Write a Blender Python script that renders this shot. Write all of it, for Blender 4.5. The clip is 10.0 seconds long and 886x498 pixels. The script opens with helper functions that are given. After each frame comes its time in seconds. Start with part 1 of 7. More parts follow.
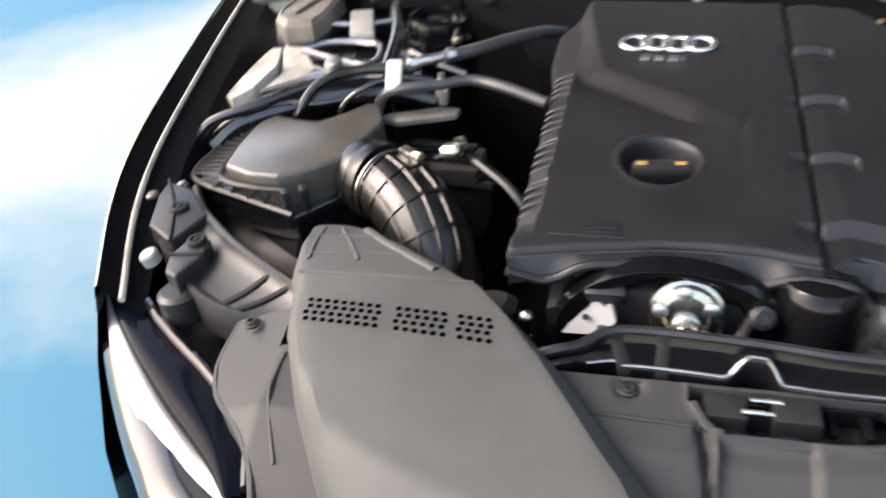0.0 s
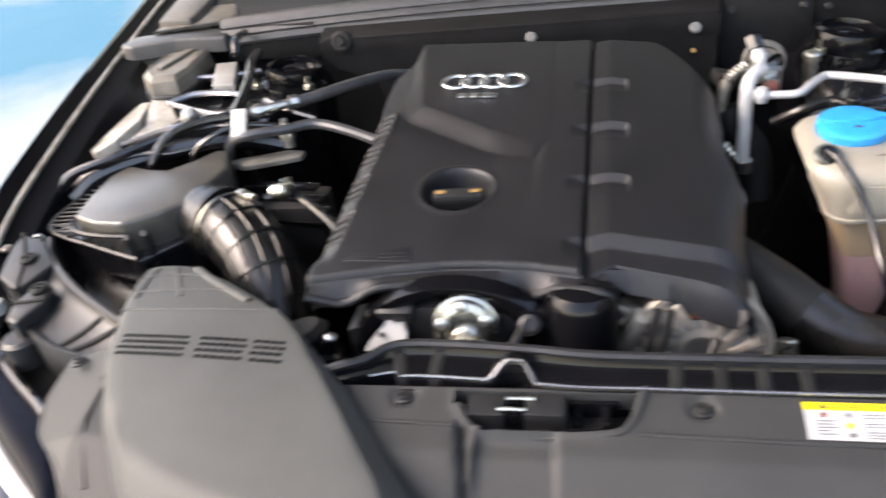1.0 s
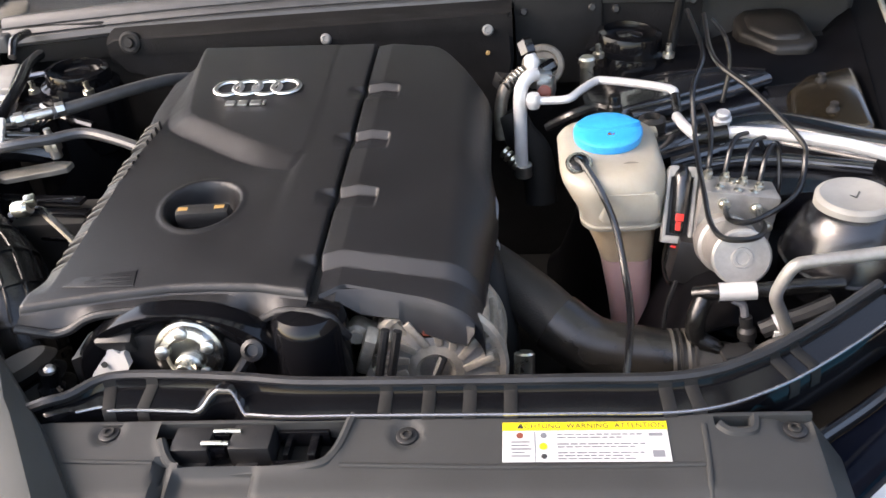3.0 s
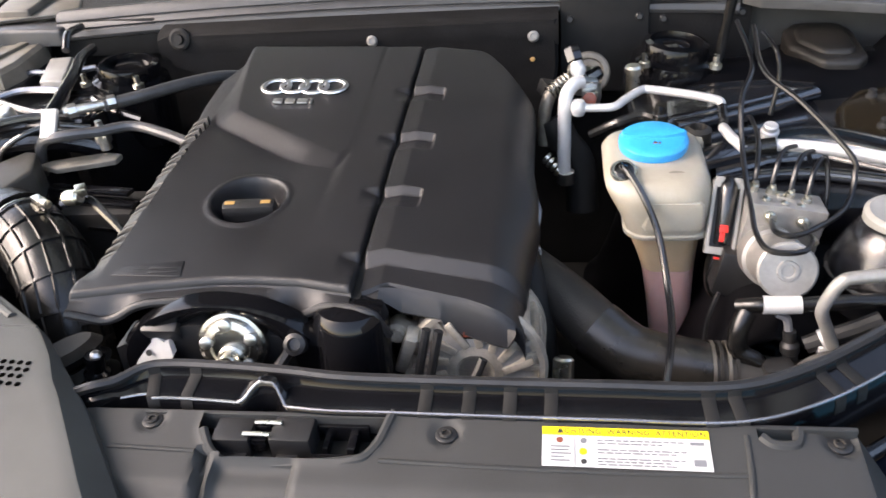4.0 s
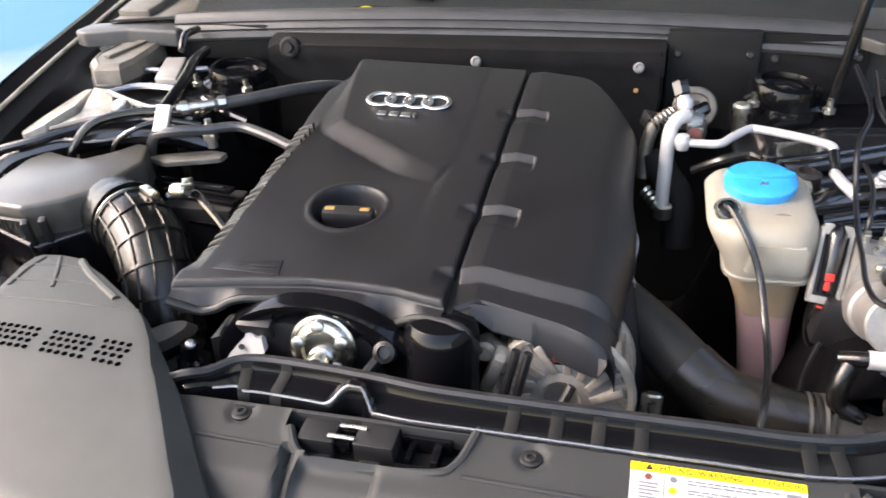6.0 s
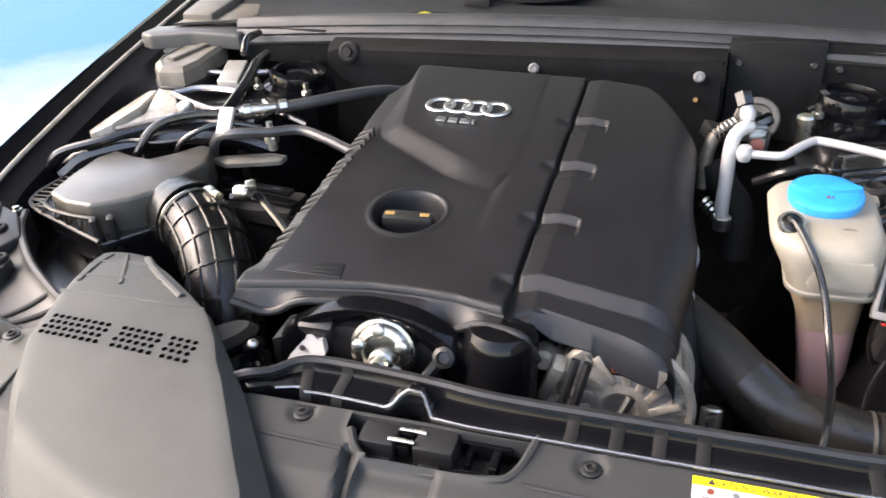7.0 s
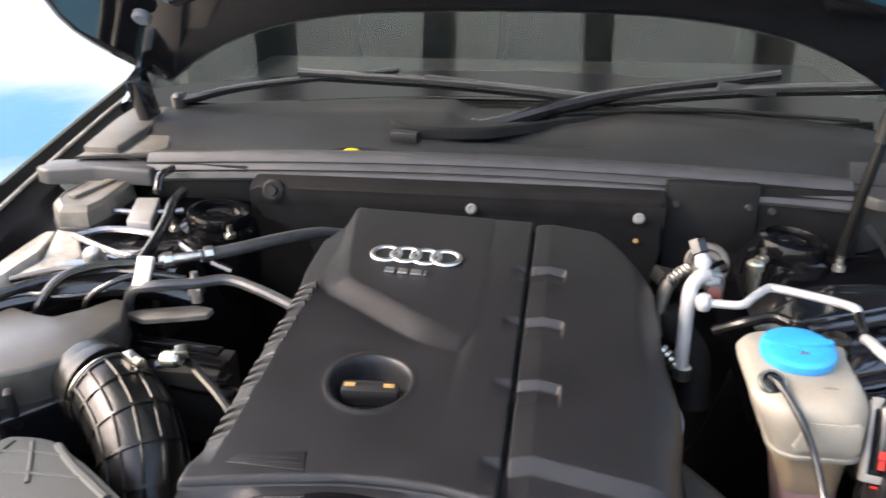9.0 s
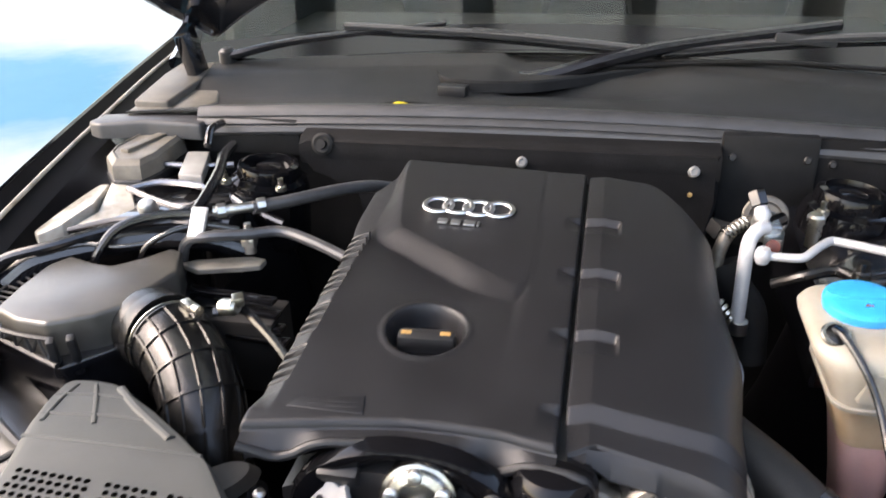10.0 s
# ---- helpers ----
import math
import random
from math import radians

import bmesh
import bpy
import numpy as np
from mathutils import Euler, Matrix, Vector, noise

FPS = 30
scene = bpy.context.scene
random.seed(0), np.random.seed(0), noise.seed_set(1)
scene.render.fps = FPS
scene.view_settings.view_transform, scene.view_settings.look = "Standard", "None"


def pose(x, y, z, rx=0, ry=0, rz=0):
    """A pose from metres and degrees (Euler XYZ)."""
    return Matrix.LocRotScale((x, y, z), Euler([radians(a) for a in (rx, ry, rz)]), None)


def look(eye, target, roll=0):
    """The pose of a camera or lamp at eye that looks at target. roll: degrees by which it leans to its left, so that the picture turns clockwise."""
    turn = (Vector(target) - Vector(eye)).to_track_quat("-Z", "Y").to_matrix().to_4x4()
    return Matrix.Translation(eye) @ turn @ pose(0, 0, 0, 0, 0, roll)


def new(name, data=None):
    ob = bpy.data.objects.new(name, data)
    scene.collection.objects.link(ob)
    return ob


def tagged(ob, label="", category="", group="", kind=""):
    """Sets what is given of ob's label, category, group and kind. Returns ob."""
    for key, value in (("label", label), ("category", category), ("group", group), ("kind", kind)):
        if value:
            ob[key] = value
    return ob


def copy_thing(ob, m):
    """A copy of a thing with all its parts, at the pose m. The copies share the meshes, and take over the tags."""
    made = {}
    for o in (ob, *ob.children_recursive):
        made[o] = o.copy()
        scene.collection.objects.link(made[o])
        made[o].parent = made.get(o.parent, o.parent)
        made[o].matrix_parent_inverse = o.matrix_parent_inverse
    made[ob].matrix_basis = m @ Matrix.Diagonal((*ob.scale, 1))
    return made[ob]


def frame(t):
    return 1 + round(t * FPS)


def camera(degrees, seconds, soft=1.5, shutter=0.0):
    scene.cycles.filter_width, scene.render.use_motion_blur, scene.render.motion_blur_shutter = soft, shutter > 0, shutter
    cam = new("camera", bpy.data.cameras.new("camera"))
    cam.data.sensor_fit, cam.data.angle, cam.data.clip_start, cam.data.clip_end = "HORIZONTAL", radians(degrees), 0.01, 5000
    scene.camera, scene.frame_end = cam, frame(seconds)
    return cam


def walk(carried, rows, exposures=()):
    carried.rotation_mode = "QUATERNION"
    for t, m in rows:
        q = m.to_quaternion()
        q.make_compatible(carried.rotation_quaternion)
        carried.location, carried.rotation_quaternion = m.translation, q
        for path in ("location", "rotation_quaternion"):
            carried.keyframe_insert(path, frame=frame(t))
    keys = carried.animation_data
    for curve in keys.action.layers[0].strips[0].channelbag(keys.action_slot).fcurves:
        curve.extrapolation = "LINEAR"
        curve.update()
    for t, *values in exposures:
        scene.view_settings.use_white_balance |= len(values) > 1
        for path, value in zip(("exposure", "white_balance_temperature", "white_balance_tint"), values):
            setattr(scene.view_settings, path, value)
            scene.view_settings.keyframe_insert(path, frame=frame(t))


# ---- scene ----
cam = camera(57.2, 10.0, soft=1.5, shutter=0.8)
PATH = [
    (0, (0.011, -0.949, 1.259), (-0.51, 0.607, 0.115), -7.5),
    (0.2, (0.028, -0.983, 1.265), (-0.452, 0.621, 0.173), -8.0),
    (0.5, (0.066, -1.011, 1.28), (-0.368, 0.629, 0.22), -8.2),
    (1, (0.177, -0.977, 1.272), (-0.261, 0.649, 0.192), -9.1),
    (1.5, (0.276, -0.939, 1.265), (-0.087, 0.689, 0.161), -8.5),
    (2, (0.327, -0.923, 1.264), (0.087, 0.715, 0.142), -6.9),
    (2.2, (0.332, -0.923, 1.267), (0.133, 0.715, 0.136), -6.3),
    (3.3, (0.336, -0.92, 1.26), (0.096, 0.715, 0.134), -6.5),
    (3.5, (0.332, -0.923, 1.259), (0.077, 0.715, 0.14), -6.3),
    (4, (0.323, -0.927, 1.261), (0.032, 0.713, 0.153), -5.8),
    (4.5, (0.314, -0.93, 1.262), (-0.01, 0.714, 0.171), -4.9),
    (5, (0.306, -0.933, 1.261), (-0.053, 0.716, 0.187), -4.1),
    (5.5, (0.301, -0.933, 1.257), (-0.1, 0.717, 0.201), -3.5),
    (7, (0.283, -0.94, 1.264), (-0.278, 0.678, 0.23), -4.1),
    (7.5, (0.252, -0.952, 1.278), (-0.32, 0.652, 0.23), -3.8),
    (8, (0.214, -0.952, 1.285), (-0.281, 0.665, 0.217), -2.9),
    (8.1, (0.195, -0.95, 1.286), (-0.208, 0.697, 0.224), -1.7),
    (8.2, (0.204, -0.937, 1.274), (-0.173, 0.737, 0.247), -1.6),
    (8.3, (0.225, -0.916, 1.266), (-0.129, 0.789, 0.282), -1.3),
    (8.4, (0.184, -0.912, 1.283), (-0.045, 0.828, 0.324), 0.5),
    (8.5, (0.19, -0.902, 1.281), (-0.023, 0.877, 0.393), 0.6),
    (8.6, (0.183, -0.891, 1.284), (-0.016, 0.911, 0.441), 0.8),
    (8.7, (0.182, -0.882, 1.286), (-0.038, 0.931, 0.472), 0.4),
    (9, (0.179, -0.87, 1.283), (-0.116, 0.934, 0.472), -0.7),
    (9.5, (0.177, -0.863, 1.278), (-0.199, 0.906, 0.424), -1.9),
    (10, (0.16, -0.874, 1.267), (-0.218, 0.877, 0.378), -1.7),
]
walk(cam, [(t, look(eye, target, roll)) for t, eye, target, roll in PATH],
     exposures=[(0, 2.36, 8100, 16), (4, 2.47, 8100, 16), (7.5, 2.56, 8100, 16), (10, 2.49, 8100, 16)])

# ---------------------------------------------------------------- light
world = bpy.data.worlds.new("sky")
scene.world = world
world.use_nodes = True
wn = world.node_tree.nodes
sky = wn.new("ShaderNodeTexSky")
sky.sky_type = "NISHITA"
sky.sun_disc = False
sky.sun_elevation = radians(42)
sky.dust_density = 2.0
sky.sun_rotation = radians(-101)
world.node_tree.links.new(sky.outputs[0], wn["Background"].inputs[0])
wn["Background"].inputs[1].default_value = 0.15
sun_data = bpy.data.lights.new("sun", "SUN")
sun_data.energy = 0.85
sun_data.angle = radians(22)
sun_data.color = (0.88, 0.93, 1.07)
sun = new("sun", sun_data)
sun.matrix_world = look((-4.6, -0.9, 4.4), (0, 0, 0))


# ---------------------------------------------------------------- materials
def material(name, colour, rough=0.5, metal=0.0, vary=0.15, scale=30.0, bump=0.0, bump_scale=900.0, coat=0.0, second=None, spec=0.5):
    """A surface with broad stains and fine grain in colour, gloss and relief."""
    m = bpy.data.materials.new(name)
    m.use_nodes = True
    n, l = m.node_tree.nodes, m.node_tree.links
    b = n["Principled BSDF"]
    b.inputs["Metallic"].default_value = metal
    b.inputs["Coat Weight"].default_value = coat
    b.inputs["Coat Roughness"].default_value = 0.06
    b.inputs["Specular IOR Level"].default_value = spec
    co = n.new("ShaderNodeTexCoord")
    broad = n.new("ShaderNodeTexNoise")
    broad.inputs["Scale"].default_value = scale
    broad.inputs["Detail"].default_value = 5
    broad.inputs["Roughness"].default_value = 0.62
    fine = n.new("ShaderNodeTexNoise")
    fine.inputs["Scale"].default_value = bump_scale
    fine.inputs["Detail"].default_value = 2
    for t in (broad, fine):
        l.new(co.outputs["Object"], t.inputs["Vector"])
    ramp = n.new("ShaderNodeValToRGB")
    ramp.color_ramp.elements[0].position, ramp.color_ramp.elements[1].position = 0.3, 0.72
    lo = second or [c * (1 - vary) for c in colour]
    hi = colour if second else [min(1, c * (1 + vary)) for c in colour]
    ramp.color_ramp.elements[0].color, ramp.color_ramp.elements[1].color = (*lo, 1), (*hi, 1)
    l.new(broad.outputs["Fac"], ramp.inputs[0])
    l.new(ramp.outputs[0], b.inputs["Base Color"])
    mix = n.new("ShaderNodeMapRange")
    mix.inputs["To Min"].default_value, mix.inputs["To Max"].default_value = max(0.02, rough * 0.82), min(1, rough * 1.2)
    l.new(broad.outputs["Fac"], mix.inputs["Value"])
    l.new(mix.outputs[0], b.inputs["Roughness"])
    if bump:
        bp = n.new("ShaderNodeBump")
        bp.inputs["Strength"].default_value = bump
        bp.inputs["Distance"].default_value = 0.001
        l.new(fine.outputs["Fac"], bp.inputs["Height"])
        l.new(bp.outputs[0], b.inputs["Normal"])
    return m


M = {}
M["cover"] = material("moulded cover plastic", (0.0135, 0.0135, 0.0152), 0.37, vary=0.2, scale=14, bump=0.35, bump_scale=1600, spec=0.5)
M["intake"] = material("grained grey-green plastic", (0.068, 0.070, 0.067), 0.55, vary=0.16, scale=10, bump=0.25, bump_scale=1500, spec=0.35)
M["panel"] = material("grained grey-black plastic", (0.034, 0.035, 0.035), 0.55, vary=0.16, scale=10, bump=0.25, bump_scale=1500, spec=0.35)
M["black"] = material("black plastic", (0.016, 0.016, 0.017), 0.42, vary=0.3, scale=40, bump=0.25)
M["matte"] = material("dull black plastic", (0.012, 0.012, 0.012), 0.62, vary=0.35, scale=30, bump=0.4, spec=0.25)
M["rubber"] = material("rubber", (0.007, 0.007, 0.007), 0.24, vary=0.4, scale=30, bump=0.3, bump_scale=600, spec=0.55)
M["dusty"] = material("dusty rubber hose", (0.021, 0.019, 0.017), 0.5, vary=0.4, scale=25, bump=0.4, bump_scale=500)
M["gloss"] = material("glossy black plastic", (0.006, 0.006, 0.007), 0.1, vary=0.2, scale=20, spec=0.9)
M["lens"] = material("dark lamp lens", (0.003, 0.004, 0.008), 0.06, vary=0.2, scale=20, spec=0.06)
M["wire"] = material("glossy black cable sleeve", (0.008, 0.008, 0.0095), 0.16, vary=0.3, scale=60, bump=0.2, spec=0.9)
M["grime"] = material("brown grime on paint", (0.026, 0.019, 0.010), 0.2, vary=0.4, scale=12, second=(0.010, 0.008, 0.006), coat=0.4)
M["paint"] = material("black car paint", (0.004, 0.005, 0.007), 0.16, vary=0.2, scale=6, coat=1.0)
M["bay"] = material("black body paint in the bay", (0.006, 0.006, 0.007), 0.09, vary=0.4, scale=18, coat=1.0, spec=0.9)
M["pressed"] = material("black paint on pressed ridges", (0.006, 0.006, 0.008), 0.24, vary=0.3, scale=18, coat=1.0, spec=1.0)
# The pale tone holds both the dust and the glare of lit faces.
M["dusty_paint"] = material("dusty body paint lightened for its glare", (0.55, 0.52, 0.46), 0.24, vary=0.4, scale=26, second=(0.26, 0.235, 0.19), bump=0.3)
M["dark"] = material("grimy dark metal", (0.012, 0.011, 0.010), 0.7, vary=0.5, scale=25)
M["alu"] = material("dull aluminium", (0.62, 0.62, 0.60), 0.34, 1.0, vary=0.16, scale=70, bump=0.2, bump_scale=700)
M["pipe"] = material("bright aluminium pipe", (0.60, 0.60, 0.60), 0.34, 0.30, vary=0.08, scale=60)
M["cast"] = material("warm cast aluminium", (0.46, 0.41, 0.34), 0.36, 0.4, vary=0.3, scale=60, bump=0.3, bump_scale=500)
M["chrome"] = material("chrome", (0.92, 0.92, 0.92), 0.34, 1.0, vary=0.05, scale=60)
M["zinc"] = material("zinc-plated steel", (0.62, 0.60, 0.52), 0.28, 1.0, vary=0.25, scale=60)
M["white"] = material("white plastic", (0.48, 0.48, 0.47), 0.4, vary=0.08, scale=60)
M["tank"] = material("yellowed translucent tank plastic", (0.40, 0.38, 0.325), 0.35, vary=0.1, scale=16, second=(0.32, 0.285, 0.225), bump=0.2, bump_scale=300)
M["fluid"] = material("tank plastic over pink coolant", (0.66, 0.42, 0.39), 0.35, vary=0.15, scale=18, second=(0.55, 0.34, 0.32))
M["tank_low"] = material("brown-stained tank plastic", (0.52, 0.40, 0.27), 0.35, vary=0.15, scale=18, second=(0.45, 0.33, 0.21), bump=0.2, bump_scale=300)
for body in (M["tank"].node_tree.nodes["Principled BSDF"], M["tank_low"].node_tree.nodes["Principled BSDF"], M["fluid"].node_tree.nodes["Principled BSDF"]):
    body.inputs["Subsurface Weight"].default_value = 0.45
    body.inputs["Subsurface Radius"].default_value = (1.0, 0.8, 0.6)
    body.inputs["Subsurface Scale"].default_value = 0.03
M["blue"] = material("sky-blue cap plastic", (0.004, 0.34, 0.76), 0.3, vary=0.08, scale=40, bump=0.15)
M["red"] = material("red plastic", (0.7, 0.03, 0.02), 0.4, vary=0.1)
M["yellow"] = material("yellow paint", (0.85, 0.68, 0.02), 0.45, vary=0.06)
M["gold"] = material("gold print", (0.55, 0.33, 0.12), 0.4, 0.3, vary=0.15, scale=90)
M["rust"] = material("red-brown rubber", (0.20, 0.05, 0.03), 0.45, vary=0.3, scale=80)
M["ink"] = material("printing ink", (0.03, 0.03, 0.03), 0.5, vary=0.1)
M["grey_ink"] = material("grey print", (0.16, 0.165, 0.18), 0.5, vary=0.1)
M["paper"] = material("white label film", (0.50, 0.505, 0.51), 0.38, vary=0.04, scale=30)
M["felt"] = material("moulded bulkhead felt", (0.012, 0.0118, 0.012), 0.8, vary=0.35, scale=22, bump=0.7, bump_scale=420, spec=0.15)
M["seal"] = material("grey rubber seal", (0.055, 0.055, 0.056), 0.42, vary=0.25, scale=14, bump=0.3, bump_scale=500)
M["cowl"] = material("weathered cowl plastic", (0.024, 0.024, 0.023), 0.5, vary=0.4, scale=9, bump=0.5, bump_scale=900, spec=0.35)
M["box_lid"] = material("dusty box lid plastic", (0.070, 0.065, 0.056), 0.30, vary=0.3, scale=16, bump=0.3, spec=0.8)
M["beige_dust"] = material("plastic under beige dust", (0.15, 0.135, 0.11), 0.5, vary=0.4, scale=18, second=(0.07, 0.065, 0.058), bump=0.3)
M["lid"] = material("dusty lid plastic", (0.018, 0.016, 0.014), 0.4, vary=0.5, scale=24, bump=0.3, spec=0.4)
M["brown"] = material("dusty brown box plastic", (0.15, 0.136, 0.113), 0.42, vary=0.35, scale=30, bump=0.3)
M["floor"] = material("blue painted floor", (0.225, 0.275, 0.285), 0.6, vary=0.2, scale=0.7, second=(0.0005, 0.120, 0.205))


def floor_glare():
    """Glare put into the colour: pale beside the car, blue ahead and farther off."""
    n, l = M["floor"].node_tree.nodes, M["floor"].node_tree.links
    co = [k for k in n if k.type == "TEX_COORD"][0]
    ramp = [k for k in n if k.type == "VALTORGB"][0]
    broad = ramp.inputs[0].links[0].from_node
    far = n.new("ShaderNodeVectorMath")
    far.operation = "DISTANCE"
    far.inputs[1].default_value = (-4.0, 3.0, 0.0)
    l.new(co.outputs["Object"], far.inputs[0])
    ring = n.new("ShaderNodeMapRange")
    for key, value in (("From Min", 0.9), ("From Max", 2.3), ("To Min", 0.0), ("To Max", 1.0)):
        ring.inputs[key].default_value = value
    l.new(far.outputs["Value"], ring.inputs["Value"])
    axes = n.new("ShaderNodeSeparateXYZ")
    l.new(co.outputs["Object"], axes.inputs[0])
    ahead = n.new("ShaderNodeMapRange")
    for key, value in (("From Min", 0.0), ("From Max", 1.9), ("To Min", 0.0), ("To Max", 1.0)):
        ahead.inputs[key].default_value = value
    l.new(axes.outputs["Y"], ahead.inputs["Value"])
    both = n.new("ShaderNodeMath")
    both.operation = "MINIMUM"
    l.new(ring.outputs[0], both.inputs[0])
    l.new(ahead.outputs[0], both.inputs[1])
    mixed = n.new("ShaderNodeMath")
    mixed.operation = "MULTIPLY_ADD"
    l.new(both.outputs[0], mixed.inputs[0])
    mixed.inputs[1].default_value = 0.75
    l.new(broad.outputs["Fac"], mixed.inputs[2])
    l.new(mixed.outputs[0], ramp.inputs[0])
    ramp.color_ramp.elements[0].position, ramp.color_ramp.elements[1].position = 0.62, 1.10


floor_glare()
M["pale_grey"] = material("pale dusty plastic", (0.26, 0.255, 0.24), 0.45, vary=0.2, scale=20)
M["guide"] = material("smooth black guide plastic", (0.005, 0.005, 0.006), 0.12, vary=0.2, scale=20, spec=0.3)
M["motor"] = material("pale grey motor can", (0.30, 0.29, 0.275), 0.40, 0.4, vary=0.22, scale=45, bump=0.2, bump_scale=700)
# Grey metal that puts an edge's highlight into the colour.
M["edge"] = material("grey metal for painted edge highlights", (0.30, 0.30, 0.31), 0.22, 0.8, vary=0.2, scale=30)
M["steel_grey"] = material("grey plated steel", (0.42, 0.41, 0.38), 0.26, 1.0, vary=0.3, scale=60)
M["grey_hose"] = material("grey smooth hose", (0.06, 0.06, 0.062), 0.3, vary=0.25, scale=50, bump=0.2, spec=0.8)
M["brown_pipe"] = material("dusty smooth pipe plastic", (0.018, 0.0165, 0.0145), 0.25, vary=0.4, scale=16, bump=0.2, spec=0.6)
# Shaded copy of the bay paint: reflections cut to hold these faces dark.
M["bay_dull"] = material("body paint in the bay with its reflections cut", (0.004, 0.004, 0.005), 0.5, vary=0.4, scale=18, spec=0.06)
M["brake_line"] = material("satin black tube coating", (0.006, 0.006, 0.007), 0.3, vary=0.3, scale=60, spec=0.5)
M["dusty_metal"] = material("grimy dull metal", (0.16, 0.145, 0.125), 0.45, 0.5, vary=0.4, scale=60, bump=0.3, bump_scale=500)
# Black that puts a recess's shade into the colour.
M["hole"] = material("black painted for the shade in holes", (0.002, 0.002, 0.002), 1.0, vary=0.2, spec=0.0)
M["concrete"] = material("pale wall render", (0.55, 0.52, 0.46), 0.9, vary=0.12, scale=2, bump=0.3, bump_scale=80)
M["roof"] = material("pale roof sheet", (0.60, 0.61, 0.54), 0.6, vary=0.12, scale=1.5)
# Translucency added so the roof brightens what the windscreen reflects.
through_light = M["roof"].node_tree.nodes.new("ShaderNodeBsdfTranslucent")
through_light.inputs["Color"].default_value = (0.86, 0.92, 0.84, 1)
sheet_mix = M["roof"].node_tree.nodes.new("ShaderNodeMixShader")
sheet_mix.inputs[0].default_value = 0.31
M["roof"].node_tree.links.new(M["roof"].node_tree.nodes["Principled BSDF"].outputs[0], sheet_mix.inputs[1])
M["roof"].node_tree.links.new(through_light.outputs[0], sheet_mix.inputs[2])
M["roof"].node_tree.links.new(sheet_mix.outputs[0], M["roof"].node_tree.nodes["Material Output"].inputs["Surface"])
M["steel"] = material("dark steel beam", (0.05, 0.05, 0.055), 0.5, vary=0.3, scale=8)

glass = bpy.data.materials.new("tinted windscreen glass")
glass.use_nodes = True
gb = glass.node_tree.nodes["Principled BSDF"]
gb.inputs["Base Color"].default_value = (0.84, 0.92, 0.87, 1)
gb.inputs["Roughness"].default_value = 0.02
gb.inputs["Transmission Weight"].default_value = 1.0
gb.inputs["IOR"].default_value = 1.45
M["glass"] = glass


# ---------------------------------------------------------------- mesh helpers
def mesh(name, verts, faces, mat, sharp=35.0):
    me = bpy.data.meshes.new(name)
    me.from_pydata([tuple(float(c) for c in v) for v in verts], [], [tuple(int(i) for i in f) for f in faces])
    bm = bmesh.new()
    bm.from_mesh(me)
    bmesh.ops.recalc_face_normals(bm, faces=bm.faces)
    bm.to_mesh(me)
    bm.free()
    me.polygons.foreach_set("use_smooth", [True] * len(me.polygons))
    me.set_sharp_from_angle(angle=radians(sharp))
    me.materials.append(M[mat])
    return me


def thing(name, loc, label, category, group="", kind=""):
    """An empty at the thing's base; its parts are laid out in world places."""
    e = new(name)
    e.location = loc
    e.empty_display_size = 0.02
    return tagged(e, label, category, group, kind)


def part(name, data, parent=None, label=""):
    """A mesh object; data is (verts, faces, material[, sharp])."""
    ob = new(name, mesh(name, *data))
    if parent is not None:
        ob.parent = parent
        if parent.type == "EMPTY":
            ob.matrix_parent_inverse = Matrix.Translation(-Vector(parent.location))
    return tagged(ob, label) if label else ob


def joined(*pieces):
    """Several (verts, faces) as one."""
    verts, faces = [], []
    for v, f in pieces:
        k = len(verts)
        verts += [tuple(p) for p in v]
        faces += [[i + k for i in g] for g in f]
    return verts, faces


def moved(piece, m):
    return [m @ Vector(p) for p in piece[0]], piece[1]


def box(cx, cy, cz, sx, sy, sz, bevel=0.0, turn=(0, 0, 0)):
    """A box with its edges rounded off, turned by degrees about its centre."""
    bm = bmesh.new()
    bmesh.ops.create_cube(bm, size=1.0)
    bmesh.ops.scale(bm, vec=(sx, sy, sz), verts=bm.verts)
    if bevel:
        bmesh.ops.bevel(bm, geom=bm.edges[:], offset=bevel, segments=2, profile=0.6, affect="EDGES")
    m = pose(cx, cy, cz, *turn)
    out = [m @ v.co for v in bm.verts], [[v.index for v in f.verts] for f in bm.faces]
    bm.free()
    return out


def smooth_path(points, steps=6):
    """A Catmull-Rom line through the points."""
    p = [Vector(q) for q in points]
    p = [2 * p[0] - p[1]] + p + [2 * p[-1] - p[-2]]
    out = []
    for i in range(1, len(p) - 2):
        for k in range(steps):
            t = k / steps
            a, b, c, d = p[i - 1], p[i], p[i + 1], p[i + 2]
            out.append(0.5 * (2 * b + (c - a) * t + (2 * a - 5 * b + 4 * c - d) * t * t + (3 * b - a - 3 * c + d) * t ** 3))
    out.append(p[-2])
    return out


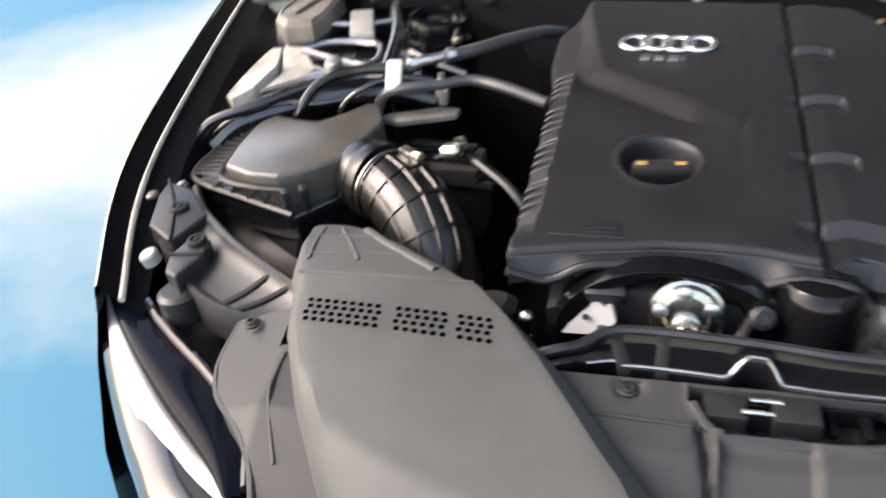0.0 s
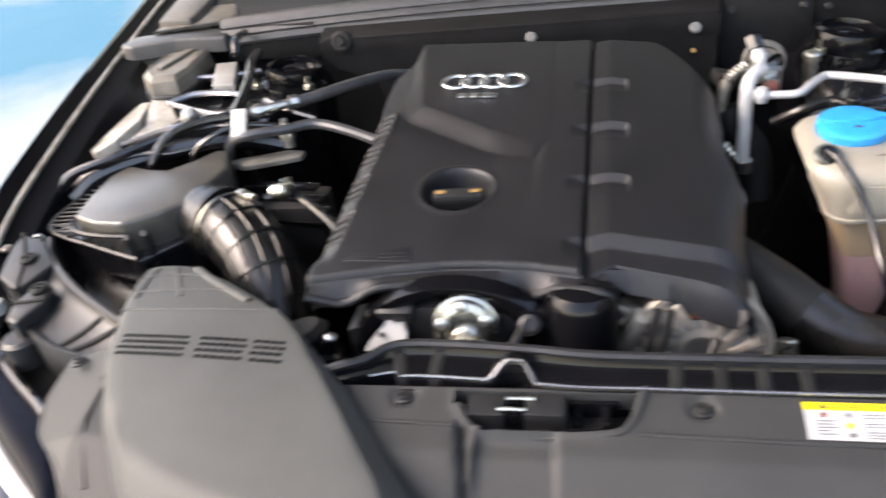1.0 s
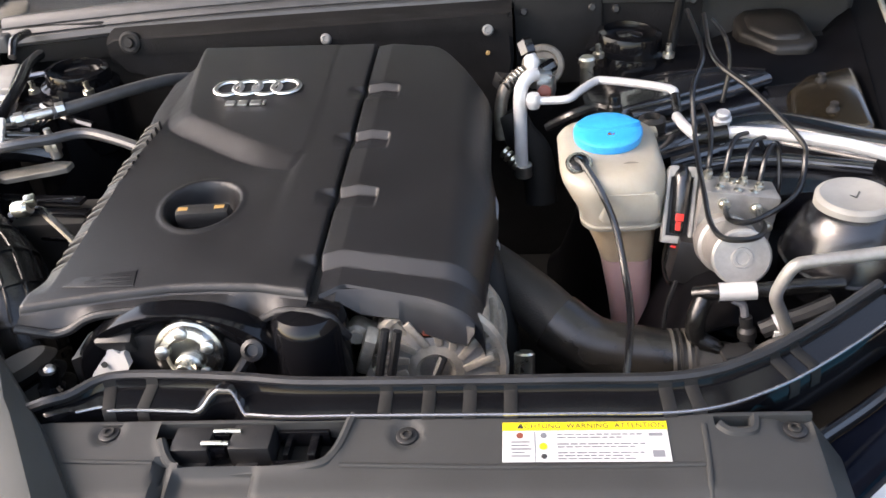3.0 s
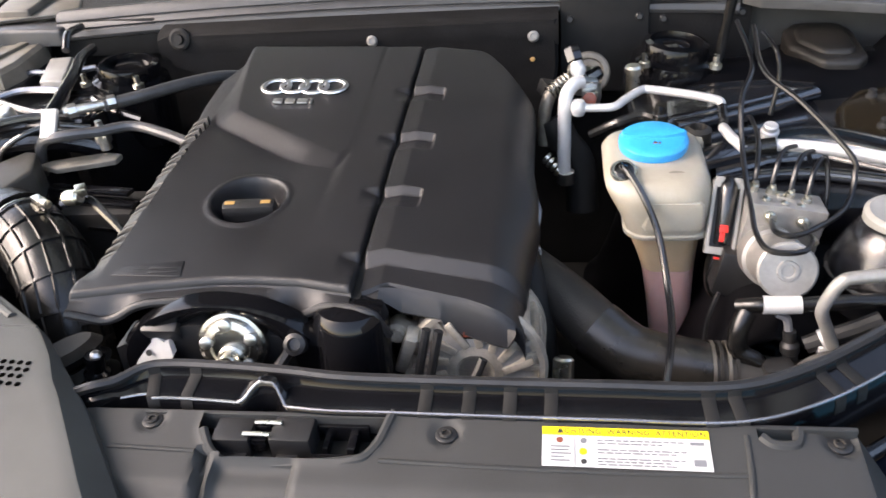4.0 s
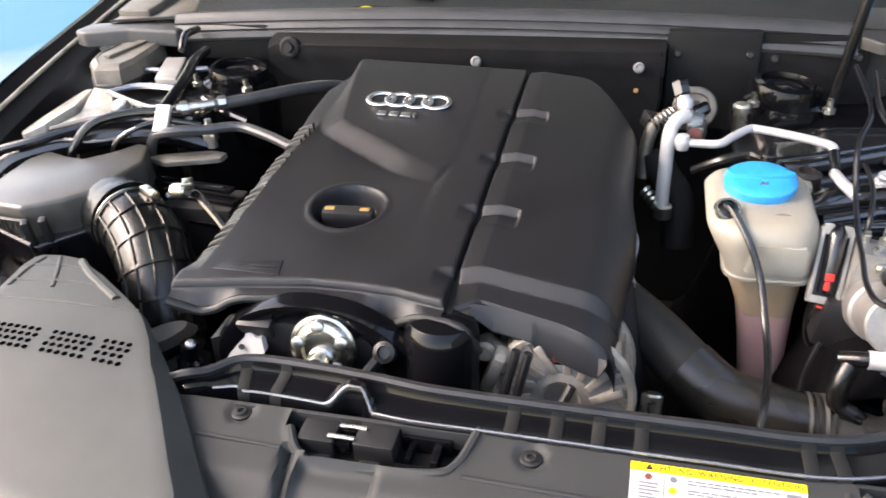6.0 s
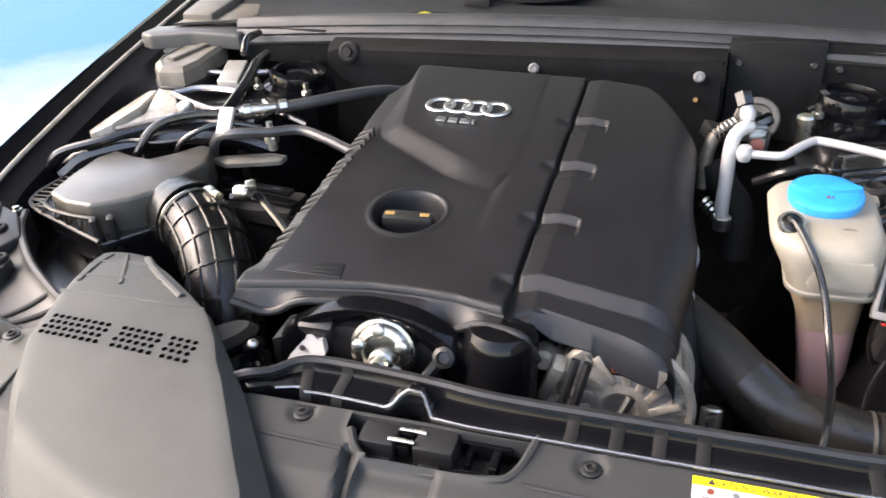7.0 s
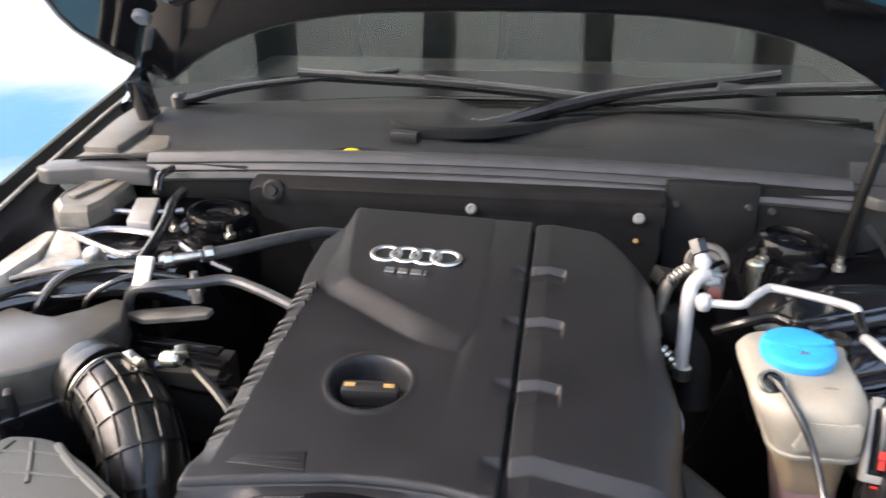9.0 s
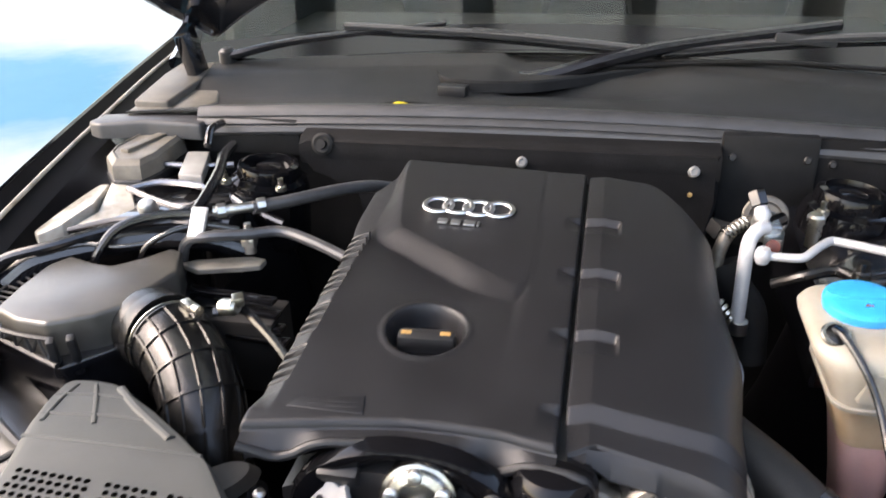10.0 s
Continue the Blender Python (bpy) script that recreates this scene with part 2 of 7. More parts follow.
def tube(points, radius, seg=10, steps=6, flat=1.0):
    """A round hose along the points. radius: one number, or one for each point."""
    line = smooth_path(points, steps)
    if isinstance(radius, (int, float)):
        rad = [radius] * len(line)
    else:
        rad = np.interp(np.linspace(0, len(radius) - 1, len(line)), range(len(radius)), radius)
    verts, faces, up = [], [], Vector((0.13, 0.21, 0.97))
    for i, c in enumerate(line):
        d = (line[min(i + 1, len(line) - 1)] - line[max(i - 1, 0)]).normalized()
        side = d.cross(up).normalized()
        up = side.cross(d).normalized()
        for k in range(seg):
            a = 2 * math.pi * k / seg
            verts.append(c + (side * math.cos(a) + up * math.sin(a) * flat) * rad[i])
    for i in range(len(line) - 1):
        for k in range(seg):
            faces.append((i * seg + k, i * seg + (k + 1) % seg, (i + 1) * seg + (k + 1) % seg, (i + 1) * seg + k))
    faces.append(list(range(seg)))
    faces.append([len(verts) - seg + k for k in range(seg)])
    return verts, faces


def lathe(profile, m=Matrix(), seg=32, squash=1.0):
    """A turned shape: (radius, height) pairs about the local z axis."""
    verts, faces = [], []
    for r, z in profile:
        for k in range(seg):
            a = 2 * math.pi * k / seg
            verts.append(m @ Vector((r * math.cos(a), r * squash * math.sin(a), z)))
    for i in range(len(profile) - 1):
        for k in range(seg):
            faces.append((i * seg + k, i * seg + (k + 1) % seg, (i + 1) * seg + (k + 1) % seg, (i + 1) * seg + k))
    faces.append(list(range(seg)))
    faces.append([len(verts) - seg + k for k in range(seg)])
    return verts, faces


def aim(eye, to):
    """The frame whose z axis points from eye to the other place."""
    d = (Vector(to) - Vector(eye)).normalized()
    return Matrix.Translation(eye) @ d.to_track_quat("Z", "Y").to_matrix().to_4x4()


def loft(rings, caps=True):
    """Skin over closed rings of equally many points."""
    n = len(rings[0])
    verts = [p for r in rings for p in r]
    faces = [(i * n + k, i * n + (k + 1) % n, (i + 1) * n + (k + 1) % n, (i + 1) * n + k) for i in range(len(rings) - 1) for k in range(n)]
    if caps:
        faces += [list(range(n)), [len(verts) - n + k for k in range(n)]]
    return verts, faces


def round_rect(cx, cy, z, hw, hd, r, seg=5):
    out = []
    r = min(r, hw, hd)
    for sx, sy, a0 in ((1, 1, 0), (-1, 1, 90), (-1, -1, 180), (1, -1, 270)):
        for k in range(seg + 1):
            a = radians(a0 + 90 * k / seg)
            out.append((cx + sx * (hw - r) + r * math.cos(a), cy + sy * (hd - r) + r * math.sin(a), z))
    return out


def sheet(rows, thick=0.0):
    """A skin over a grid of places, rows of equal length; with thick it gets a back and edges, down along z."""
    h, w = len(rows), len(rows[0])
    verts = [Vector(p) for r in rows for p in r]
    faces = [(i * w + k, i * w + k + 1, (i + 1) * w + k + 1, (i + 1) * w + k) for i in range(h - 1) for k in range(w - 1)]
    if thick:
        n = len(verts)
        verts += [v - Vector((0, 0, thick)) for v in verts]
        faces += [tuple(i + n for i in f[::-1]) for f in faces]
        rim = list(range(w)) + [i * w + w - 1 for i in range(1, h)] + [(h - 1) * w + k for k in range(w - 2, -1, -1)] + [i * w for i in range(h - 2, 0, -1)]
        for a, b in zip(rim, rim[1:] + rim[:1]):
            faces.append((a, b, b + n, a + n))
    return verts, faces


def prism(poly, z0, z1, bevel=0.003):
    """An upright block over a plan outline, its top edge rounded; z1 may be a function of x and y."""
    bm = bmesh.new()
    base = [bm.verts.new((x, y, 0)) for x, y in poly]
    f = bm.faces.new(base)
    got = bmesh.ops.extrude_face_region(bm, geom=[f])
    top = [v for v in got["geom"] if isinstance(v, bmesh.types.BMVert)]
    for v in top:
        v.co.z = 1.0
    for v in base:
        v.co.z = z0
    for v in top:
        v.co.z = z1(v.co.x, v.co.y) if callable(z1) else z1
    if bevel:
        tops = set(top)
        edges = [e for e in bm.edges if e.verts[0] in tops or e.verts[1] in tops]
        bmesh.ops.bevel(bm, geom=edges, offset=bevel, segments=3, profile=0.5, affect="EDGES")
    bm.verts.index_update()
    out = [v.co.copy() for v in bm.verts], [[v.index for v in g.verts] for g in bm.faces]
    bm.free()
    return out


def smoothstep(a, b, x):
    t = np.clip((np.asarray(x, float) - a) / (b - a), 0, 1)
    return t * t * (3 - 2 * t)


def outline_distance(x, y, poly):
    """Signed distance from a plan outline, negative inside."""
    x, y = np.asarray(x, float), np.asarray(y, float)
    best, inside = np.full(x.shape, 9.0), np.zeros(x.shape, bool)
    for (ax, ay), (bx, by) in zip(poly, poly[1:] + poly[:1]):
        ex, ey = bx - ax, by - ay
        t = np.clip(((x - ax) * ex + (y - ay) * ey) / (ex * ex + ey * ey), 0, 1)
        best = np.minimum(best, np.hypot(x - ax - t * ex, y - ay - t * ey))
        cross = ((ay > y) != (by > y)) & (x < (bx - ax) * (y - ay) / ((by - ay) or 1e-9) + ax)
        inside ^= cross
    return np.where(inside, -best, best)


def ramp(a, b, x):
    """A straight slope from 0 at a to 1 at b."""
    return np.clip((np.asarray(x, float) - a) / (b - a), 0, 1)


def rounding(d, r):
    """How far a surface has fallen at d from its edge, rounded with radius r."""
    t = np.clip(r - np.clip(d, 0, r), 0, r)
    return r - np.sqrt(np.maximum(r * r - t * t, 0))


# ---------------------------------------------------------------- the place
def slab(name, x0, x1, y0, y1, z0, z1, mat, label, category, kind="structure"):
    ob = part(name, (*box((x0 + x1) / 2, (y0 + y1) / 2, (z0 + z1) / 2, x1 - x0, y1 - y0, z1 - z0), mat))
    return tagged(ob, label, category, "", kind)


slab("ground", -60, 60, -60, 60, -0.2, 0.0, "floor", "blue painted floor with pale glare put into its colour", "floor")
# Roof out of view; its edges are set to shape light on the bay.
tagged(part("ceiling", (*sheet([[(x, y, 3.9) for y in (-1.4, 7.0)] for x in (-2.5, 2.1)]), "roof")), "pale translucent roof out of view, sized to shape the light", "roof", "", "structure")
slab("wall_back", -4.0, 5.2, 7.0, 7.2, 0.0, 4.2, "concrete", "pale rendered back wall", "wall")
# Unseen wall, added dark to hold back light from the right.
slab("wall_right", 5.0, 5.2, -6.0, 7.0, 0.0, 3.4, "steel", "unseen dark wall added to cut light from the right", "wall")
for bx in (-2.4, -1.75, -1.1, -0.45, 0.2, 0.85, 1.5, 2.0):
    tagged(part("roof_beam", (*box(bx, 2.8, 3.82, 0.12, 8.2, 0.16, 0.01), "steel")), "dark steel beam under the pale roof", "beam", "roof beams", "structure")


# ---------------------------------------------------------------- the car: body
MID = 0.07  # the car's middle line
car = thing("car", (MID, 0.4, 0.0), "black car with its bonnet open, parked on a blue floor", "car")

# edge of the wing beside the bonnet opening: x, y, z
WING = [(-0.553, -0.405, 0.786), (-0.60, -0.29, 0.812), (-0.63, -0.18, 0.832), (-0.66, -0.03, 0.848),
        (-0.70, 0.168, 0.862), (-0.747, 0.405, 0.874), (-0.79, 0.64, 0.886), (-0.85, 1.0, 0.90), (-0.90, 1.5, 0.91)]


def wing_rows(flip):
    rows = []
    for i, p in enumerate(smooth_path(WING, 5)):
        x, y, z = p
        front = max(0.0, min(1.0, (y + 0.53) / 0.3))
        flange = 0.022 + 0.03 * front
        section = [(flange + 0.012, -0.034), (flange, -0.029), (flange * 0.75, -0.024), (flange * 0.35, -0.012), (0.006, -0.003), (0.002, 0.0),
                   (-0.002, -0.002), (-0.005, -0.012), (-0.012, -0.04), (-0.028, -0.10), (-0.05, -0.22), (-0.05, -0.45)]
        row = []
        for dx, dz in section:
            px = x + dx
            row.append((2 * MID - px if flip else px, y - 0.35 * max(0, -dz - 0.03) * (1 - front), z + dz))
        rows.append(row)
    return rows


for flip in (False, True):
    skin = wing_rows(flip)
    part("wing", (*sheet([r[4:] for r in skin]), "paint"), car, "glossy black front wing")
    part("wing_flange", (*sheet([r[:5] for r in skin]), "bay_dull"), car, "black painted wing flange")


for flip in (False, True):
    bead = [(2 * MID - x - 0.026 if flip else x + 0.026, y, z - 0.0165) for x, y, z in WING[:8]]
    part("wing_lip", (*tube(bead, 0.0038, 8, 5), "dusty_paint"), car, "dusty folded lip, its highlight put into the pale colour")


def inner_wing(flip):
    """The painted inner wall of the bay, with a ledge, a raised rail and the bulge over the suspension."""
    rows = []
    ys = np.linspace(-0.30, 0.30, 41)
    for y in ys:
        wx = float(np.interp(y, [w[1] for w in WING], [w[0] for w in WING])) + 0.062
        wz = float(np.interp(y, [w[1] for w in WING], [w[2] for w in WING])) - 0.03
        bulge = math.exp(-((y - 0.17) / 0.11) ** 2)
        row = []
        for u in np.linspace(0, 1, 25):
            x = wx + u * (0.36 + 0.06 * bulge)
            shelf = float(smoothstep(0.0, 0.10, u)) * 0.055 * (1 - 0.75 * bulge)
            drop = float(smoothstep(0.52 + 0.18 * bulge, 1.0, u)) * 0.34
            rail = 0.018 * math.exp(-((u - 0.42) / 0.07) ** 2)
            z = wz - shelf - drop + rail * (1 - bulge) - 0.02 * (1 - bulge) * u
            row.append((2 * MID - x if flip else x, y, z))
        rows.append(row)
    return rows


for flip in (False, True):
    part("inner_wing", (*sheet(inner_wing(flip), 0.003), "bay_dull"), car, "glossy black painted inner wing")

# bay floor, firewall and the dark under the nose
part("undertray", (*box(MID, -0.1, 0.38, 1.30, 1.0, 0.02, 0.004), "dark"), car, "grimy dark undertray")
part("firewall", (*box(MID, 0.325, 0.63, 1.28, 0.02, 0.48, 0.004), "matte"), car, "dull black firewall")
for sx in (-0.42, 0.56):
    part("chassis_rail", (*box(sx, -0.1, 0.52, 0.09, 0.78, 0.12, 0.012), "bay"), car, "black painted chassis rail")

for wx in (MID - 0.66, MID + 0.66):
    for wy in (0.0, 2.8):
        wheel = part("wheel", (*lathe([(0.20, -0.10), (0.30, -0.105), (0.318, -0.09), (0.32, 0.0), (0.318, 0.09), (0.30, 0.105), (0.20, 0.10)], pose(wx, wy, 0.32, 0, 90, 0), 40), "rubber"), car, "black tyre")
        part("wheel_rim", (*lathe([(0.205, -0.07), (0.205, 0.07), (0.15, 0.05), (0.03, 0.06)], pose(wx, wy, 0.32, 0, 90, 0), 30), "alu"), wheel, "dull alloy rim")

# radiator pack behind the nose
part("radiator", (*box(MID + 0.0, -0.50, 0.58, 0.80, 0.05, 0.36, 0.006), "matte"), car, "black radiator pack")

# bumper and nose skin
NOSE = [(-0.687, -0.25), (-0.672, -0.29), (-0.622, -0.358), (-0.558, -0.442), (-0.50, -0.51), (-0.452, -0.56), (-0.38, -0.625), (-0.22, -0.70), (MID, -0.735)]
nose = [(p.x, p.y) for p in smooth_path([(x, y, 0) for x, y in NOSE], 5)]
nose += [(2 * MID - x, y) for x, y in nose[-2::-1]]
rows = []
for x, y in nose:
    out = Vector((x - MID, y + 0.1, 0)).normalized()
    row = []
    for d, z in ((-0.075, 0.712), (-0.046, 0.722), (-0.034, 0.7225), (-0.020, 0.717), (-0.008, 0.706), (-0.004, 0.688), (-0.002, 0.65), (-0.002, 0.60), (-0.003, 0.52), (-0.01, 0.42), (-0.03, 0.30), (-0.08, 0.2)):
        row.append((x + out.x * d, y + out.y * d, z))
    rows.append(row)
part("bumper", (*sheet(rows), "paint"), car, "glossy black front bumper")

# headlamp: dark lens between bumper and slam panel
def headlamp(flip):
    trim_out = [(-0.598, -0.352, 0.728), (-0.576, -0.384, 0.725), (-0.526, -0.450, 0.723), (-0.461, -0.512, 0.720), (-0.396, -0.560, 0.716), (-0.346, -0.592, 0.712)]
    trim_in = [(-0.590, -0.352, 0.734), (-0.560, -0.388, 0.731), (-0.510, -0.441, 0.730), (-0.445, -0.499, 0.727), (-0.377, -0.551, 0.723), (-0.322, -0.589, 0.719)]
    inner = [(-0.565, -0.335, 0.750), (-0.535, -0.375, 0.748), (-0.470, -0.428, 0.746), (-0.400, -0.478, 0.744), (-0.338, -0.530, 0.740), (-0.309, -0.590, 0.734)]
    f = (lambda v: Vector((2 * MID - v.x, v.y, v.z))) if flip else (lambda v: v)
    rows, band = [], []
    for p, q, o in zip(smooth_path(trim_in, 6), smooth_path(inner, 6), smooth_path(trim_out, 6)):
        rows.append([f(p.lerp(q, k / 8) + Vector((-0.006, -0.008, 0.010)) * math.sin(math.pi * k / 8)) for k in range(9)])
        band.append([f(o + Vector((0, 0, -0.012))), f(o), f(o.lerp(p, 0.3) + Vector((0, 0, 0.0025))), f(o.lerp(p, 0.7) + Vector((0, 0, 0.003))), f(p + Vector((0, 0, 0.001))), f(p + Vector((0.002, 0.002, -0.012)))])
    lamp = part("headlamp", (*sheet(rows, 0.004), "lens", 60.0), car, "dark glossy headlamp lens")
    part("rim", (*sheet(band), "pipe", 60.0), lamp, "bright headlamp trim strip")
    part("housing", (*tube([f(Vector(p) + Vector((0.004, 0.004, 0.004))) for p in inner], 0.006, 10, 6), "gloss"), lamp, "glossy black housing edge")


headlamp(False)
headlamp(True)

# headlamp carrier bracket: a curved band with a bright inner rim, and its ribs
inner = smooth_path([(-0.53, -0.225, 0.80), (-0.495, -0.272, 0.802), (-0.437, -0.326, 0.804), (-0.387, -0.362, 0.804), (-0.321, -0.401, 0.802), (-0.29, -0.412, 0.80)], 5)
outer = smooth_path([(-0.56, -0.275, 0.79), (-0.522, -0.325, 0.79), (-0.474, -0.372, 0.788), (-0.423, -0.411, 0.788), (-0.378, -0.428, 0.788), (-0.30, -0.445, 0.788)], 5)
rows = []
for p, q in zip(inner, outer):
    d = (q - p).normalized()
    rows.append([p - d * 0.006 - Vector((0, 0, 0.045)), p - d * 0.005 - Vector((0, 0, 0.003)), p - d * 0.002, p + d * 0.003, p + d * 0.005 - Vector((0, 0, 0.004))]
                + [p.lerp(q, t) - Vector((0, 0, 0.005 + 0.004 * math.sin(math.pi * t))) for t in (0.15, 0.3, 0.5, 0.7, 0.85)]
                + [q - d * 0.003 - Vector((0, 0, 0.001)), q, q + d * 0.002 - Vector((0, 0, 0.004)), q + d * 0.002 - Vector((0, 0, 0.045))])
carrier = part("lamp_carrier", (*sheet(rows), "black"), car, "grey-black headlamp carrier bracket")
for k in (4, 6, 17, 19, 23):
    p, q = inner[k], outer[k]
    part("rib", (*tube([p.lerp(q, t) - Vector((0, 0, 0.005 + 0.003 * math.sin(math.pi * t))) for t in (0.06, 0.3, 0.5, 0.7, 0.97)], 0.004, 8, 3, 0.6), "matte"), carrier)
part("socket", (*lathe([(0.0005, 0.007), (0.010, 0.007), (0.012, 0.004), (0.012, -0.012)], pose(-0.515, -0.357, 0.792, 10, -10, 0) @ Matrix.Diagonal((0.85, 0.85, 0.7, 1))), "pale_grey"), carrier, "round pale plastic cap")
for outline, z0, bosses in (([(-0.557, -0.232), (-0.518, -0.247), (-0.476, -0.291), (-0.497, -0.340), (-0.538, -0.314), (-0.556, -0.260)], 0.803, [(-0.515, -0.284)]),
                            ([(-0.482, -0.366), (-0.470, -0.328), (-0.447, -0.338), (-0.444, -0.360), (-0.458, -0.398), (-0.474, -0.391)], 0.807, [(-0.461, -0.343)])):
    part("plate", (*prism(outline, 0.780, lambda x, y: z0 + 0.08 * (y + 0.31), 0.003), "black"), carrier)
    for bx, by in bosses:
        part("boss", (*lathe([(0.011, -0.006), (0.011, 0.003), (0.009, 0.005), (0.006, 0.005), (0.0055, 0.002), (0.003, 0.002), (0.003, 0.005), (0.001, 0.005)], pose(bx, by, z0 + 0.08 * (by + 0.31)), 18), "matte"), carrier)
    mid = [sum(c) / len(outline) for c in zip(*outline)]
    part("web", (*tube([(x, y, z0 + 0.08 * (y + 0.31) + 0.0005) for x, y in (outline[0], mid, outline[3])], 0.0022, 8, 3), "matte"), carrier)
part("motor", (*lathe([(0.022, -0.03), (0.022, 0.0), (0.017, 0.004), (0.001, 0.005)], pose(-0.466, -0.392, 0.775), 18), "black"), carrier)
part("lamp_bolt", (*lathe([(0.010, 0), (0.010, 0.004), (0.006, 0.007), (0.001, 0.007)], pose(-0.572, -0.251, 0.798) @ Matrix.Scale(0.75, 4)), "dusty_metal"), carrier, "dull bolt")
part("under_pan", (*box(-0.405, -0.405, 0.70, 0.20, 0.12, 0.02, 0.004, (0, 0, -40)), "matte"), carrier)
# Added board that covers bright reflections, so the gap by the bracket stays dark.
part("dark_board", (*box(-0.43, -0.315, 0.735, 0.30, 0.11, 0.012, 0.004, (0, 0, -35)), "wire"), carrier, "black board added to keep the gap dark")

# ---------------------------------------------------------------- slam panel
LATCH_HOLE = [(0.036, -0.46), (0.039, -0.499), (0.052, -0.518), (0.075, -0.5235), (0.158, -0.5235), (0.180, -0.512), (0.191, -0.478), (0.193, -0.46)]
NOTCH = [(0.462, -0.46), (0.466, -0.489), (0.474, -0.495), (0.490, -0.493), (0.494, -0.480), (0.500, -0.46)]


def slam_height(x, y):
    z = 0.803 + 0.14 * (y + 0.475)
    z = z - 0.45 * np.maximum(0, -0.545 - y) - 1.1 * np.maximum(0, -0.66 - y)
    z = z - 0.10 * np.maximum(0, x - 0.46) - 1.4 * np.maximum(0, x - 0.535) - 0.35 * np.maximum(0, -0.30 - x)
    pad = -0.007 * smoothstep(0.057, 0.062, x) * (1 - smoothstep(0.118, 0.124, x)) * (1 - smoothstep(-0.530, -0.524, y))
    slot = -0.010 * np.exp(-((x - 0.046 + 0.15 * (y + 0.52)) / 0.004) ** 2) * (y < -0.515)
    rim = 0.0025 * np.exp(-(outline_distance(x, y, LATCH_HOLE) / 0.004) ** 2)
    dish = sum(-0.0035 * (1 - smoothstep(0.0095, 0.0135, np.hypot(x - sx, y - sy))) for sx, sy in ((-0.008, -0.4896), (0.2343, -0.4955), (0.522, -0.489)))
    return z + pad + slot + rim + dish


xs, ys = np.linspace(-0.40, 0.575, 272), np.linspace(-0.435, -0.80, 103)
gx, gy = np.meshgrid(xs, ys)
hole = (outline_distance(gx, gy, LATCH_HOLE) < 0) | (outline_distance(gx, gy, NOTCH) < 0)
side = np.interp(-gy, [0.433, 0.484, 0.524, 0.555, 0.585, 0.63, 0.70, 0.80], [-0.371, -0.371, -0.352, -0.319, -0.295, -0.277, -0.25, -0.20])
beyond = gx < side
gx = np.maximum(gx, side)
gy = np.where((gx > -0.31) & (gy > -0.482), -0.482, gy)
gz = slam_height(gx, gy)
verts = np.stack([gx, gy, gz], -1).reshape(-1, 3)
w = len(xs)
gone = hole | (gx > 0.565 - 0.9 * np.maximum(0, -0.52 - gy))
faces = [(i * w + k, i * w + k + 1, (i + 1) * w + k + 1, (i + 1) * w + k) for i in range(len(ys) - 1) for k in range(w - 1)
         if not (gone[i, k] or gone[i, k + 1] or gone[i + 1, k] or gone[i + 1, k + 1])
         and not (beyond[i, k + 1] and beyond[i + 1, k + 1]) and not (gy[i, k] == gy[i + 1, k] and gy[i, k + 1] == gy[i + 1, k + 1])]
slam = tagged(part("slam_panel", (verts, faces, "panel")), "grained black plastic slam panel over the radiator", "trim panel")
edge = [(x, -y, float(slam_height(np.array(x), np.array(-y))) - 0.003) for y, x in ((0.436, -0.371), (0.484, -0.371), (0.524, -0.352), (0.555, -0.319), (0.585, -0.295), (0.63, -0.277), (0.70, -0.25), (0.79, -0.205))]
part("side_edge", (*tube(edge, 0.0035, 8, 5), "panel"), slam)
part("bead", (*tube([(x, y, float(slam_height(np.array(x), np.array(y)))) for x, y in ((-0.297, -0.490), (-0.297, -0.51), (-0.293, -0.537), (-0.274, -0.583))], 0.002, 8, 5), "panel"), slam)
for line in ([(0.186, -0.5222), (0.245, -0.5240), (0.307, -0.5252), (0.380, -0.5252), (0.453, -0.5244)], [(-0.035, -0.5172), (0.002, -0.5182), (0.0390, -0.5190)], [(0.4556, -0.491), (0.4545, -0.515), (0.452, -0.540), (0.451, -0.58)]):
    part("bead", (*tube([(x, y, float(slam_height(np.array(x), np.array(y)))) for x, y in line], 0.0022, 10, 4, 0.8), "panel"), slam)
part("side_face", (*sheet([[p + Vector((-0.002, 0, -dz)) for dz in (0, 0.02, 0.06)] for p in smooth_path(edge, 4)]), "panel"), slam)
part("rear_lip", (*box(0.115, -0.4815, 0.792, 0.84, 0.004, 0.018, 0.001), "panel"), slam)
part("well", (*box(0.115, -0.492, 0.760, 0.165, 0.062, 0.006, 0.001), "matte"), slam, "dark well under the latch")

# ---------------------------------------------------------------- glossy air guide behind the slam panel
GUIDE = [(-0.115, -0.474), (-0.07, -0.474), (-0.048, -0.464), (-0.030, -0.447), (-0.006, -0.4415), (0.05, -0.4435), (0.10, -0.448), (0.153, -0.4540), (0.257, -0.4560), (0.357, -0.4568), (0.446, -0.4560), (0.503, -0.4362), (0.56, -0.3998), (0.625, -0.350)]


def reach(p):
    """How wide the guide is at a point of its rear lip, as a share of its full width."""
    narrow = min(1.0, max(0.25, (p.y + 0.4745) / 0.030)) if p.x < 0.0 else 1.0
    return narrow * (1 - 0.13 * float(smoothstep(0.08, 0.2, p.x)))


line = smooth_path([(x, y, 0.816 - (0.02 if x < -0.08 else 0)) for x, y in GUIDE], 16)
rows = []
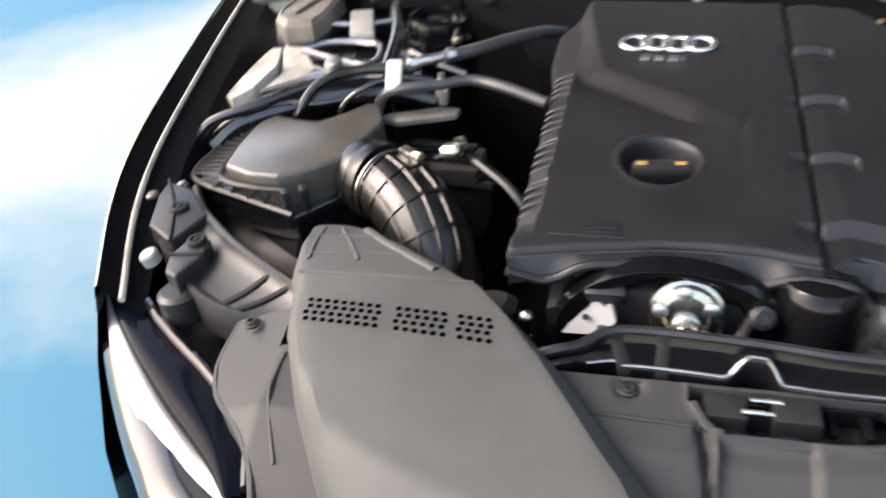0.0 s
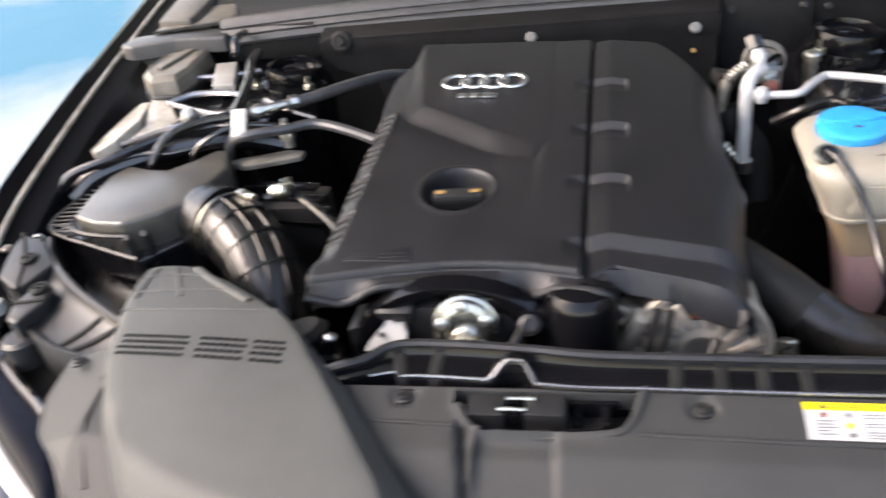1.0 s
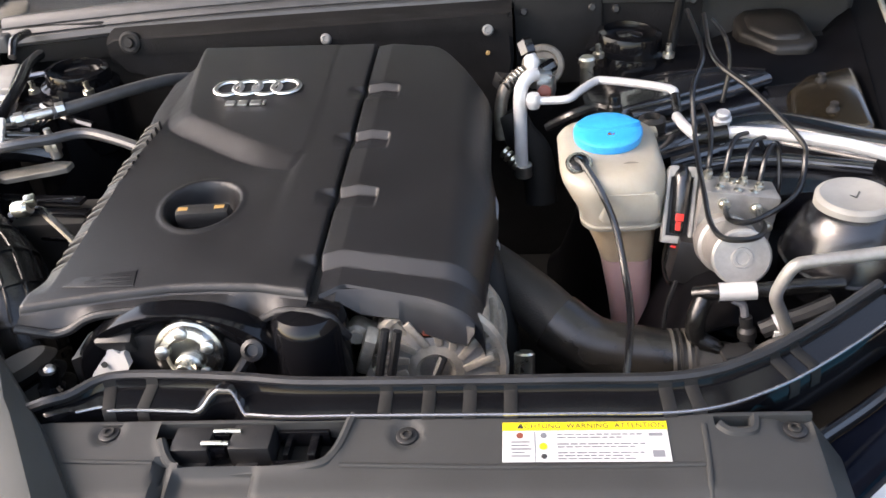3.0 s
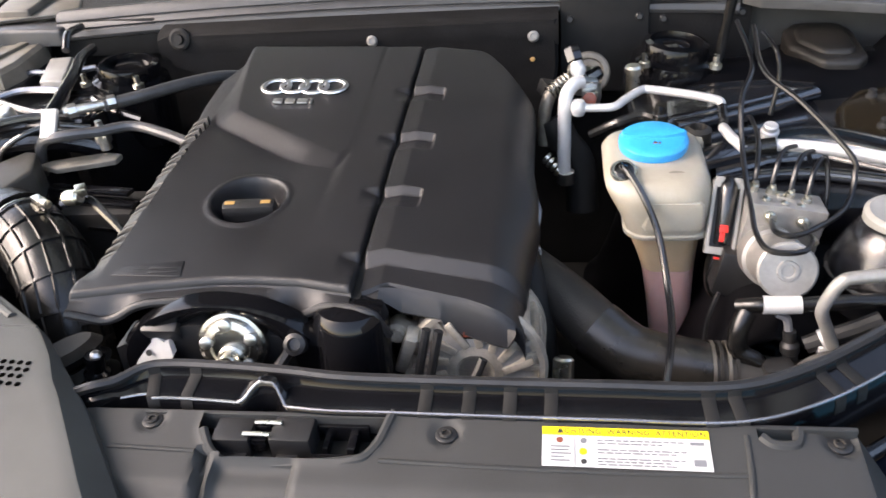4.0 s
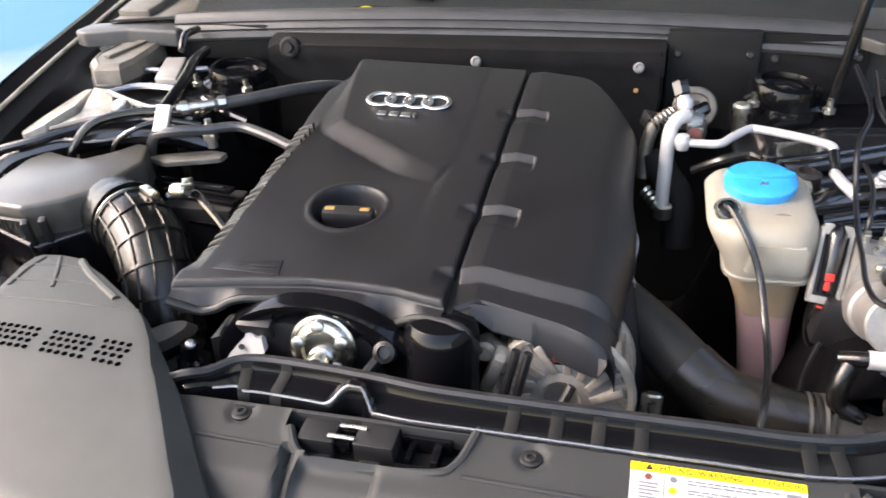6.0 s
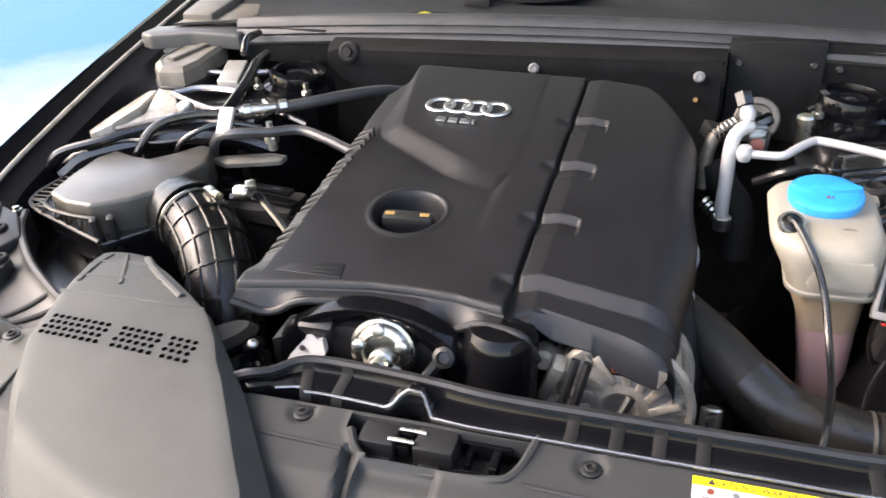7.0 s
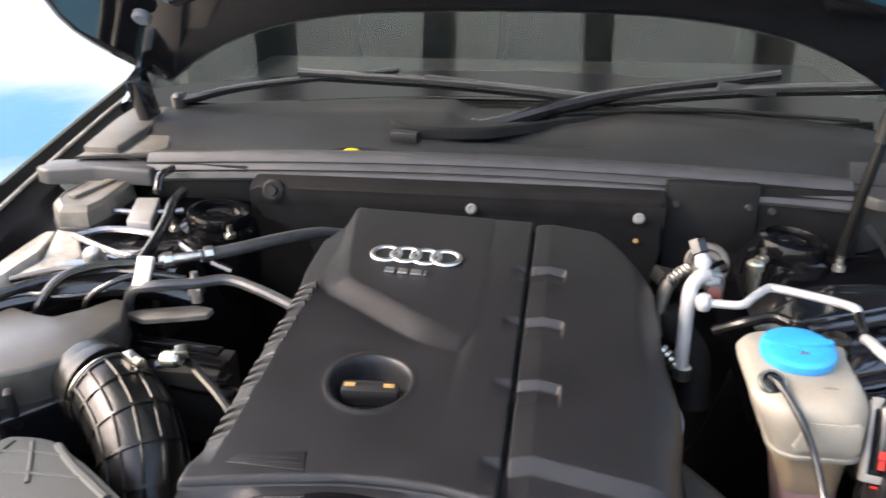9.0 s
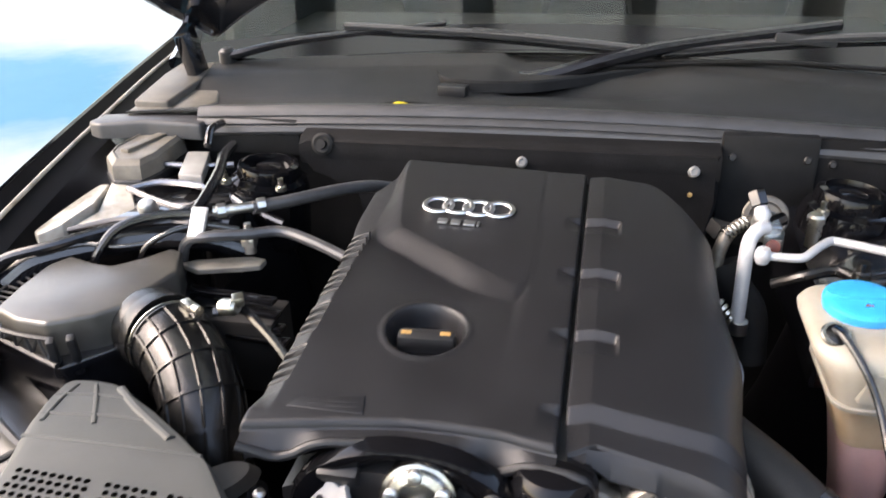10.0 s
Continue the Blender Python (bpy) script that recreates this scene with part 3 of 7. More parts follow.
for i, p in enumerate(line):
    d = (line[min(i + 1, len(line) - 1)] - line[max(i - 1, 0)]).normalized()
    n = Vector((d.y, -d.x, 0))  # towards the front of the car
    hump = 0.014 * float(smoothstep(0.064, 0.082, p.x)) * (1 - float(smoothstep(0.092, 0.108, p.x)))
    row = [p - n * 0.006 + Vector((0, 0, -0.05))]
    for a, dz in ((-0.006, -0.004), (-0.004, 0.0), (0.0, 0.0015), (0.004, 0.0), (0.0055, -0.004), (0.007, -0.0070), (0.013, -0.0078), (0.024, -0.0092), (0.0285, -0.0100), (0.0305, -0.013), (0.032, -0.018), (0.0325, -0.05)):
        lift = hump * float(smoothstep(0.005, 0.024, a))
        row.append(p + n * (a * reach(p) - lift * 0.8) + Vector((0, 0, dz + lift)))
    rows.append(row)
guide = tagged(part("air_guide", (*sheet(rows), "guide")), "glossy black plastic air guide across the engine bay", "trim panel")
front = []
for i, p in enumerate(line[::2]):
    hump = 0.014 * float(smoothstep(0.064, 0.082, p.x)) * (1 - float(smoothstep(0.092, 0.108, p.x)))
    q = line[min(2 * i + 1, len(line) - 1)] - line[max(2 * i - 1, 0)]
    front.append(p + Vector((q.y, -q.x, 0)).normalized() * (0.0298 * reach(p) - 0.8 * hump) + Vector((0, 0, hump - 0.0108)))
# Added bead; its bright metal stands in for the edge's highlight.
part("front_glint", (*tube([p for p in front if p.x > -0.042], 0.0014, 8, 3), "edge"), guide, "bead coloured as the front edge's highlight")
lip = [p + Vector((0, 0, 0.0)) for p in line[::2]]
part("lip", (*tube(lip, 0.0046, 8, 2), "black"), guide, "dull black lip")
for bx in (-0.022, 0.016, 0.217, 0.251, 0.284, 0.315, 0.432, 0.449, 0.516, 0.533):
    k = min(range(len(line)), key=lambda j: abs(line[j].x - bx))
    p = line[k]
    d = (line[min(k + 1, len(line) - 1)] - line[max(k - 1, 0)]).normalized()
    n = Vector((d.y, -d.x, 0))
    strip = []
    for a, dz in ((0.0045, 0.0008), (0.0062, -0.0055), (0.008, -0.0062), (0.013, -0.0070), (0.024, -0.0084), (0.0287, -0.0092), (0.0309, -0.0122), (0.0326, -0.0176), (0.0331, -0.026)):
        c = p + n * a * reach(p) + Vector((0, 0, dz))
        strip.append([c - d * 0.0052, c - d * 0.0046 + Vector((0, 0, 0.0004)), c + d * 0.0046 + Vector((0, 0, 0.0004)), c + d * 0.0052])
    part("strap", (*sheet(strip, 0.0012), "matte"), guide)

# ---------------------------------------------------------------- engine block under the cover
engine = thing("engine", (0.1, -0.1, 0.42), "dark engine block under its plastic cover", "engine")
part("block", (*joined(box(0.09, -0.10, 0.62, 0.33, 0.40, 0.36, 0.02), box(0.04, -0.31, 0.58, 0.24, 0.1, 0.28, 0.02)), "dark"), engine)
part("timing_cover", (*loft([[(x, y, z) for x, z in [(-0.095, 0.62), (0.17, 0.62), (0.165, 0.79), (0.10, 0.80), (0.075, 0.81), (0.035, 0.822), (-0.01, 0.822), (-0.05, 0.81), (-0.085, 0.795)]] for y in (-0.36, -0.398)]), "black"), engine, "black plastic timing cover")


# ---------------------------------------------------------------- engine cover
def cover_z(x, y):
    return 0.878 - 0.04 * x + 0.08 * y


cover = thing("engine_cover", (0.09, -0.13, 0.84), "black moulded plastic engine cover with chrome emblem", "engine cover")
RAISED = [(-0.106, 0.20), (-0.0915, 0.080), (-0.079, 0.010), (-0.069, -0.040), (-0.0645, -0.053), (-0.055, -0.060), (0.0142, -0.1057), (0.070, -0.142), (0.080, -0.147), (0.087, -0.140), (0.0885, -0.12), (0.0881, -0.004), (0.0843, 0.089), (0.083, 0.20)]
CAP = (0.004, -0.236)
POCKETS = (0.006, -0.104, -0.212, -0.319)  # back walls of the pockets beside the seam


def field(nx, ny, place, height, skirt, sharp=40):
    """A moulded top: a grid laid out by place(u, v), raised by height, its border drawn down by skirt."""
    u, v = np.meshgrid(np.linspace(0, 1, nx), np.linspace(0, 1, ny))
    x, y = place(u, v)
    z = height(x, y, u, v)
    verts = np.stack([x, y, z], -1).reshape(-1, 3).tolist()
    faces = [(i * nx + k, i * nx + k + 1, (i + 1) * nx + k + 1, (i + 1) * nx + k) for i in range(ny - 1) for k in range(nx - 1)]
    rim = list(range(nx)) + [i * nx + nx - 1 for i in range(1, ny)] + [(ny - 1) * nx + k for k in range(nx - 2, -1, -1)] + [i * nx for i in range(ny - 2, 0, -1)]
    k0 = len(verts)
    verts += [(verts[i][0], verts[i][1], verts[i][2] - (skirt(verts[i][0], verts[i][1]) if callable(skirt) else skirt)) for i in rim]
    for j in range(len(rim)):
        j2 = (j + 1) % len(rim)
        faces.append((rim[j], rim[j2], k0 + j2, k0 + j))
    return verts, faces


LEFT, SPAN = -0.119, 0.2565  # left edge and width of the main panel


def left_place(u, v):
    x = LEFT + u * SPAN - 0.014 * (1 - u) ** 4 * smoothstep(-0.08, 0.04, -0.40 + v * 0.52)
    yf = np.interp(x, (-0.119, -0.107, -0.075, -0.041, 0.010, 0.050, 0.090, 0.118, 0.150), (-0.391, -0.3885, -0.381, -0.3732, -0.3640, -0.3618, -0.3625, -0.3675, -0.3720))
    yb = 0.128 - 0.055 * (1 - smoothstep(0.0, 0.13, u))
    return x, yf + v * (yb - yf)


def chamfer(x, y):
    """How far the sloping side of the cover has fallen."""
    return 0.55 * np.maximum(0, -0.100 - x) * ramp(-0.372, -0.345, y)


def left_height(x, y, u, v):
    z = cover_z(x, y) - chamfer(x, y)
    d = outline_distance(x, y, RAISED)
    width = 0.031 - 0.006 * smoothstep(0.03, 0.075, x) - 0.017 * smoothstep(0.078, 0.090, x) - 0.016 * smoothstep(-0.055, 0.06, y) * smoothstep(0.0, 0.03, -0.05 - x)
    wall = 0.75 * ramp(0.0, 1.0, d / width) + 0.25 * smoothstep(0.0, 1.0, d / width)
    z = z - 0.0125 * wall * np.exp(-np.maximum(0, d - width) / 0.045) * (1 - 0.62 * smoothstep(0.0, 0.080, x)) * (1 - 0.85 * smoothstep(0.080, 0.094, x))
    r = np.hypot(x - CAP[0], (y - CAP[1]) * 0.90)
    z = z - 0.026 * (1 - smoothstep(0.031, 0.0385, r)) + 0.0012 * np.exp(-((r - 0.041) / 0.003) ** 2)
    z = z - rounding(u * SPAN, 0.004) - rounding((0.1375 - x), 0.004) - rounding(v * 0.52, 0.006) - rounding((1 - v) * 0.52, 0.008)
    for first in RIBS:
        z = z - 0.0050 * (1 - ramp(-0.1005, -0.0985, x)) * ramp(first - 0.0465, first - 0.0455, y) * (1 - ramp(first + 0.0035, first + 0.0045, y))
    for back in POCKETS:
        z = z - 0.0065 * ramp(0.118, 0.1375, x) * ramp(0.0, 0.007, back - y) * (1 - ramp(0.008, 0.034, back - y))
    return z


RIBS = (-0.071, -0.143, -0.214, -0.286)  # first rib of each group down the side
part("main_panel", (*field(150, 290, left_place, left_height, lambda x, y: 0.006 if y < -0.352 and x > -0.105 else 0.03), "cover"), cover)


def right_front(x):
    """Front edge of the cover's side panel, with its bent line."""
    return np.interp(x, (0.1415, 0.168, 0.240, 0.262, 0.290), (-0.366, -0.352, -0.363, -0.370, -0.374))


def right_place(u, v):
    x = 0.1415 + u * 0.1485
    yf = right_front(x)
    yb = 0.122 - 0.10 * smoothstep(0.45, 1.0, u) ** 1.2
    bulge = 0.010 * np.exp(-((v - 0.45) / 0.16) ** 2) * smoothstep(0.7, 1.0, u)
    return x + bulge, yf + v * (yb - yf)


def right_height(x, y, u, v):
    z = cover_z(x, y) + 0.003 - 0.16 * np.maximum(0, 0.161 - x) - 0.085 * np.maximum(0, x - 0.161)
    for back in POCKETS[:3]:
        b = back - 0.08 * np.abs(x - 0.161)
        z = z - 0.0072 * ramp(0.0, 0.007, b - y) * (1 - ramp(0.009, 0.036, b - y)) * (1 - ramp(0.1800, 0.1830, x))
    front = -0.3155 - np.where(x > 0.161, 0.09 * (x - 0.161), 0.20 * (0.161 - x))
    z = z - 0.0100 * ramp(0.0, 0.0115, front - y)
    z = z - rounding(u * 0.1485, 0.003) - rounding((1 - u) * 0.1485, 0.036) - rounding(v * 0.5, 0.0025) - rounding((1 - v) * 0.5, 0.012)
    return z


part("side_panel", (*field(100, 300, right_place, right_height, 0.018), "cover", 30.0), cover)
part("seam_bed", (*box(0.1395, -0.13, 0.846, 0.012, 0.49, 0.012, 0, (4.6, 0, 0)), "matte"), cover, "dark seam between the cover's panels")

# ribs down the side
for first in RIBS:
    for k in range(4):
        y = first - 0.0140 * k
        part("rib", (*loft([[(x, y + dy, float(cover_z(x, y)) - float(chamfer(x, y)) + up + dz) for dy, dz in ((-0.0036, -0.016), (-0.0032, -0.0008), (-0.0024, 0.0004), (0.0018, 0.0004), (0.0026, -0.0008), (0.0030, -0.016))] for x, up in ((-0.1205, -0.012), (-0.1200, -0.003), (-0.1185, -0.0010), (-0.114, -0.0004), (-0.107, -0.0004), (-0.098, -0.0006))]), "cover"), cover)

# front skirt: hanging edge with its arches
xs = np.linspace(-0.117, 0.1375, 54)
knots = [(-0.118, 0.839), (-0.105, 0.8354), (-0.0823, 0.830), (-0.0567, 0.8482), (-0.036, 0.856), (-0.0159, 0.8611), (0.0162, 0.8629), (0.0471, 0.861), (0.062, 0.855), (0.0758, 0.8457), (0.0797, 0.8370), (0.084, 0.8365), (0.0958, 0.8417), (0.110, 0.848), (0.1269, 0.852), (0.140, 0.8515), (0.149, 0.8501)]
rows = []
edge_line = []
for x in xs:
    u = (x - LEFT) / SPAN
    yf = float(left_place(np.array(u), np.array(0.0))[1])
    zt = float(cover_z(x, yf)) - float(chamfer(x, yf)) - 0.0065
    zl = float(np.interp(x, [k[0] for k in knots], [k[1] for k in knots]))
    zl = min(zl - 0.83 * (yf - 0.011 + 0.40), zt - 0.004)
    rows.append([(x, yf + 0.0006, zt + 0.0008), (x, yf - 0.0012, zt - 0.0016), (x, yf - 0.004, zt - 0.3 * (zt - zl)), (x, yf - 0.012, zl + 0.001), (x, yf - 0.010, zl - 0.003), (x, yf + 0.02, zl - 0.004)])
    edge_line.append((x, yf - 0.0145, zl))
part("front_skirt", (*sheet(rows), "cover", 25.0), cover)
edge_line += [(0.158, -0.390, 0.832), (0.168, -0.390, 0.815), (0.172, -0.388, 0.806)]
part("edge_bead", (*tube(edge_line[:-3:3] + edge_line[-3:], 0.0042, 10, 4), "cover"), cover)
rows = []
for x in (0.146, 0.150, 0.16, 0.18, 0.20, 0.212, 0.2155, 0.218, 0.2195, 0.2215, 0.235, 0.25, 0.26, 0.268, 0.275, 0.282):
    u = (x - 0.1415) / 0.1485
    yf = float(right_front(x))
    zt = float(right_height(np.array(x), np.array(yf), np.array(u), np.array(0.0)))
    zl = float(np.interp(x, (0.146, 0.152, 0.174, 0.2155, 0.2205, 0.262, 0.275, 0.282), (0.842, 0.838, 0.811, 0.808, 0.796, 0.788, 0.786, 0.80)))
    zl = min(zl, zt - 0.004)
    rows.append([(x, yf + 0.0004, zt + 0.0004), (x, yf - 0.0012, zt - 0.0014), (x, yf - 0.004, zl + 0.7 * (zt - zl)), (x, yf - 0.010, zl + 0.001), (x, yf - 0.008, zl - 0.002), (x, yf + 0.02, zl - 0.002)])
part("side_skirt", (*sheet(rows), "cover", 25.0), cover)

# chrome emblem: four plain interlaced rings, and the plain bars under it
tilt = pose(0, 0, 0, 4.6, 2.3, 0)
ring_r, step = 0.0166, 0.0243


for k in range(4):
    cx, cy = 0.0035 + (k - 1.5) * step, 0.003
    m = Matrix.Translation((cx, cy, float(cover_z(cx, cy)) + 0.0015 + 0.0006 * (k % 2))) @ tilt
    prof = [(0.0032 * math.cos(a), 0.0022 * math.sin(a)) for a in np.linspace(0, 2 * math.pi, 13)]
    verts, faces = [], []
    n = 40
    for i in range(n):
        a = 2 * math.pi * i / n
        for r, z in prof[:-1]:
            verts.append(m @ Vector(((ring_r + r) * math.cos(a), (ring_r + r) * math.sin(a), z)))
    c = len(prof) - 1
    faces = [(i * c + j, i * c + (j + 1) % c, ((i + 1) % n) * c + (j + 1) % c, ((i + 1) % n) * c + j) for i in range(n) for j in range(c)]
    part("emblem_ring", (verts, faces, "chrome"), cover, "chrome emblem ring")
for k, wd in enumerate((0.011, 0.011, 0.013, 0.003)):
    cx, cy = -0.0205 + (0, 0.0155, 0.0315, 0.042)[k], -0.0365
    part("emblem_bar", (*box(cx, cy, float(cover_z(cx, cy)) + 0.0024, wd, 0.0095, 0.0026, 0.0006, (4.6, 2.3, 0)), "chrome"), cover, "small bright emblem bar")
part("embossed_plate", (*prism([(-0.088, -0.364), (-0.080, -0.352), (-0.026, -0.340), (-0.022, -0.362)], 0.84, lambda x, y: float(cover_z(x, y)) + 0.0007, 0.0005), "cover"), cover)
for k, (cx, cy, wd) in enumerate(((-0.066, -0.356, 0.010), (-0.042, -0.3505, 0.026), (-0.041, -0.356, 0.028))):
    part("embossed_bar", (*box(cx, cy, float(cover_z(cx, cy)) + 0.0004, wd, 0.0026, 0.0014, 0.0004, (4.6, 2.3, 8)), "cover"), cover)

# oil filler cap in its well
oil_cap = thing("oil_filler_cap", (CAP[0], CAP[1], 0.83), "black oil filler cap with gold print in a round well", "oil cap")
m = Matrix.Translation((CAP[0], CAP[1], float(cover_z(*CAP)) - 0.0275)) @ tilt
part("disc", (*lathe([(0.0295, 0.0), (0.0295, 0.006), (0.027, 0.009), (0.012, 0.010), (0.0005, 0.010)], m), "gloss"), oil_cap)
grip = part("grip", (*moved(box(0, -0.006, 0.0165, 0.056, 0.019, 0.022, 0.007), m @ pose(0, 0, 0, 0, 0, 6)), "black"), oil_cap)
for sx in (-0.019, 0.018):
    part("gold_mark", (*moved(box(sx, -0.0065, 0.0274, 0.010, 0.0055, 0.0008, 0.0002), m @ pose(0, 0, 0, 0, 0, 6)), "gold"), grip, "gold printed mark")


# ---------------------------------------------------------------- intake snorkel over the slam panel
SNORKEL = [(-0.300, 0.803), (-0.312, 0.808), (-0.342, 0.8145), (-0.380, 0.8195), (-0.400, 0.8222), (-0.404, 0.8228), (-0.407, 0.8262), (-0.411, 0.8290), (-0.416, 0.8300), (-0.424, 0.8292),
           (-0.450, 0.8305), (-0.482, 0.8325), (-0.487, 0.8320), (-0.550, 0.8235), (-0.600, 0.8165), (-0.700, 0.8020)]
LEFT_SIDE = [(0.300, -0.343), (0.312, -0.344), (0.342, -0.340), (0.396, -0.325), (0.412, -0.313), (0.481, -0.290), (0.546, -0.258), (0.597, -0.225), (0.66, -0.175), (0.70, -0.12)]
RIGHT_SIDE = [(0.300, -0.292), (0.346, -0.223), (0.389, -0.164), (0.405, -0.146), (0.494, -0.061), (0.542, -0.023), (0.597, 0.020), (0.66, 0.05), (0.70, 0.06)]
BEVEL = [(0.44, 0.006), (0.476, 0.018), (0.573, 0.026), (0.70, 0.03)]  # how wide the bevel on the engine's side is
FRONT_CREASE = [(-0.29, -0.505), (-0.274, -0.525), (-0.243, -0.556), (-0.216, -0.585), (-0.165, -0.608), (-0.106, -0.626), (0.0, -0.632)]


def along(table, y):
    return float(np.interp(-y, [p[0] for p in table], [p[1] for p in table]))


def top(x, y):
    z = float(np.interp(-y, [-p[0] for p in SNORKEL], [p[1] for p in SNORKEL]))
    xl, xr = along(LEFT_SIDE, y), along(RIGHT_SIDE, y)
    front = float(np.interp(x, [p[0] for p in FRONT_CREASE], [p[1] for p in FRONT_CREASE]))
    return z + 0.002 * math.sin(math.pi * min(1, max(0, (x - xl) / (xr - xl)))) - 0.62 * max(0.0, front - y)


rows = []
for y in [p[0] for p in SNORKEL[:12]] + [-0.487 - 0.0089 * k for k in range(25)]:
    xl, xr = along(LEFT_SIDE, y), along(RIGHT_SIDE, y)
    xb = xr - along(BEVEL, y)
    zl, zr = top(xl, y), top(xb, y)
    row = [(xl - 0.012, y, zl - 0.06), (xl - 0.006, y, zl - 0.018), (xl, y, zl - 0.006), (xl + 0.005, y, zl - 0.0012)]
    row += [(xl + t * (xb - xl), y, top(xl + t * (xb - xl), y)) for t in np.linspace(0.06, 0.985, 20)]
    drop = 0.85 * (xr - xb)
    row += [(xb + 0.002, y, zr - 0.0008), (xr - 0.002, y, zr - drop), (xr + 0.001, y, zr - drop - 0.003), (xr + 0.003, y, zr - drop - 0.012), (xr + 0.006, y, zr - drop - 0.06)]
    rows.append(row)
snorkel = tagged(part("intake_snorkel", (*sheet(rows), "intake", 28.0)), "grey-black plastic air intake with rows of vent holes", "air intake")
# Flat black discs paint the holes' shade on the surface; nothing is cut.
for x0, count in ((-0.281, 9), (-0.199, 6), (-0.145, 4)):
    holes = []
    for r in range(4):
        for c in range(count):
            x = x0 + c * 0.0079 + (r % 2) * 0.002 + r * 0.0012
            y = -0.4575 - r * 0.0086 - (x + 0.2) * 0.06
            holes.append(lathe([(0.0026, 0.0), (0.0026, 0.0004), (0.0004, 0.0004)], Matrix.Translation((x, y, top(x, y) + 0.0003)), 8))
    part("vent", (*joined(*holes), "hole"), snorkel, "rows of flat black discs for the vent holes' shade")
for pts, r in (([(-0.326, -0.313), (-0.322, -0.345), (-0.315, -0.381)], 0.0024), ([(-0.307, -0.312), (-0.288, -0.34), (-0.265, -0.378)], 0.0024), ([(-0.281, -0.312), (-0.243, -0.346), (-0.187, -0.386)], 0.0045),
               ([(-0.310, -0.4105), (-0.26, -0.4108), (-0.20, -0.4108), (-0.146, -0.4095)], 0.0022), ([(-0.333, -0.335), (-0.30, -0.331), (-0.262, -0.329)], 0.0024), ([(-0.322, -0.368), (-0.27, -0.364), (-0.215, -0.362)], 0.0024)):
    part("rib", (*tube([(x, y, top(x, y) - 0.0002) for x, y in pts], r, 8, 6, 0.8), "intake"), snorkel)

# ---------------------------------------------------------------- air filter box
BOX = [(-0.485, -0.221), (-0.447, -0.238), (-0.408, -0.242), (-0.367, -0.217), (-0.342, -0.191), (-0.324, -0.111), (-0.343, -0.065), (-0.360, -0.060), (-0.381, -0.088), (-0.410, -0.112), (-0.438, -0.108), (-0.473, -0.096), (-0.489, -0.120), (-0.490, -0.171)]
BASE = [(-0.560, -0.185), (-0.470, -0.228), (-0.388, -0.260), (-0.338, -0.20), (-0.322, -0.10), (-0.345, -0.060), (-0.40, -0.078), (-0.47, -0.062), (-0.545, -0.055)]
airbox = thing("air_filter_box", (-0.44, -0.16, 0.66), "black air filter box with dusty lid and lattice edge", "air filter")
part("base", (*prism([(-0.447 + (x + 0.447) * 0.93, -0.155 + (y + 0.155) * 0.93) for x, y in BASE], 0.66, 0.776, 0.003), "wire"), airbox)
part("flange", (*prism(BASE, 0.775, 0.785, 0.003), "wire"), airbox)
lid_top = lambda x, y: 0.829 + 0.02 * (y + 0.15) - 0.03 * max(0, -0.47 - x)
lid = part("lid", (*prism(BOX, 0.783, lid_top, 0.005), "box_lid"), airbox, "dusty grey lid")
outer_rail = smooth_path([(-0.388, -0.264, 0.790), (-0.470, -0.231, 0.790), (-0.552, -0.192, 0.791), (-0.556, -0.131, 0.792), (-0.548, -0.058, 0.793), (-0.50, -0.058, 0.793)], 6)
inner_rail = smooth_path([(-0.402, -0.248, 0.812), (-0.447, -0.245, 0.813), (-0.491, -0.226, 0.814), (-0.497, -0.171, 0.815), (-0.495, -0.116, 0.816), (-0.476, -0.090, 0.816)], 6)
part("outer_rail", (*tube(outer_rail[::3], 0.0034, 6, 3), "black"), airbox)
part("inner_rail", (*tube(inner_rail[::3], 0.0028, 6, 3), "black"), airbox)
for k in range(len(outer_rail) - 1):
    a, b = (outer_rail[k], inner_rail[k + 1]) if k % 2 else (outer_rail[k + 1], inner_rail[k])
    if k > 12:
        a, b = outer_rail[k], inner_rail[k]
    part("lattice_bar", (*tube([a, a.lerp(b, 0.5), b], 0.0017, 5, 1), "black"), airbox)
for x, y in ((-0.398, -0.252), (-0.380, -0.243)):
    part("clip", (*box(x, y, 0.792, 0.009, 0.012, 0.052, 0.003, (12, 0, 30)), "black"), airbox)
part("outlet", (*tube([(-0.365, -0.152, 0.772), (-0.345, -0.165, 0.785), (-0.305, -0.190, 0.790)], [0.030, 0.040, 0.043], 28, 6), "black"), airbox)
for px, py, r in ((-0.326, -0.177, 0.0460), (-0.310, -0.187, 0.0475)):
    part("collar", (*tube([(px - 0.005, py + 0.003, 0.789), (px, py, 0.790), (px + 0.005, py - 0.003, 0.790)], r, 32, 2), "rubber"), airbox)

duct = thing("intake_duct", (-0.22, -0.28, 0.70), "ribbed black rubber intake duct with metal clamp", "air duct")
DUCT = [(-0.303, -0.192, 0.790), (-0.280, -0.209, 0.787), (-0.250, -0.236, 0.773), (-0.227, -0.266, 0.748), (-0.214, -0.290, 0.715), (-0.205, -0.305, 0.67)]
RAD = [0.0430, 0.0440, 0.0440, 0.0425, 0.040, 0.038]
part("hose", (*tube(DUCT, RAD, 28, 6), "rubber"), duct)
fine_line = smooth_path(DUCT, 12)
fine_rad = np.interp(np.linspace(0, 5, len(fine_line)), range(6), RAD)
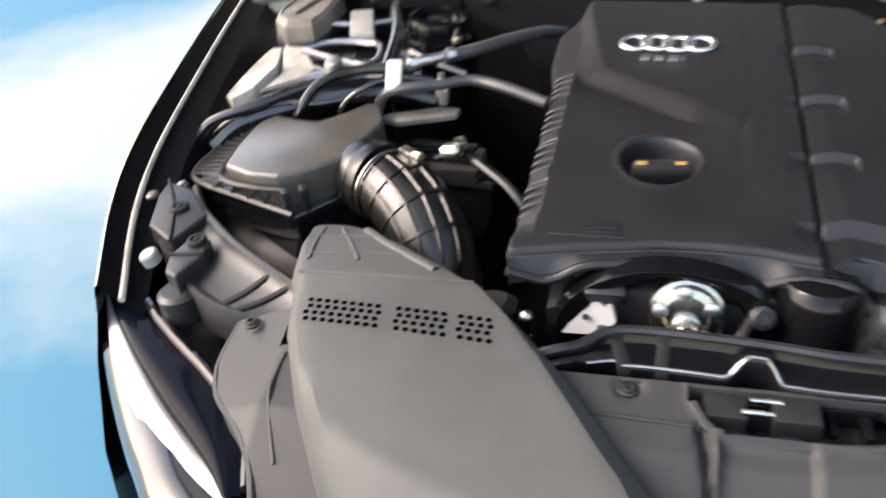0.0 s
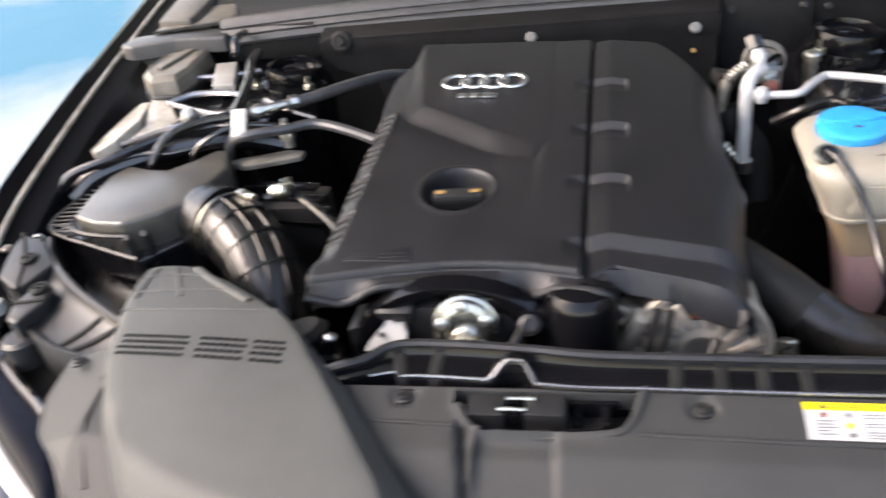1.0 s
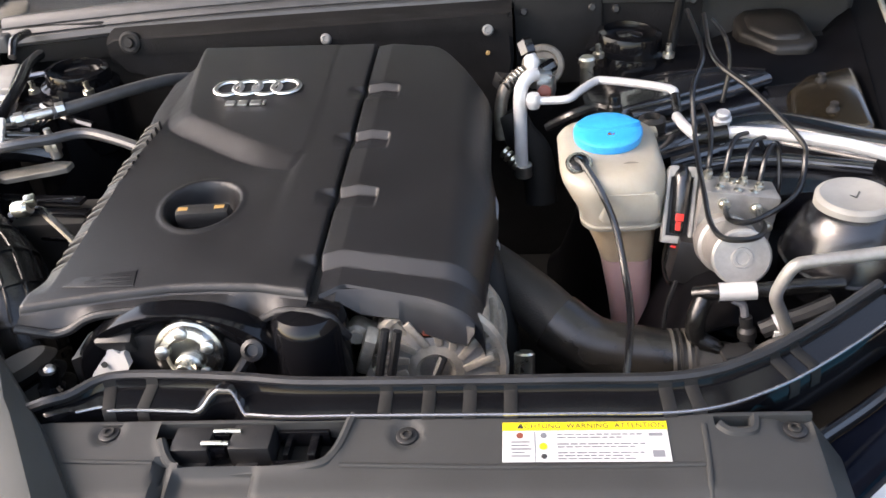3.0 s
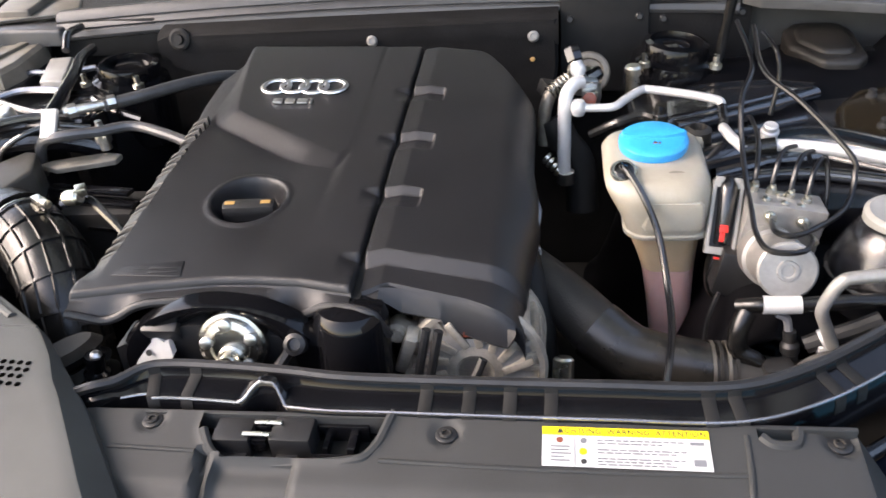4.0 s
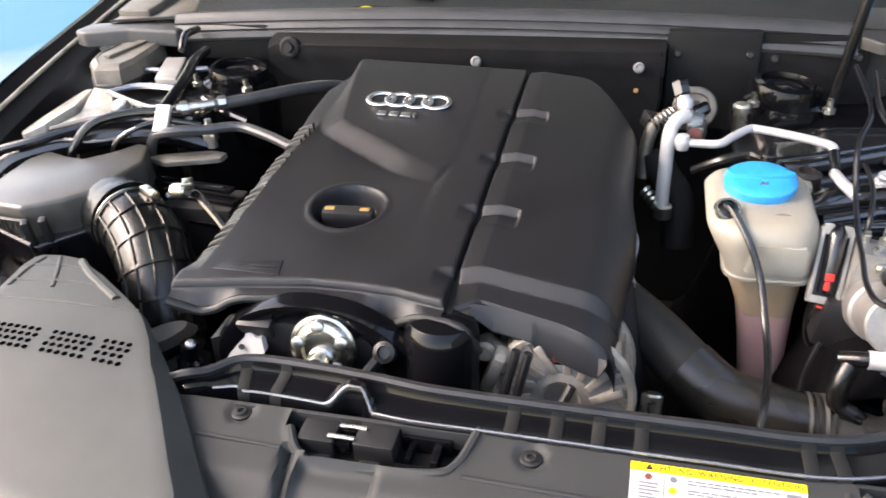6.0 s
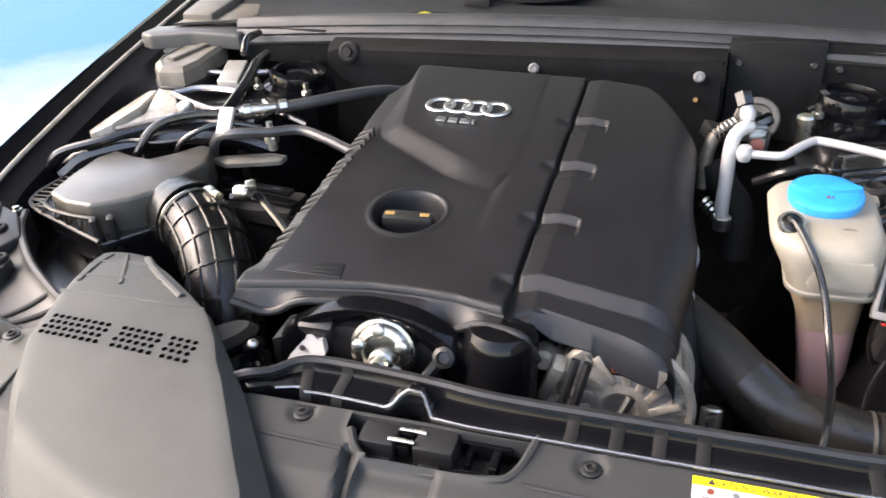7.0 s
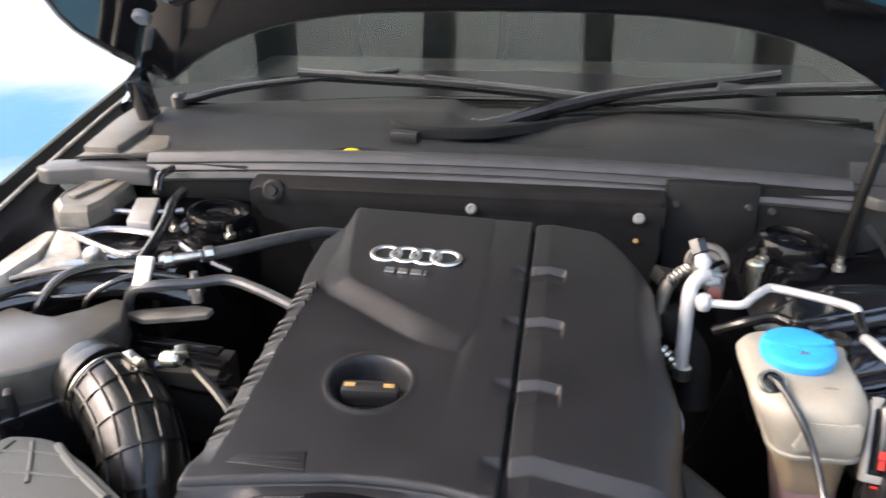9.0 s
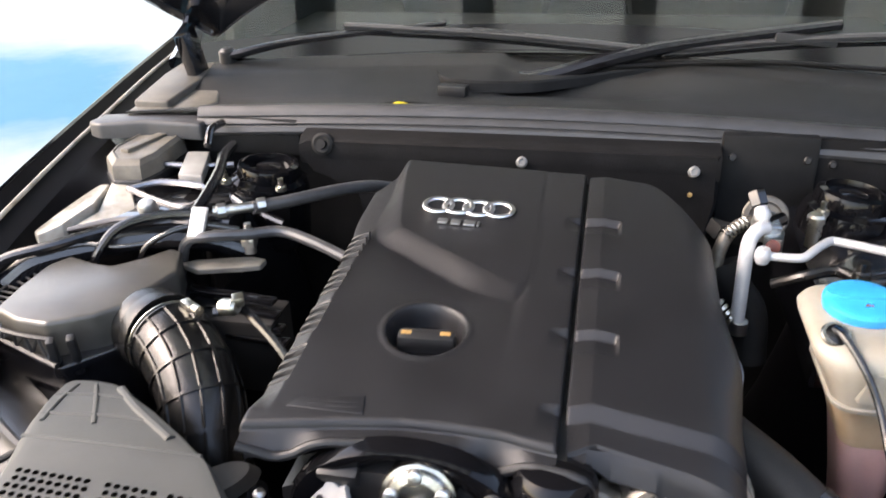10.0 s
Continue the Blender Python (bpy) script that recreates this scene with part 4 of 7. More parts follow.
for k in (5, 14, 23, 32, 41, 50):
    a, b, c = fine_line[k - 1], fine_line[k], fine_line[k + 1]
    part("rib", (*tube([b + (a - b) * 0.35, b, b + (c - b) * 0.35], float(fine_rad[k]) + 0.0022, 28, 2), "rubber"), duct)
for ang in (35, 62, 90, 118, 146, 174):
    pts = []
    for k in range(4, len(fine_line) - 4, 6):
        d = (fine_line[k + 1] - fine_line[k - 1]).normalized()
        side = d.cross(Vector((0, 0, 1))).normalized()
        up = side.cross(d)
        a = radians(ang)
        pts.append(fine_line[k] + (side * math.cos(a) + up * math.sin(a)) * float(fine_rad[k]))
    part("seam", (*tube(pts, 0.0022, 6, 3), "rubber"), duct)
a, b, c = fine_line[1], fine_line[2], fine_line[3]
part("clamp", (*tube([b.lerp(a, 0.5), b, b.lerp(c, 0.5)], 0.0452, 28, 2), "zinc"), duct, "bright metal hose clamp")
part("clamp_screw", (*joined(box(-0.270, -0.188, 0.831, 0.022, 0.010, 0.008, 0.002, (0, 0, -35)), lathe([(0.005, 0), (0.005, 0.012), (0.001, 0.013)], aim((-0.260, -0.195, 0.832), (-0.238, -0.21, 0.835)), 10)), "zinc"), duct, "clamp screw")
for k in range(6):
    part("bellows_fold", (*lathe([(0.03, -0.008), (0.038, 0), (0.03, 0.008)], aim((-0.150 + 0.007 * k, -0.388 - 0.004 * k, 0.775 - 0.016 * k), (-0.138 + 0.007 * k, -0.396, 0.735 - 0.016 * k)), 24), "matte"), duct, "fold of the black concertina bellows")
breather = thing("breather_hose", (-0.2, -0.21, 0.8), "thin dark breather hose with bright connector", "hose")
part("hose", (*tube([(-0.235, -0.200, 0.832), (-0.205, -0.195, 0.836), (-0.18, -0.213, 0.832), (-0.145, -0.240, 0.82), (-0.115, -0.26, 0.79)], 0.0048, 8), "wire"), breather)
part("connector", (*joined(lathe([(0.009, 0), (0.009, 0.016), (0.006, 0.02)], aim((-0.222, -0.203, 0.842), (-0.20, -0.208, 0.846)), 12), box(-0.205, -0.2, 0.85, 0.012, 0.016, 0.010, 0.002, (0, 0, 30))), "zinc"), breather, "bright clip")

# ---------------------------------------------------------------- bay beside the air filter
harness = thing("wiring_harness", (-0.36, -0.03, 0.80), "bundle of black cables and hoses held by a white tag", "cables")
CABLES = [([(-0.60, -0.115, 0.74), (-0.585, -0.118, 0.80), (-0.56, -0.112, 0.835), (-0.50, -0.092, 0.85), (-0.44, -0.045, 0.856), (-0.352, -0.018, 0.860), (-0.30, -0.012, 0.858)], 0.0085, "wire"),
          ([(-0.462, -0.088, 0.80), (-0.445, -0.083, 0.84), (-0.42, -0.06, 0.868), (-0.37, -0.025, 0.871), (-0.31, -0.015, 0.866)], 0.0075, "wire"),
          ([(-0.405, -0.072, 0.80), (-0.39, -0.072, 0.842), (-0.36, -0.06, 0.862), (-0.325, -0.04, 0.866), (-0.28, -0.03, 0.858)], 0.0045, "wire"),
          ([(-0.36, -0.048, 0.80), (-0.342, -0.052, 0.846), (-0.31, -0.055, 0.858), (-0.27, -0.035, 0.854), (-0.235, -0.012, 0.850), (-0.19, -0.025, 0.846), (-0.135, -0.045, 0.835)], 0.0085, "grey_hose"),
          ([(-0.345, -0.018, 0.868), (-0.35, 0.04, 0.879), (-0.36, 0.09, 0.884), (-0.385, 0.16, 0.883), (-0.40, 0.22, 0.876)], 0.0095, "wire"),
          ([(-0.345, -0.03, 0.862), (-0.40, -0.02, 0.858), (-0.46, -0.01, 0.85), (-0.53, -0.02, 0.835)], 0.006, "wire"),
          ([(-0.52, -0.10, 0.84), (-0.47, -0.075, 0.846), (-0.42, -0.075, 0.846), (-0.37, -0.06, 0.85)], 0.004, "wire"),
          ([(-0.425, 0.19, 0.885), (-0.432, 0.22, 0.90), (-0.438, 0.27, 0.895)], 0.0075, "wire")]
CABLES += [([(-0.565, -0.108, 0.80), (-0.53, -0.090, 0.824), (-0.47, -0.062, 0.834), (-0.40, -0.030, 0.838), (-0.335, -0.012, 0.832), (-0.29, 0.0, 0.815)], 0.019, "wire"),
           ([(-0.545, -0.068, 0.80), (-0.50, -0.045, 0.828), (-0.44, -0.012, 0.836), (-0.37, 0.012, 0.834), (-0.31, 0.022, 0.82)], 0.014, "wire")]
for pts, r, mt in CABLES:
    part("cable", (*tube([(x, y, z - 0.011) for x, y, z in pts], r * 0.82, 10, 6), mt), harness)
part("tag", (*box(-0.326, -0.045, 0.860, 0.020, 0.040, 0.007, 0.002, (42, 0, 6)), "white"), harness, "white plastic cable tag")

heater_hose = thing("vacuum_hose", (-0.25, 0.02, 0.80), "dark hose with a bright metal coupling", "hose")
part("hose", (*tube([(-0.275, 0.004, 0.862), (-0.24, 0.035, 0.860), (-0.20, 0.085, 0.855), (-0.165, 0.135, 0.845), (-0.14, 0.17, 0.83)], 0.0085, 12), "grey_hose"), heater_hose)
part("coupling", (*tube([(-0.318, -0.018, 0.864), (-0.295, -0.008, 0.864), (-0.268, 0.010, 0.863)], 0.0066, 12, 4), "alu"), heater_hose, "bright metal coupling")
for px, py in ((-0.309, -0.014), (-0.266, 0.011)):
    part("crimp", (*lathe([(0.006, -0.006), (0.0098, -0.005), (0.0098, 0.005), (0.006, 0.006)], aim((px, py, 0.864), (px + 0.05, py + 0.03, 0.864)), 8), "alu"), heater_hose)
part("valve", (*joined(lathe([(0.0075, -0.03), (0.0075, 0.0), (0.0045, 0.004), (0.0045, 0.010)], pose(-0.270, -0.028, 0.845), 14), box(-0.270, -0.028, 0.830, 0.018, 0.014, 0.012, 0.003)), "alu"), heater_hose, "small metal valve")

tower_l = thing("suspension_mount", (-0.33, 0.18, 0.78), "round glossy black suspension mount", "suspension mount", "suspension mounts")
MOUNT = [(0.062, -0.10), (0.060, -0.02), (0.056, -0.005), (0.047, 0.0), (0.046, 0.012), (0.044, 0.018), (0.036, 0.020), (0.034, 0.010), (0.020, 0.008), (0.018, 0.014), (0.001, 0.016)]
part("cup", (*lathe(MOUNT, pose(-0.33, 0.185, 0.835, 0, 6, 0)), "guide"), tower_l)
part("band", (*lathe([(0.0465, 0.0), (0.0475, 0.002), (0.0475, 0.008), (0.0465, 0.010)], pose(-0.33, 0.185, 0.824, 0, 6, 0)), "steel_grey"), tower_l, "bright metal band")
for x, y in ((-0.375, 0.135), (-0.285, 0.12)):
    part("stud", (*lathe([(0.008, 0), (0.008, 0.006), (0.004, 0.007), (0.004, 0.018), (0.001, 0.019)], pose(x, y, 0.838), 8), "zinc"), tower_l, "threaded stud")

ledge = thing("wing_ledge", (-0.52, 0.1, 0.78), "dusty painted ledge with a pressed hollow", "body panel")
part("plate", (*prism([(-0.577, -0.025), (-0.545, -0.010), (-0.536, 0.050), (-0.568, 0.139), (-0.600, 0.160), (-0.626, 0.067), (-0.602, 0.0)], 0.76, lambda x, y: 0.822 + 0.03 * (y - 0.05) + 0.35 * (x + 0.57), 0.003), "dusty_paint"), ledge, "dusty ledge with its glare put into the pale colour")
part("raised_face", (*prism([(-0.541, -0.006), (-0.500, 0.004), (-0.458, 0.019), (-0.482, 0.065), (-0.530, 0.135), (-0.564, 0.141), (-0.532, 0.050)], 0.76, lambda x, y: 0.822 + 0.05 * (y - 0.05) - 0.12 * (x + 0.53), 0.003), "dusty_paint"), ledge, "dusty pressed face with its glare in the pale colour")
# Rail and first pressing: the paint's highlight is in the colour.
part("rail", (*tube([(-0.60, 0.215, 0.838), (-0.55, 0.195, 0.840), (-0.50, 0.196, 0.838), (-0.45, 0.20, 0.836), (-0.40, 0.215, 0.836)], 0.005, 8, 5), "edge"), ledge, "folded edge with its highlight put into the colour")
part("shelf", (*prism([(-0.50, -0.02), (-0.36, 0.02), (-0.335, 0.10), (-0.38, 0.17), (-0.50, 0.18), (-0.53, 0.12)], 0.72, 0.818, 0.006), "bay"), ledge)
part("pressing", (*tube([(-0.523, 0.118, 0.828), (-0.483, 0.140, 0.832), (-0.413, 0.132, 0.832), (-0.394, 0.092, 0.830), (-0.405, 0.062, 0.828), (-0.455, 0.082, 0.827), (-0.523, 0.118, 0.828)], 0.005, 8, 6), "edge"), ledge, "folded edge with its highlight put into the colour")
part("pressing", (*tube([(-0.35, 0.105, 0.83), (-0.31, 0.075, 0.826), (-0.26, 0.06, 0.815)], 0.006, 8, 6), "bay"), ledge)
part("knob", (*lathe([(0.013, -0.03), (0.013, 0.003), (0.010, 0.008), (0.001, 0.009)], pose(-0.435, 0.022, 0.846, 15, 0, 0), 16), "alu"), ledge, "dull metal bolt head")

fuse_box = thing("control_unit_box", (-0.555, 0.235, 0.82), "brown dusty plastic control unit box", "fuse box")
UNIT = [(-0.588, 0.172), (-0.556, 0.136), (-0.514, 0.142), (-0.505, 0.175), (-0.508, 0.268), (-0.545, 0.330), (-0.580, 0.322), (-0.595, 0.20)]


def shrunk(poly, k):
    cx, cy = sum(p[0] for p in poly) / len(poly), sum(p[1] for p in poly) / len(poly)
    return [(cx + (x - cx) * k, cy + (y - cy) * k) for x, y in poly]


part("rim", (*prism(shrunk(UNIT, 1.06), 0.805, 0.834, 0.004), "black"), fuse_box, "black lower rim")
part("lid", (*loft([[(x, y, z + 0.02 * (y - 0.2)) for x, y in shrunk(UNIT, k)] for k, z in ((1.02, 0.830), (1.0, 0.850), (0.97, 0.856), (0.84, 0.862), (0.80, 0.8625), (0.77, 0.8605), (0.30, 0.8605))]), "brown", 25.0), fuse_box, "dusty lid with a raised border")
part("ridge", (*box(-0.548, 0.235, 0.863, 0.016, 0.11, 0.006, 0.002, (0, 0, -14)), "brown"), fuse_box)
pad = tagged(part("grey_cover_block", (*prism([(-0.457, 0.146), (-0.417, 0.144), (-0.448, 0.236), (-0.485, 0.232)], 0.832, lambda x, y: 0.846 + 0.05 * (y - 0.19), 0.003), "pale_grey")), "pale grey plastic plate beside the control unit", "cover")

lever = thing("dipstick_bracket", (-0.29, -0.07, 0.70), "dusty metal bracket above dark finned module", "bracket")
part("arm", (*prism([(-0.352, -0.062), (-0.335, -0.05), (-0.27, -0.03), (-0.247, -0.035), (-0.248, -0.052), (-0.27, -0.06), (-0.32, -0.075)], 0.804, 0.811, 0.002), "brown"), lever, "dusty pale arm")
for k in range(4):
    part("fin", (*box(-0.275 + 0.008 * k, -0.085 - 0.010 * k, 0.785 - 0.012 * k, 0.12, 0.016, 0.006, 0.002, (0, 0, -8)), "gloss"), lever)
part("core", (*box(-0.26, -0.09, 0.72, 0.10, 0.06, 0.10, 0.006), "dark"), lever)
for x, y, z in ((-0.555, -0.215, 0.79), (-0.589, -0.117, 0.80), (-0.60, -0.05, 0.795), (-0.615, 0.04, 0.80), (-0.605, 0.075, 0.80), (-0.64, 0.12, 0.81)):
    tagged(part("wing_bolt", (*joined(lathe([(0.0075, -0.03), (0.0075, 0), (0.0068, 0.002), (0.0045, 0.003), (0.0045, 0.006), (0.001, 0.007)], pose(x, y, z), 10)), "zinc")), "bright bolt on the painted inner wing", "bolt", "inner wing bolts")

# ---------------------------------------------------------------- coolant tank
tank = thing("coolant_tank", (0.44, -0.12, 0.58), "yellowed translucent coolant tank with a blue cap, half full", "coolant tank")
upper = [(0.7690, 0.434, -0.122, 0.0395, 0.054, 0.020), (0.7692, 0.434, -0.121, 0.0450, 0.0640, 0.023), (0.7700, 0.434, -0.120, 0.0458, 0.0655, 0.024), (0.7738, 0.434, -0.120, 0.0458, 0.0655, 0.024), (0.7750, 0.434, -0.120, 0.0440, 0.0640, 0.024), (0.786, 0.4325, -0.118, 0.0455, 0.0665, 0.026),
         (0.804, 0.428, -0.116, 0.0505, 0.0715, 0.03), (0.818, 0.4245, -0.113, 0.0548, 0.0735, 0.034), (0.826, 0.4225, -0.111, 0.0550, 0.0725, 0.036), (0.832, 0.4225, -0.109, 0.0515, 0.068, 0.036), (0.8355, 0.4225, -0.107, 0.045, 0.060, 0.036)]
part("shell", (*loft([round_rect(cx, cy, z, hw, hd, r, 7) for z, cx, cy, hw, hd, r in upper]), "tank", 50), tank)
lower = [(0.712, 0.4412, -0.122, 0.0292, 0.040, 0.016), (0.735, 0.438, -0.122, 0.0330, 0.043, 0.017), (0.755, 0.4345, -0.122, 0.0372, 0.046, 0.018), (0.7695, 0.4335, -0.122, 0.0390, 0.048, 0.018)]
part("neck", (*loft([round_rect(cx, cy, z, hw, hd, r, 7) for z, cx, cy, hw, hd, r in lower]), "tank_low", 50), tank, "brown-stained tapering neck")
wet = [(0.575, 0.4530, -0.122, 0.0185, 0.028, 0.013), (0.583, 0.4525, -0.122, 0.0215, 0.032, 0.015), (0.64, 0.4480, -0.122, 0.0240, 0.036, 0.016), (0.7115, 0.4413, -0.122, 0.0291, 0.040, 0.016)]
part("filled_part", (*loft([round_rect(cx, cy, z, hw, hd, r, 7) for z, cx, cy, hw, hd, r in wet]), "fluid", 50), tank, "lower half tinted pink by coolant")
swell = [[(0.4385 + x * k, -0.1868 - d + 0.10 * max(0.0, 0.805 - z) + 0.12 * max(0.0, z - 0.808), z) for x, z in ((-0.028, 0.782), (0.026, 0.782), (0.030, 0.787), (0.028, 0.812), (0.024, 0.816), (-0.022, 0.816), (-0.026, 0.812), (-0.031, 0.787))] for k, d in ((1.06, -0.004), (1.03, 0.0), (0.98, 0.0018), (0.90, 0.0024))]
part("shoulder", (*loft(swell), "tank", 40), tank, "moulded swelling on the tank's face")
part("dimple", (*lathe([(0.013, -0.002), (0.012, 0.0008), (0.001, 0.0012)], pose(0.4415, -0.160, 0.8325, 28, 0, 0), 20, 0.6), "brown"), tank, "stained round boss")
lean = pose(0.4225, -0.0990, 0.8460, 5, 0, 2) @ Matrix.Diagonal((0.97, 0.95, 1, 1))
cap = part("cap", (*lathe([(0.035, -0.010), (0.0382, -0.008), (0.0392, -0.003), (0.0388, 0.001), (0.0365, 0.0030), (0.030, 0.0042), (0.015, 0.0050), (0.0005, 0.0050)], lean, 48), "blue"), tank, "bright blue screw cap")
part("grip_bar", (*moved(loft([[(0.0375 * math.cos(a) * k, 0.0040 + 0.0095 * math.sin(a) * k, h) for a in np.linspace(0, 2 * math.pi, 33)[:-1]] for k, h in ((1.0, 0.001), (0.985, 0.0062), (0.95, 0.0080), (0.6, 0.0086))]), lean), "blue"), cap)
part("warning_mark", (*moved(joined(loft([[(0.0035 * math.cos(a), -0.0155 + 0.0035 * math.sin(a), h) for a in (math.pi / 2, math.pi * 7 / 6, math.pi * 11 / 6)] for h in (0.003, 0.0054)]), box(0.0045, -0.0155, 0.0046, 0.002, 0.004, 0.001)), lean), "rust"), cap, "small red warning triangle")
part("filler_neck", (*lathe([(0.036, -0.02), (0.0355, 0.0), (0.033, 0.004)], pose(0.4225, -0.100, 0.834), 36), "tank"), tank)
part("mount_lug", (*lathe([(0.016, -0.02), (0.016, 0.0), (0.010, 0.004), (0.009, -0.004), (0.0005, -0.004)], pose(0.480, -0.036, 0.826), 18), "dusty"), tank, "grey mounting lug")
part("lug_arm", (*box(0.468, -0.05, 0.818, 0.03, 0.036, 0.014, 0.004), "tank"), tank)
part("rear_spigot", (*lathe([(0.009, 0), (0.009, 0.018), (0.007, 0.02), (0.007, 0.03)], pose(0.436, -0.038, 0.83), 14), "rubber"), tank)

overflow = thing("overflow_hose", (0.44, -0.2, 0.58), "thin dark grey overflow hose with its metal clip", "hose")
part("hose", (*tube([(0.385, -0.152, 0.842), (0.392, -0.166, 0.842), (0.408, -0.192, 0.822), (0.4205, -0.212, 0.794), (0.427, -0.248, 0.762), (0.427, -0.300, 0.748), (0.419, -0.352, 0.743), (0.410, -0.400, 0.715)], 0.0037, 10, 7), "wire"), overflow)
part("nut", (*lathe([(0.0125, -0.016), (0.0125, 0.002), (0.0105, 0.006), (0.0105, 0.010), (0.007, 0.012)], aim((0.387, -0.151, 0.831), (0.389, -0.168, 0.862)), 18), "rubber"), overflow, "black rubber hose end")
part("collar_ring", (*lathe([(0.0100, 0.004), (0.0140, 0.005), (0.0145, 0.0075), (0.0130, 0.010), (0.0098, 0.010)], aim((0.387, -0.151, 0.831), (0.389, -0.168, 0.862)), 24), "steel_grey"), overflow, "grey metal ring")

# ---------------------------------------------------------------- air-conditioning pipes
ac = thing("refrigerant_pipe", (0.33, 0.02, 0.70), "bright bent aluminium refrigerant pipes with valves", "pipe")
part("drop_pipe", (*tube([(0.3476, 0.035, 0.8605), (0.338, 0.028, 0.8610), (0.3295, 0.021, 0.852), (0.3265, 0.016, 0.835), (0.3258, 0.010, 0.795), (0.3252, 0.004, 0.757), (0.326, 0.003, 0.744)], 0.0085, 14, 6), "pipe"), ac)
part("coupling", (*joined(*[lathe([(0.006, -0.003), (0.0085, -0.002), (0.0085, 0.002), (0.006, 0.003)], aim((0.319 - 0.005 * k, 0.006 + 0.004 * k, 0.752 + 0.004 * k), (0.30, 0.02, 0.767)), 14) for k in range(4)]), "zinc"), ac, "bright threaded coupling")
part("pipe_foot", (*lathe([(0.011, -0.006), (0.011, 0.010), (0.008, 0.012)], pose(0.3275, 0.004, 0.742), 14), "alu"), ac)
part("cross_pipe", (*tube([(0.346, 0.008, 0.838), (0.365, 0.006, 0.838), (0.386, 0.006, 0.839), (0.400, 0.022, 0.841), (0.420, 0.046, 0.842), (0.432, 0.048, 0.842), (0.475, 0.030, 0.842), (0.508, 0.012, 0.841), (0.512, 0.004, 0.836)], 0.0052, 12, 5), "pipe"), ac)
part("pipe_end", (*lathe([(0.0005, -0.010), (0.007, -0.009), (0.0095, -0.003), (0.0095, 0.003), (0.007, 0.009), (0.0005, 0.010)], pose(0.343, 0.008, 0.838), 16), "pipe"), ac)
part("link_sleeve", (*tube([(0.512, 0.004, 0.836), (0.511, -0.02, 0.829), (0.506, -0.045, 0.831)], 0.0058, 12, 5), "rubber"), ac, "black rubber sleeve")
part("link_pipe", (*tube([(0.507, -0.04, 0.830), (0.505, -0.062, 0.838), (0.507, -0.09, 0.842), (0.518, -0.118, 0.840)], 0.0058, 12, 5), "pipe"), ac)
part("wing_pipe", (*tube([(0.545, -0.110, 0.842), (0.57, -0.115, 0.843), (0.61, -0.126, 0.842), (0.66, -0.142, 0.838), (0.70, -0.155, 0.83)], 0.0068, 12, 5), "pipe"), ac)
part("sleeve", (*tube([(0.516, -0.112, 0.838), (0.53, -0.112, 0.840), (0.548, -0.112, 0.842)], 0.0095, 12, 3), "rubber"), ac)
valve = part("service_valve", (*joined(box(0.351, 0.058, 0.852, 0.026, 0.032, 0.026, 0.005, (20, 10, 15)), box(0.360, 0.046, 0.838, 0.022, 0.024, 0.024, 0.004, (10, 0, -12))), "alu"), ac, "dull metal valve block")
part("ball_joint", (*lathe([(0.0005, -0.0100), (0.006, -0.008), (0.0095, -0.003), (0.0100, 0.001), (0.008, 0.006), (0.0075, 0.010)], aim((0.343, 0.045, 0.8725), (0.338, 0.056, 0.888)), 18), "pipe"), valve)
part("valve_cap", (*lathe([(0.0085, 0), (0.0108, 0.002), (0.0108, 0.018), (0.009, 0.021), (0.001, 0.021)], aim((0.3405, 0.050, 0.880), (0.334, 0.063, 0.897)), 6), "gloss"), valve, "black hexagonal cap")
part("valve_cap", (*lathe([(0.007, -0.006), (0.0088, 0), (0.0088, 0.014), (0.0070, 0.017), (0.001, 0.017)], aim((0.357, 0.055, 0.858), (0.376, 0.062, 0.866)), 8), "gloss"), valve, "black side cap")
part("seal_ring", (*lathe([(0.0060, -0.002), (0.0085, -0.001), (0.0085, 0.001), (0.0060, 0.002)], aim((0.357, 0.030, 0.8390), (0.335, -0.2, 0.93)), 20), "rust"), valve, "reddish seal ring")
part("round_plate", (*lathe([(0.027, -0.010), (0.028, -0.002), (0.026, 0.0), (0.020, 0.0005), (0.018, -0.003), (0.010, -0.003), (0.009, 0.004), (0.001, 0.004)], aim((0.3575, 0.098, 0.846), (0.34, -0.5, 1.05)), 32), "dusty_metal"), ac, "dusty round metal plate")
braid = part("braided_hose", (*tube([(0.338, 0.075, 0.850), (0.322, 0.068, 0.846), (0.307, 0.058, 0.832), (0.300, 0.050, 0.805), (0.300, 0.045, 0.77)], 0.0085, 12, 5), "dusty_metal"), ac, "braided metal hose")
for k in range(6):
    part("ridge", (*lathe([(0.0085, -0.0018), (0.0100, 0.0), (0.0085, 0.0018)], aim((0.330 - 0.0045 * k, 0.072 - 0.0026 * k, 0.849 - 0.0024 * k), (0.318 - 0.0045 * k, 0.064 - 0.0026 * k, 0.843 - 0.0024 * k)), 14), "steel_grey"), braid)
part("bracket", (*box(0.318, 0.10, 0.822, 0.05, 0.03, 0.02, 0.004, (0, 20, 20)), "dark"), ac)
part("hose", (*tube([(0.31, 0.06, 0.80), (0.325, 0.05, 0.77), (0.345, 0.045, 0.74), (0.35, 0.03, 0.68)], 0.022, 16, 5), "matte"), ac, "black rubber hose")
part("back_hose", (*tube([(0.36, 0.01, 0.80), (0.39, -0.005, 0.822), (0.42, 0.0, 0.828), (0.44, -0.02, 0.83)], 0.007, 10, 5), "rubber"), ac)

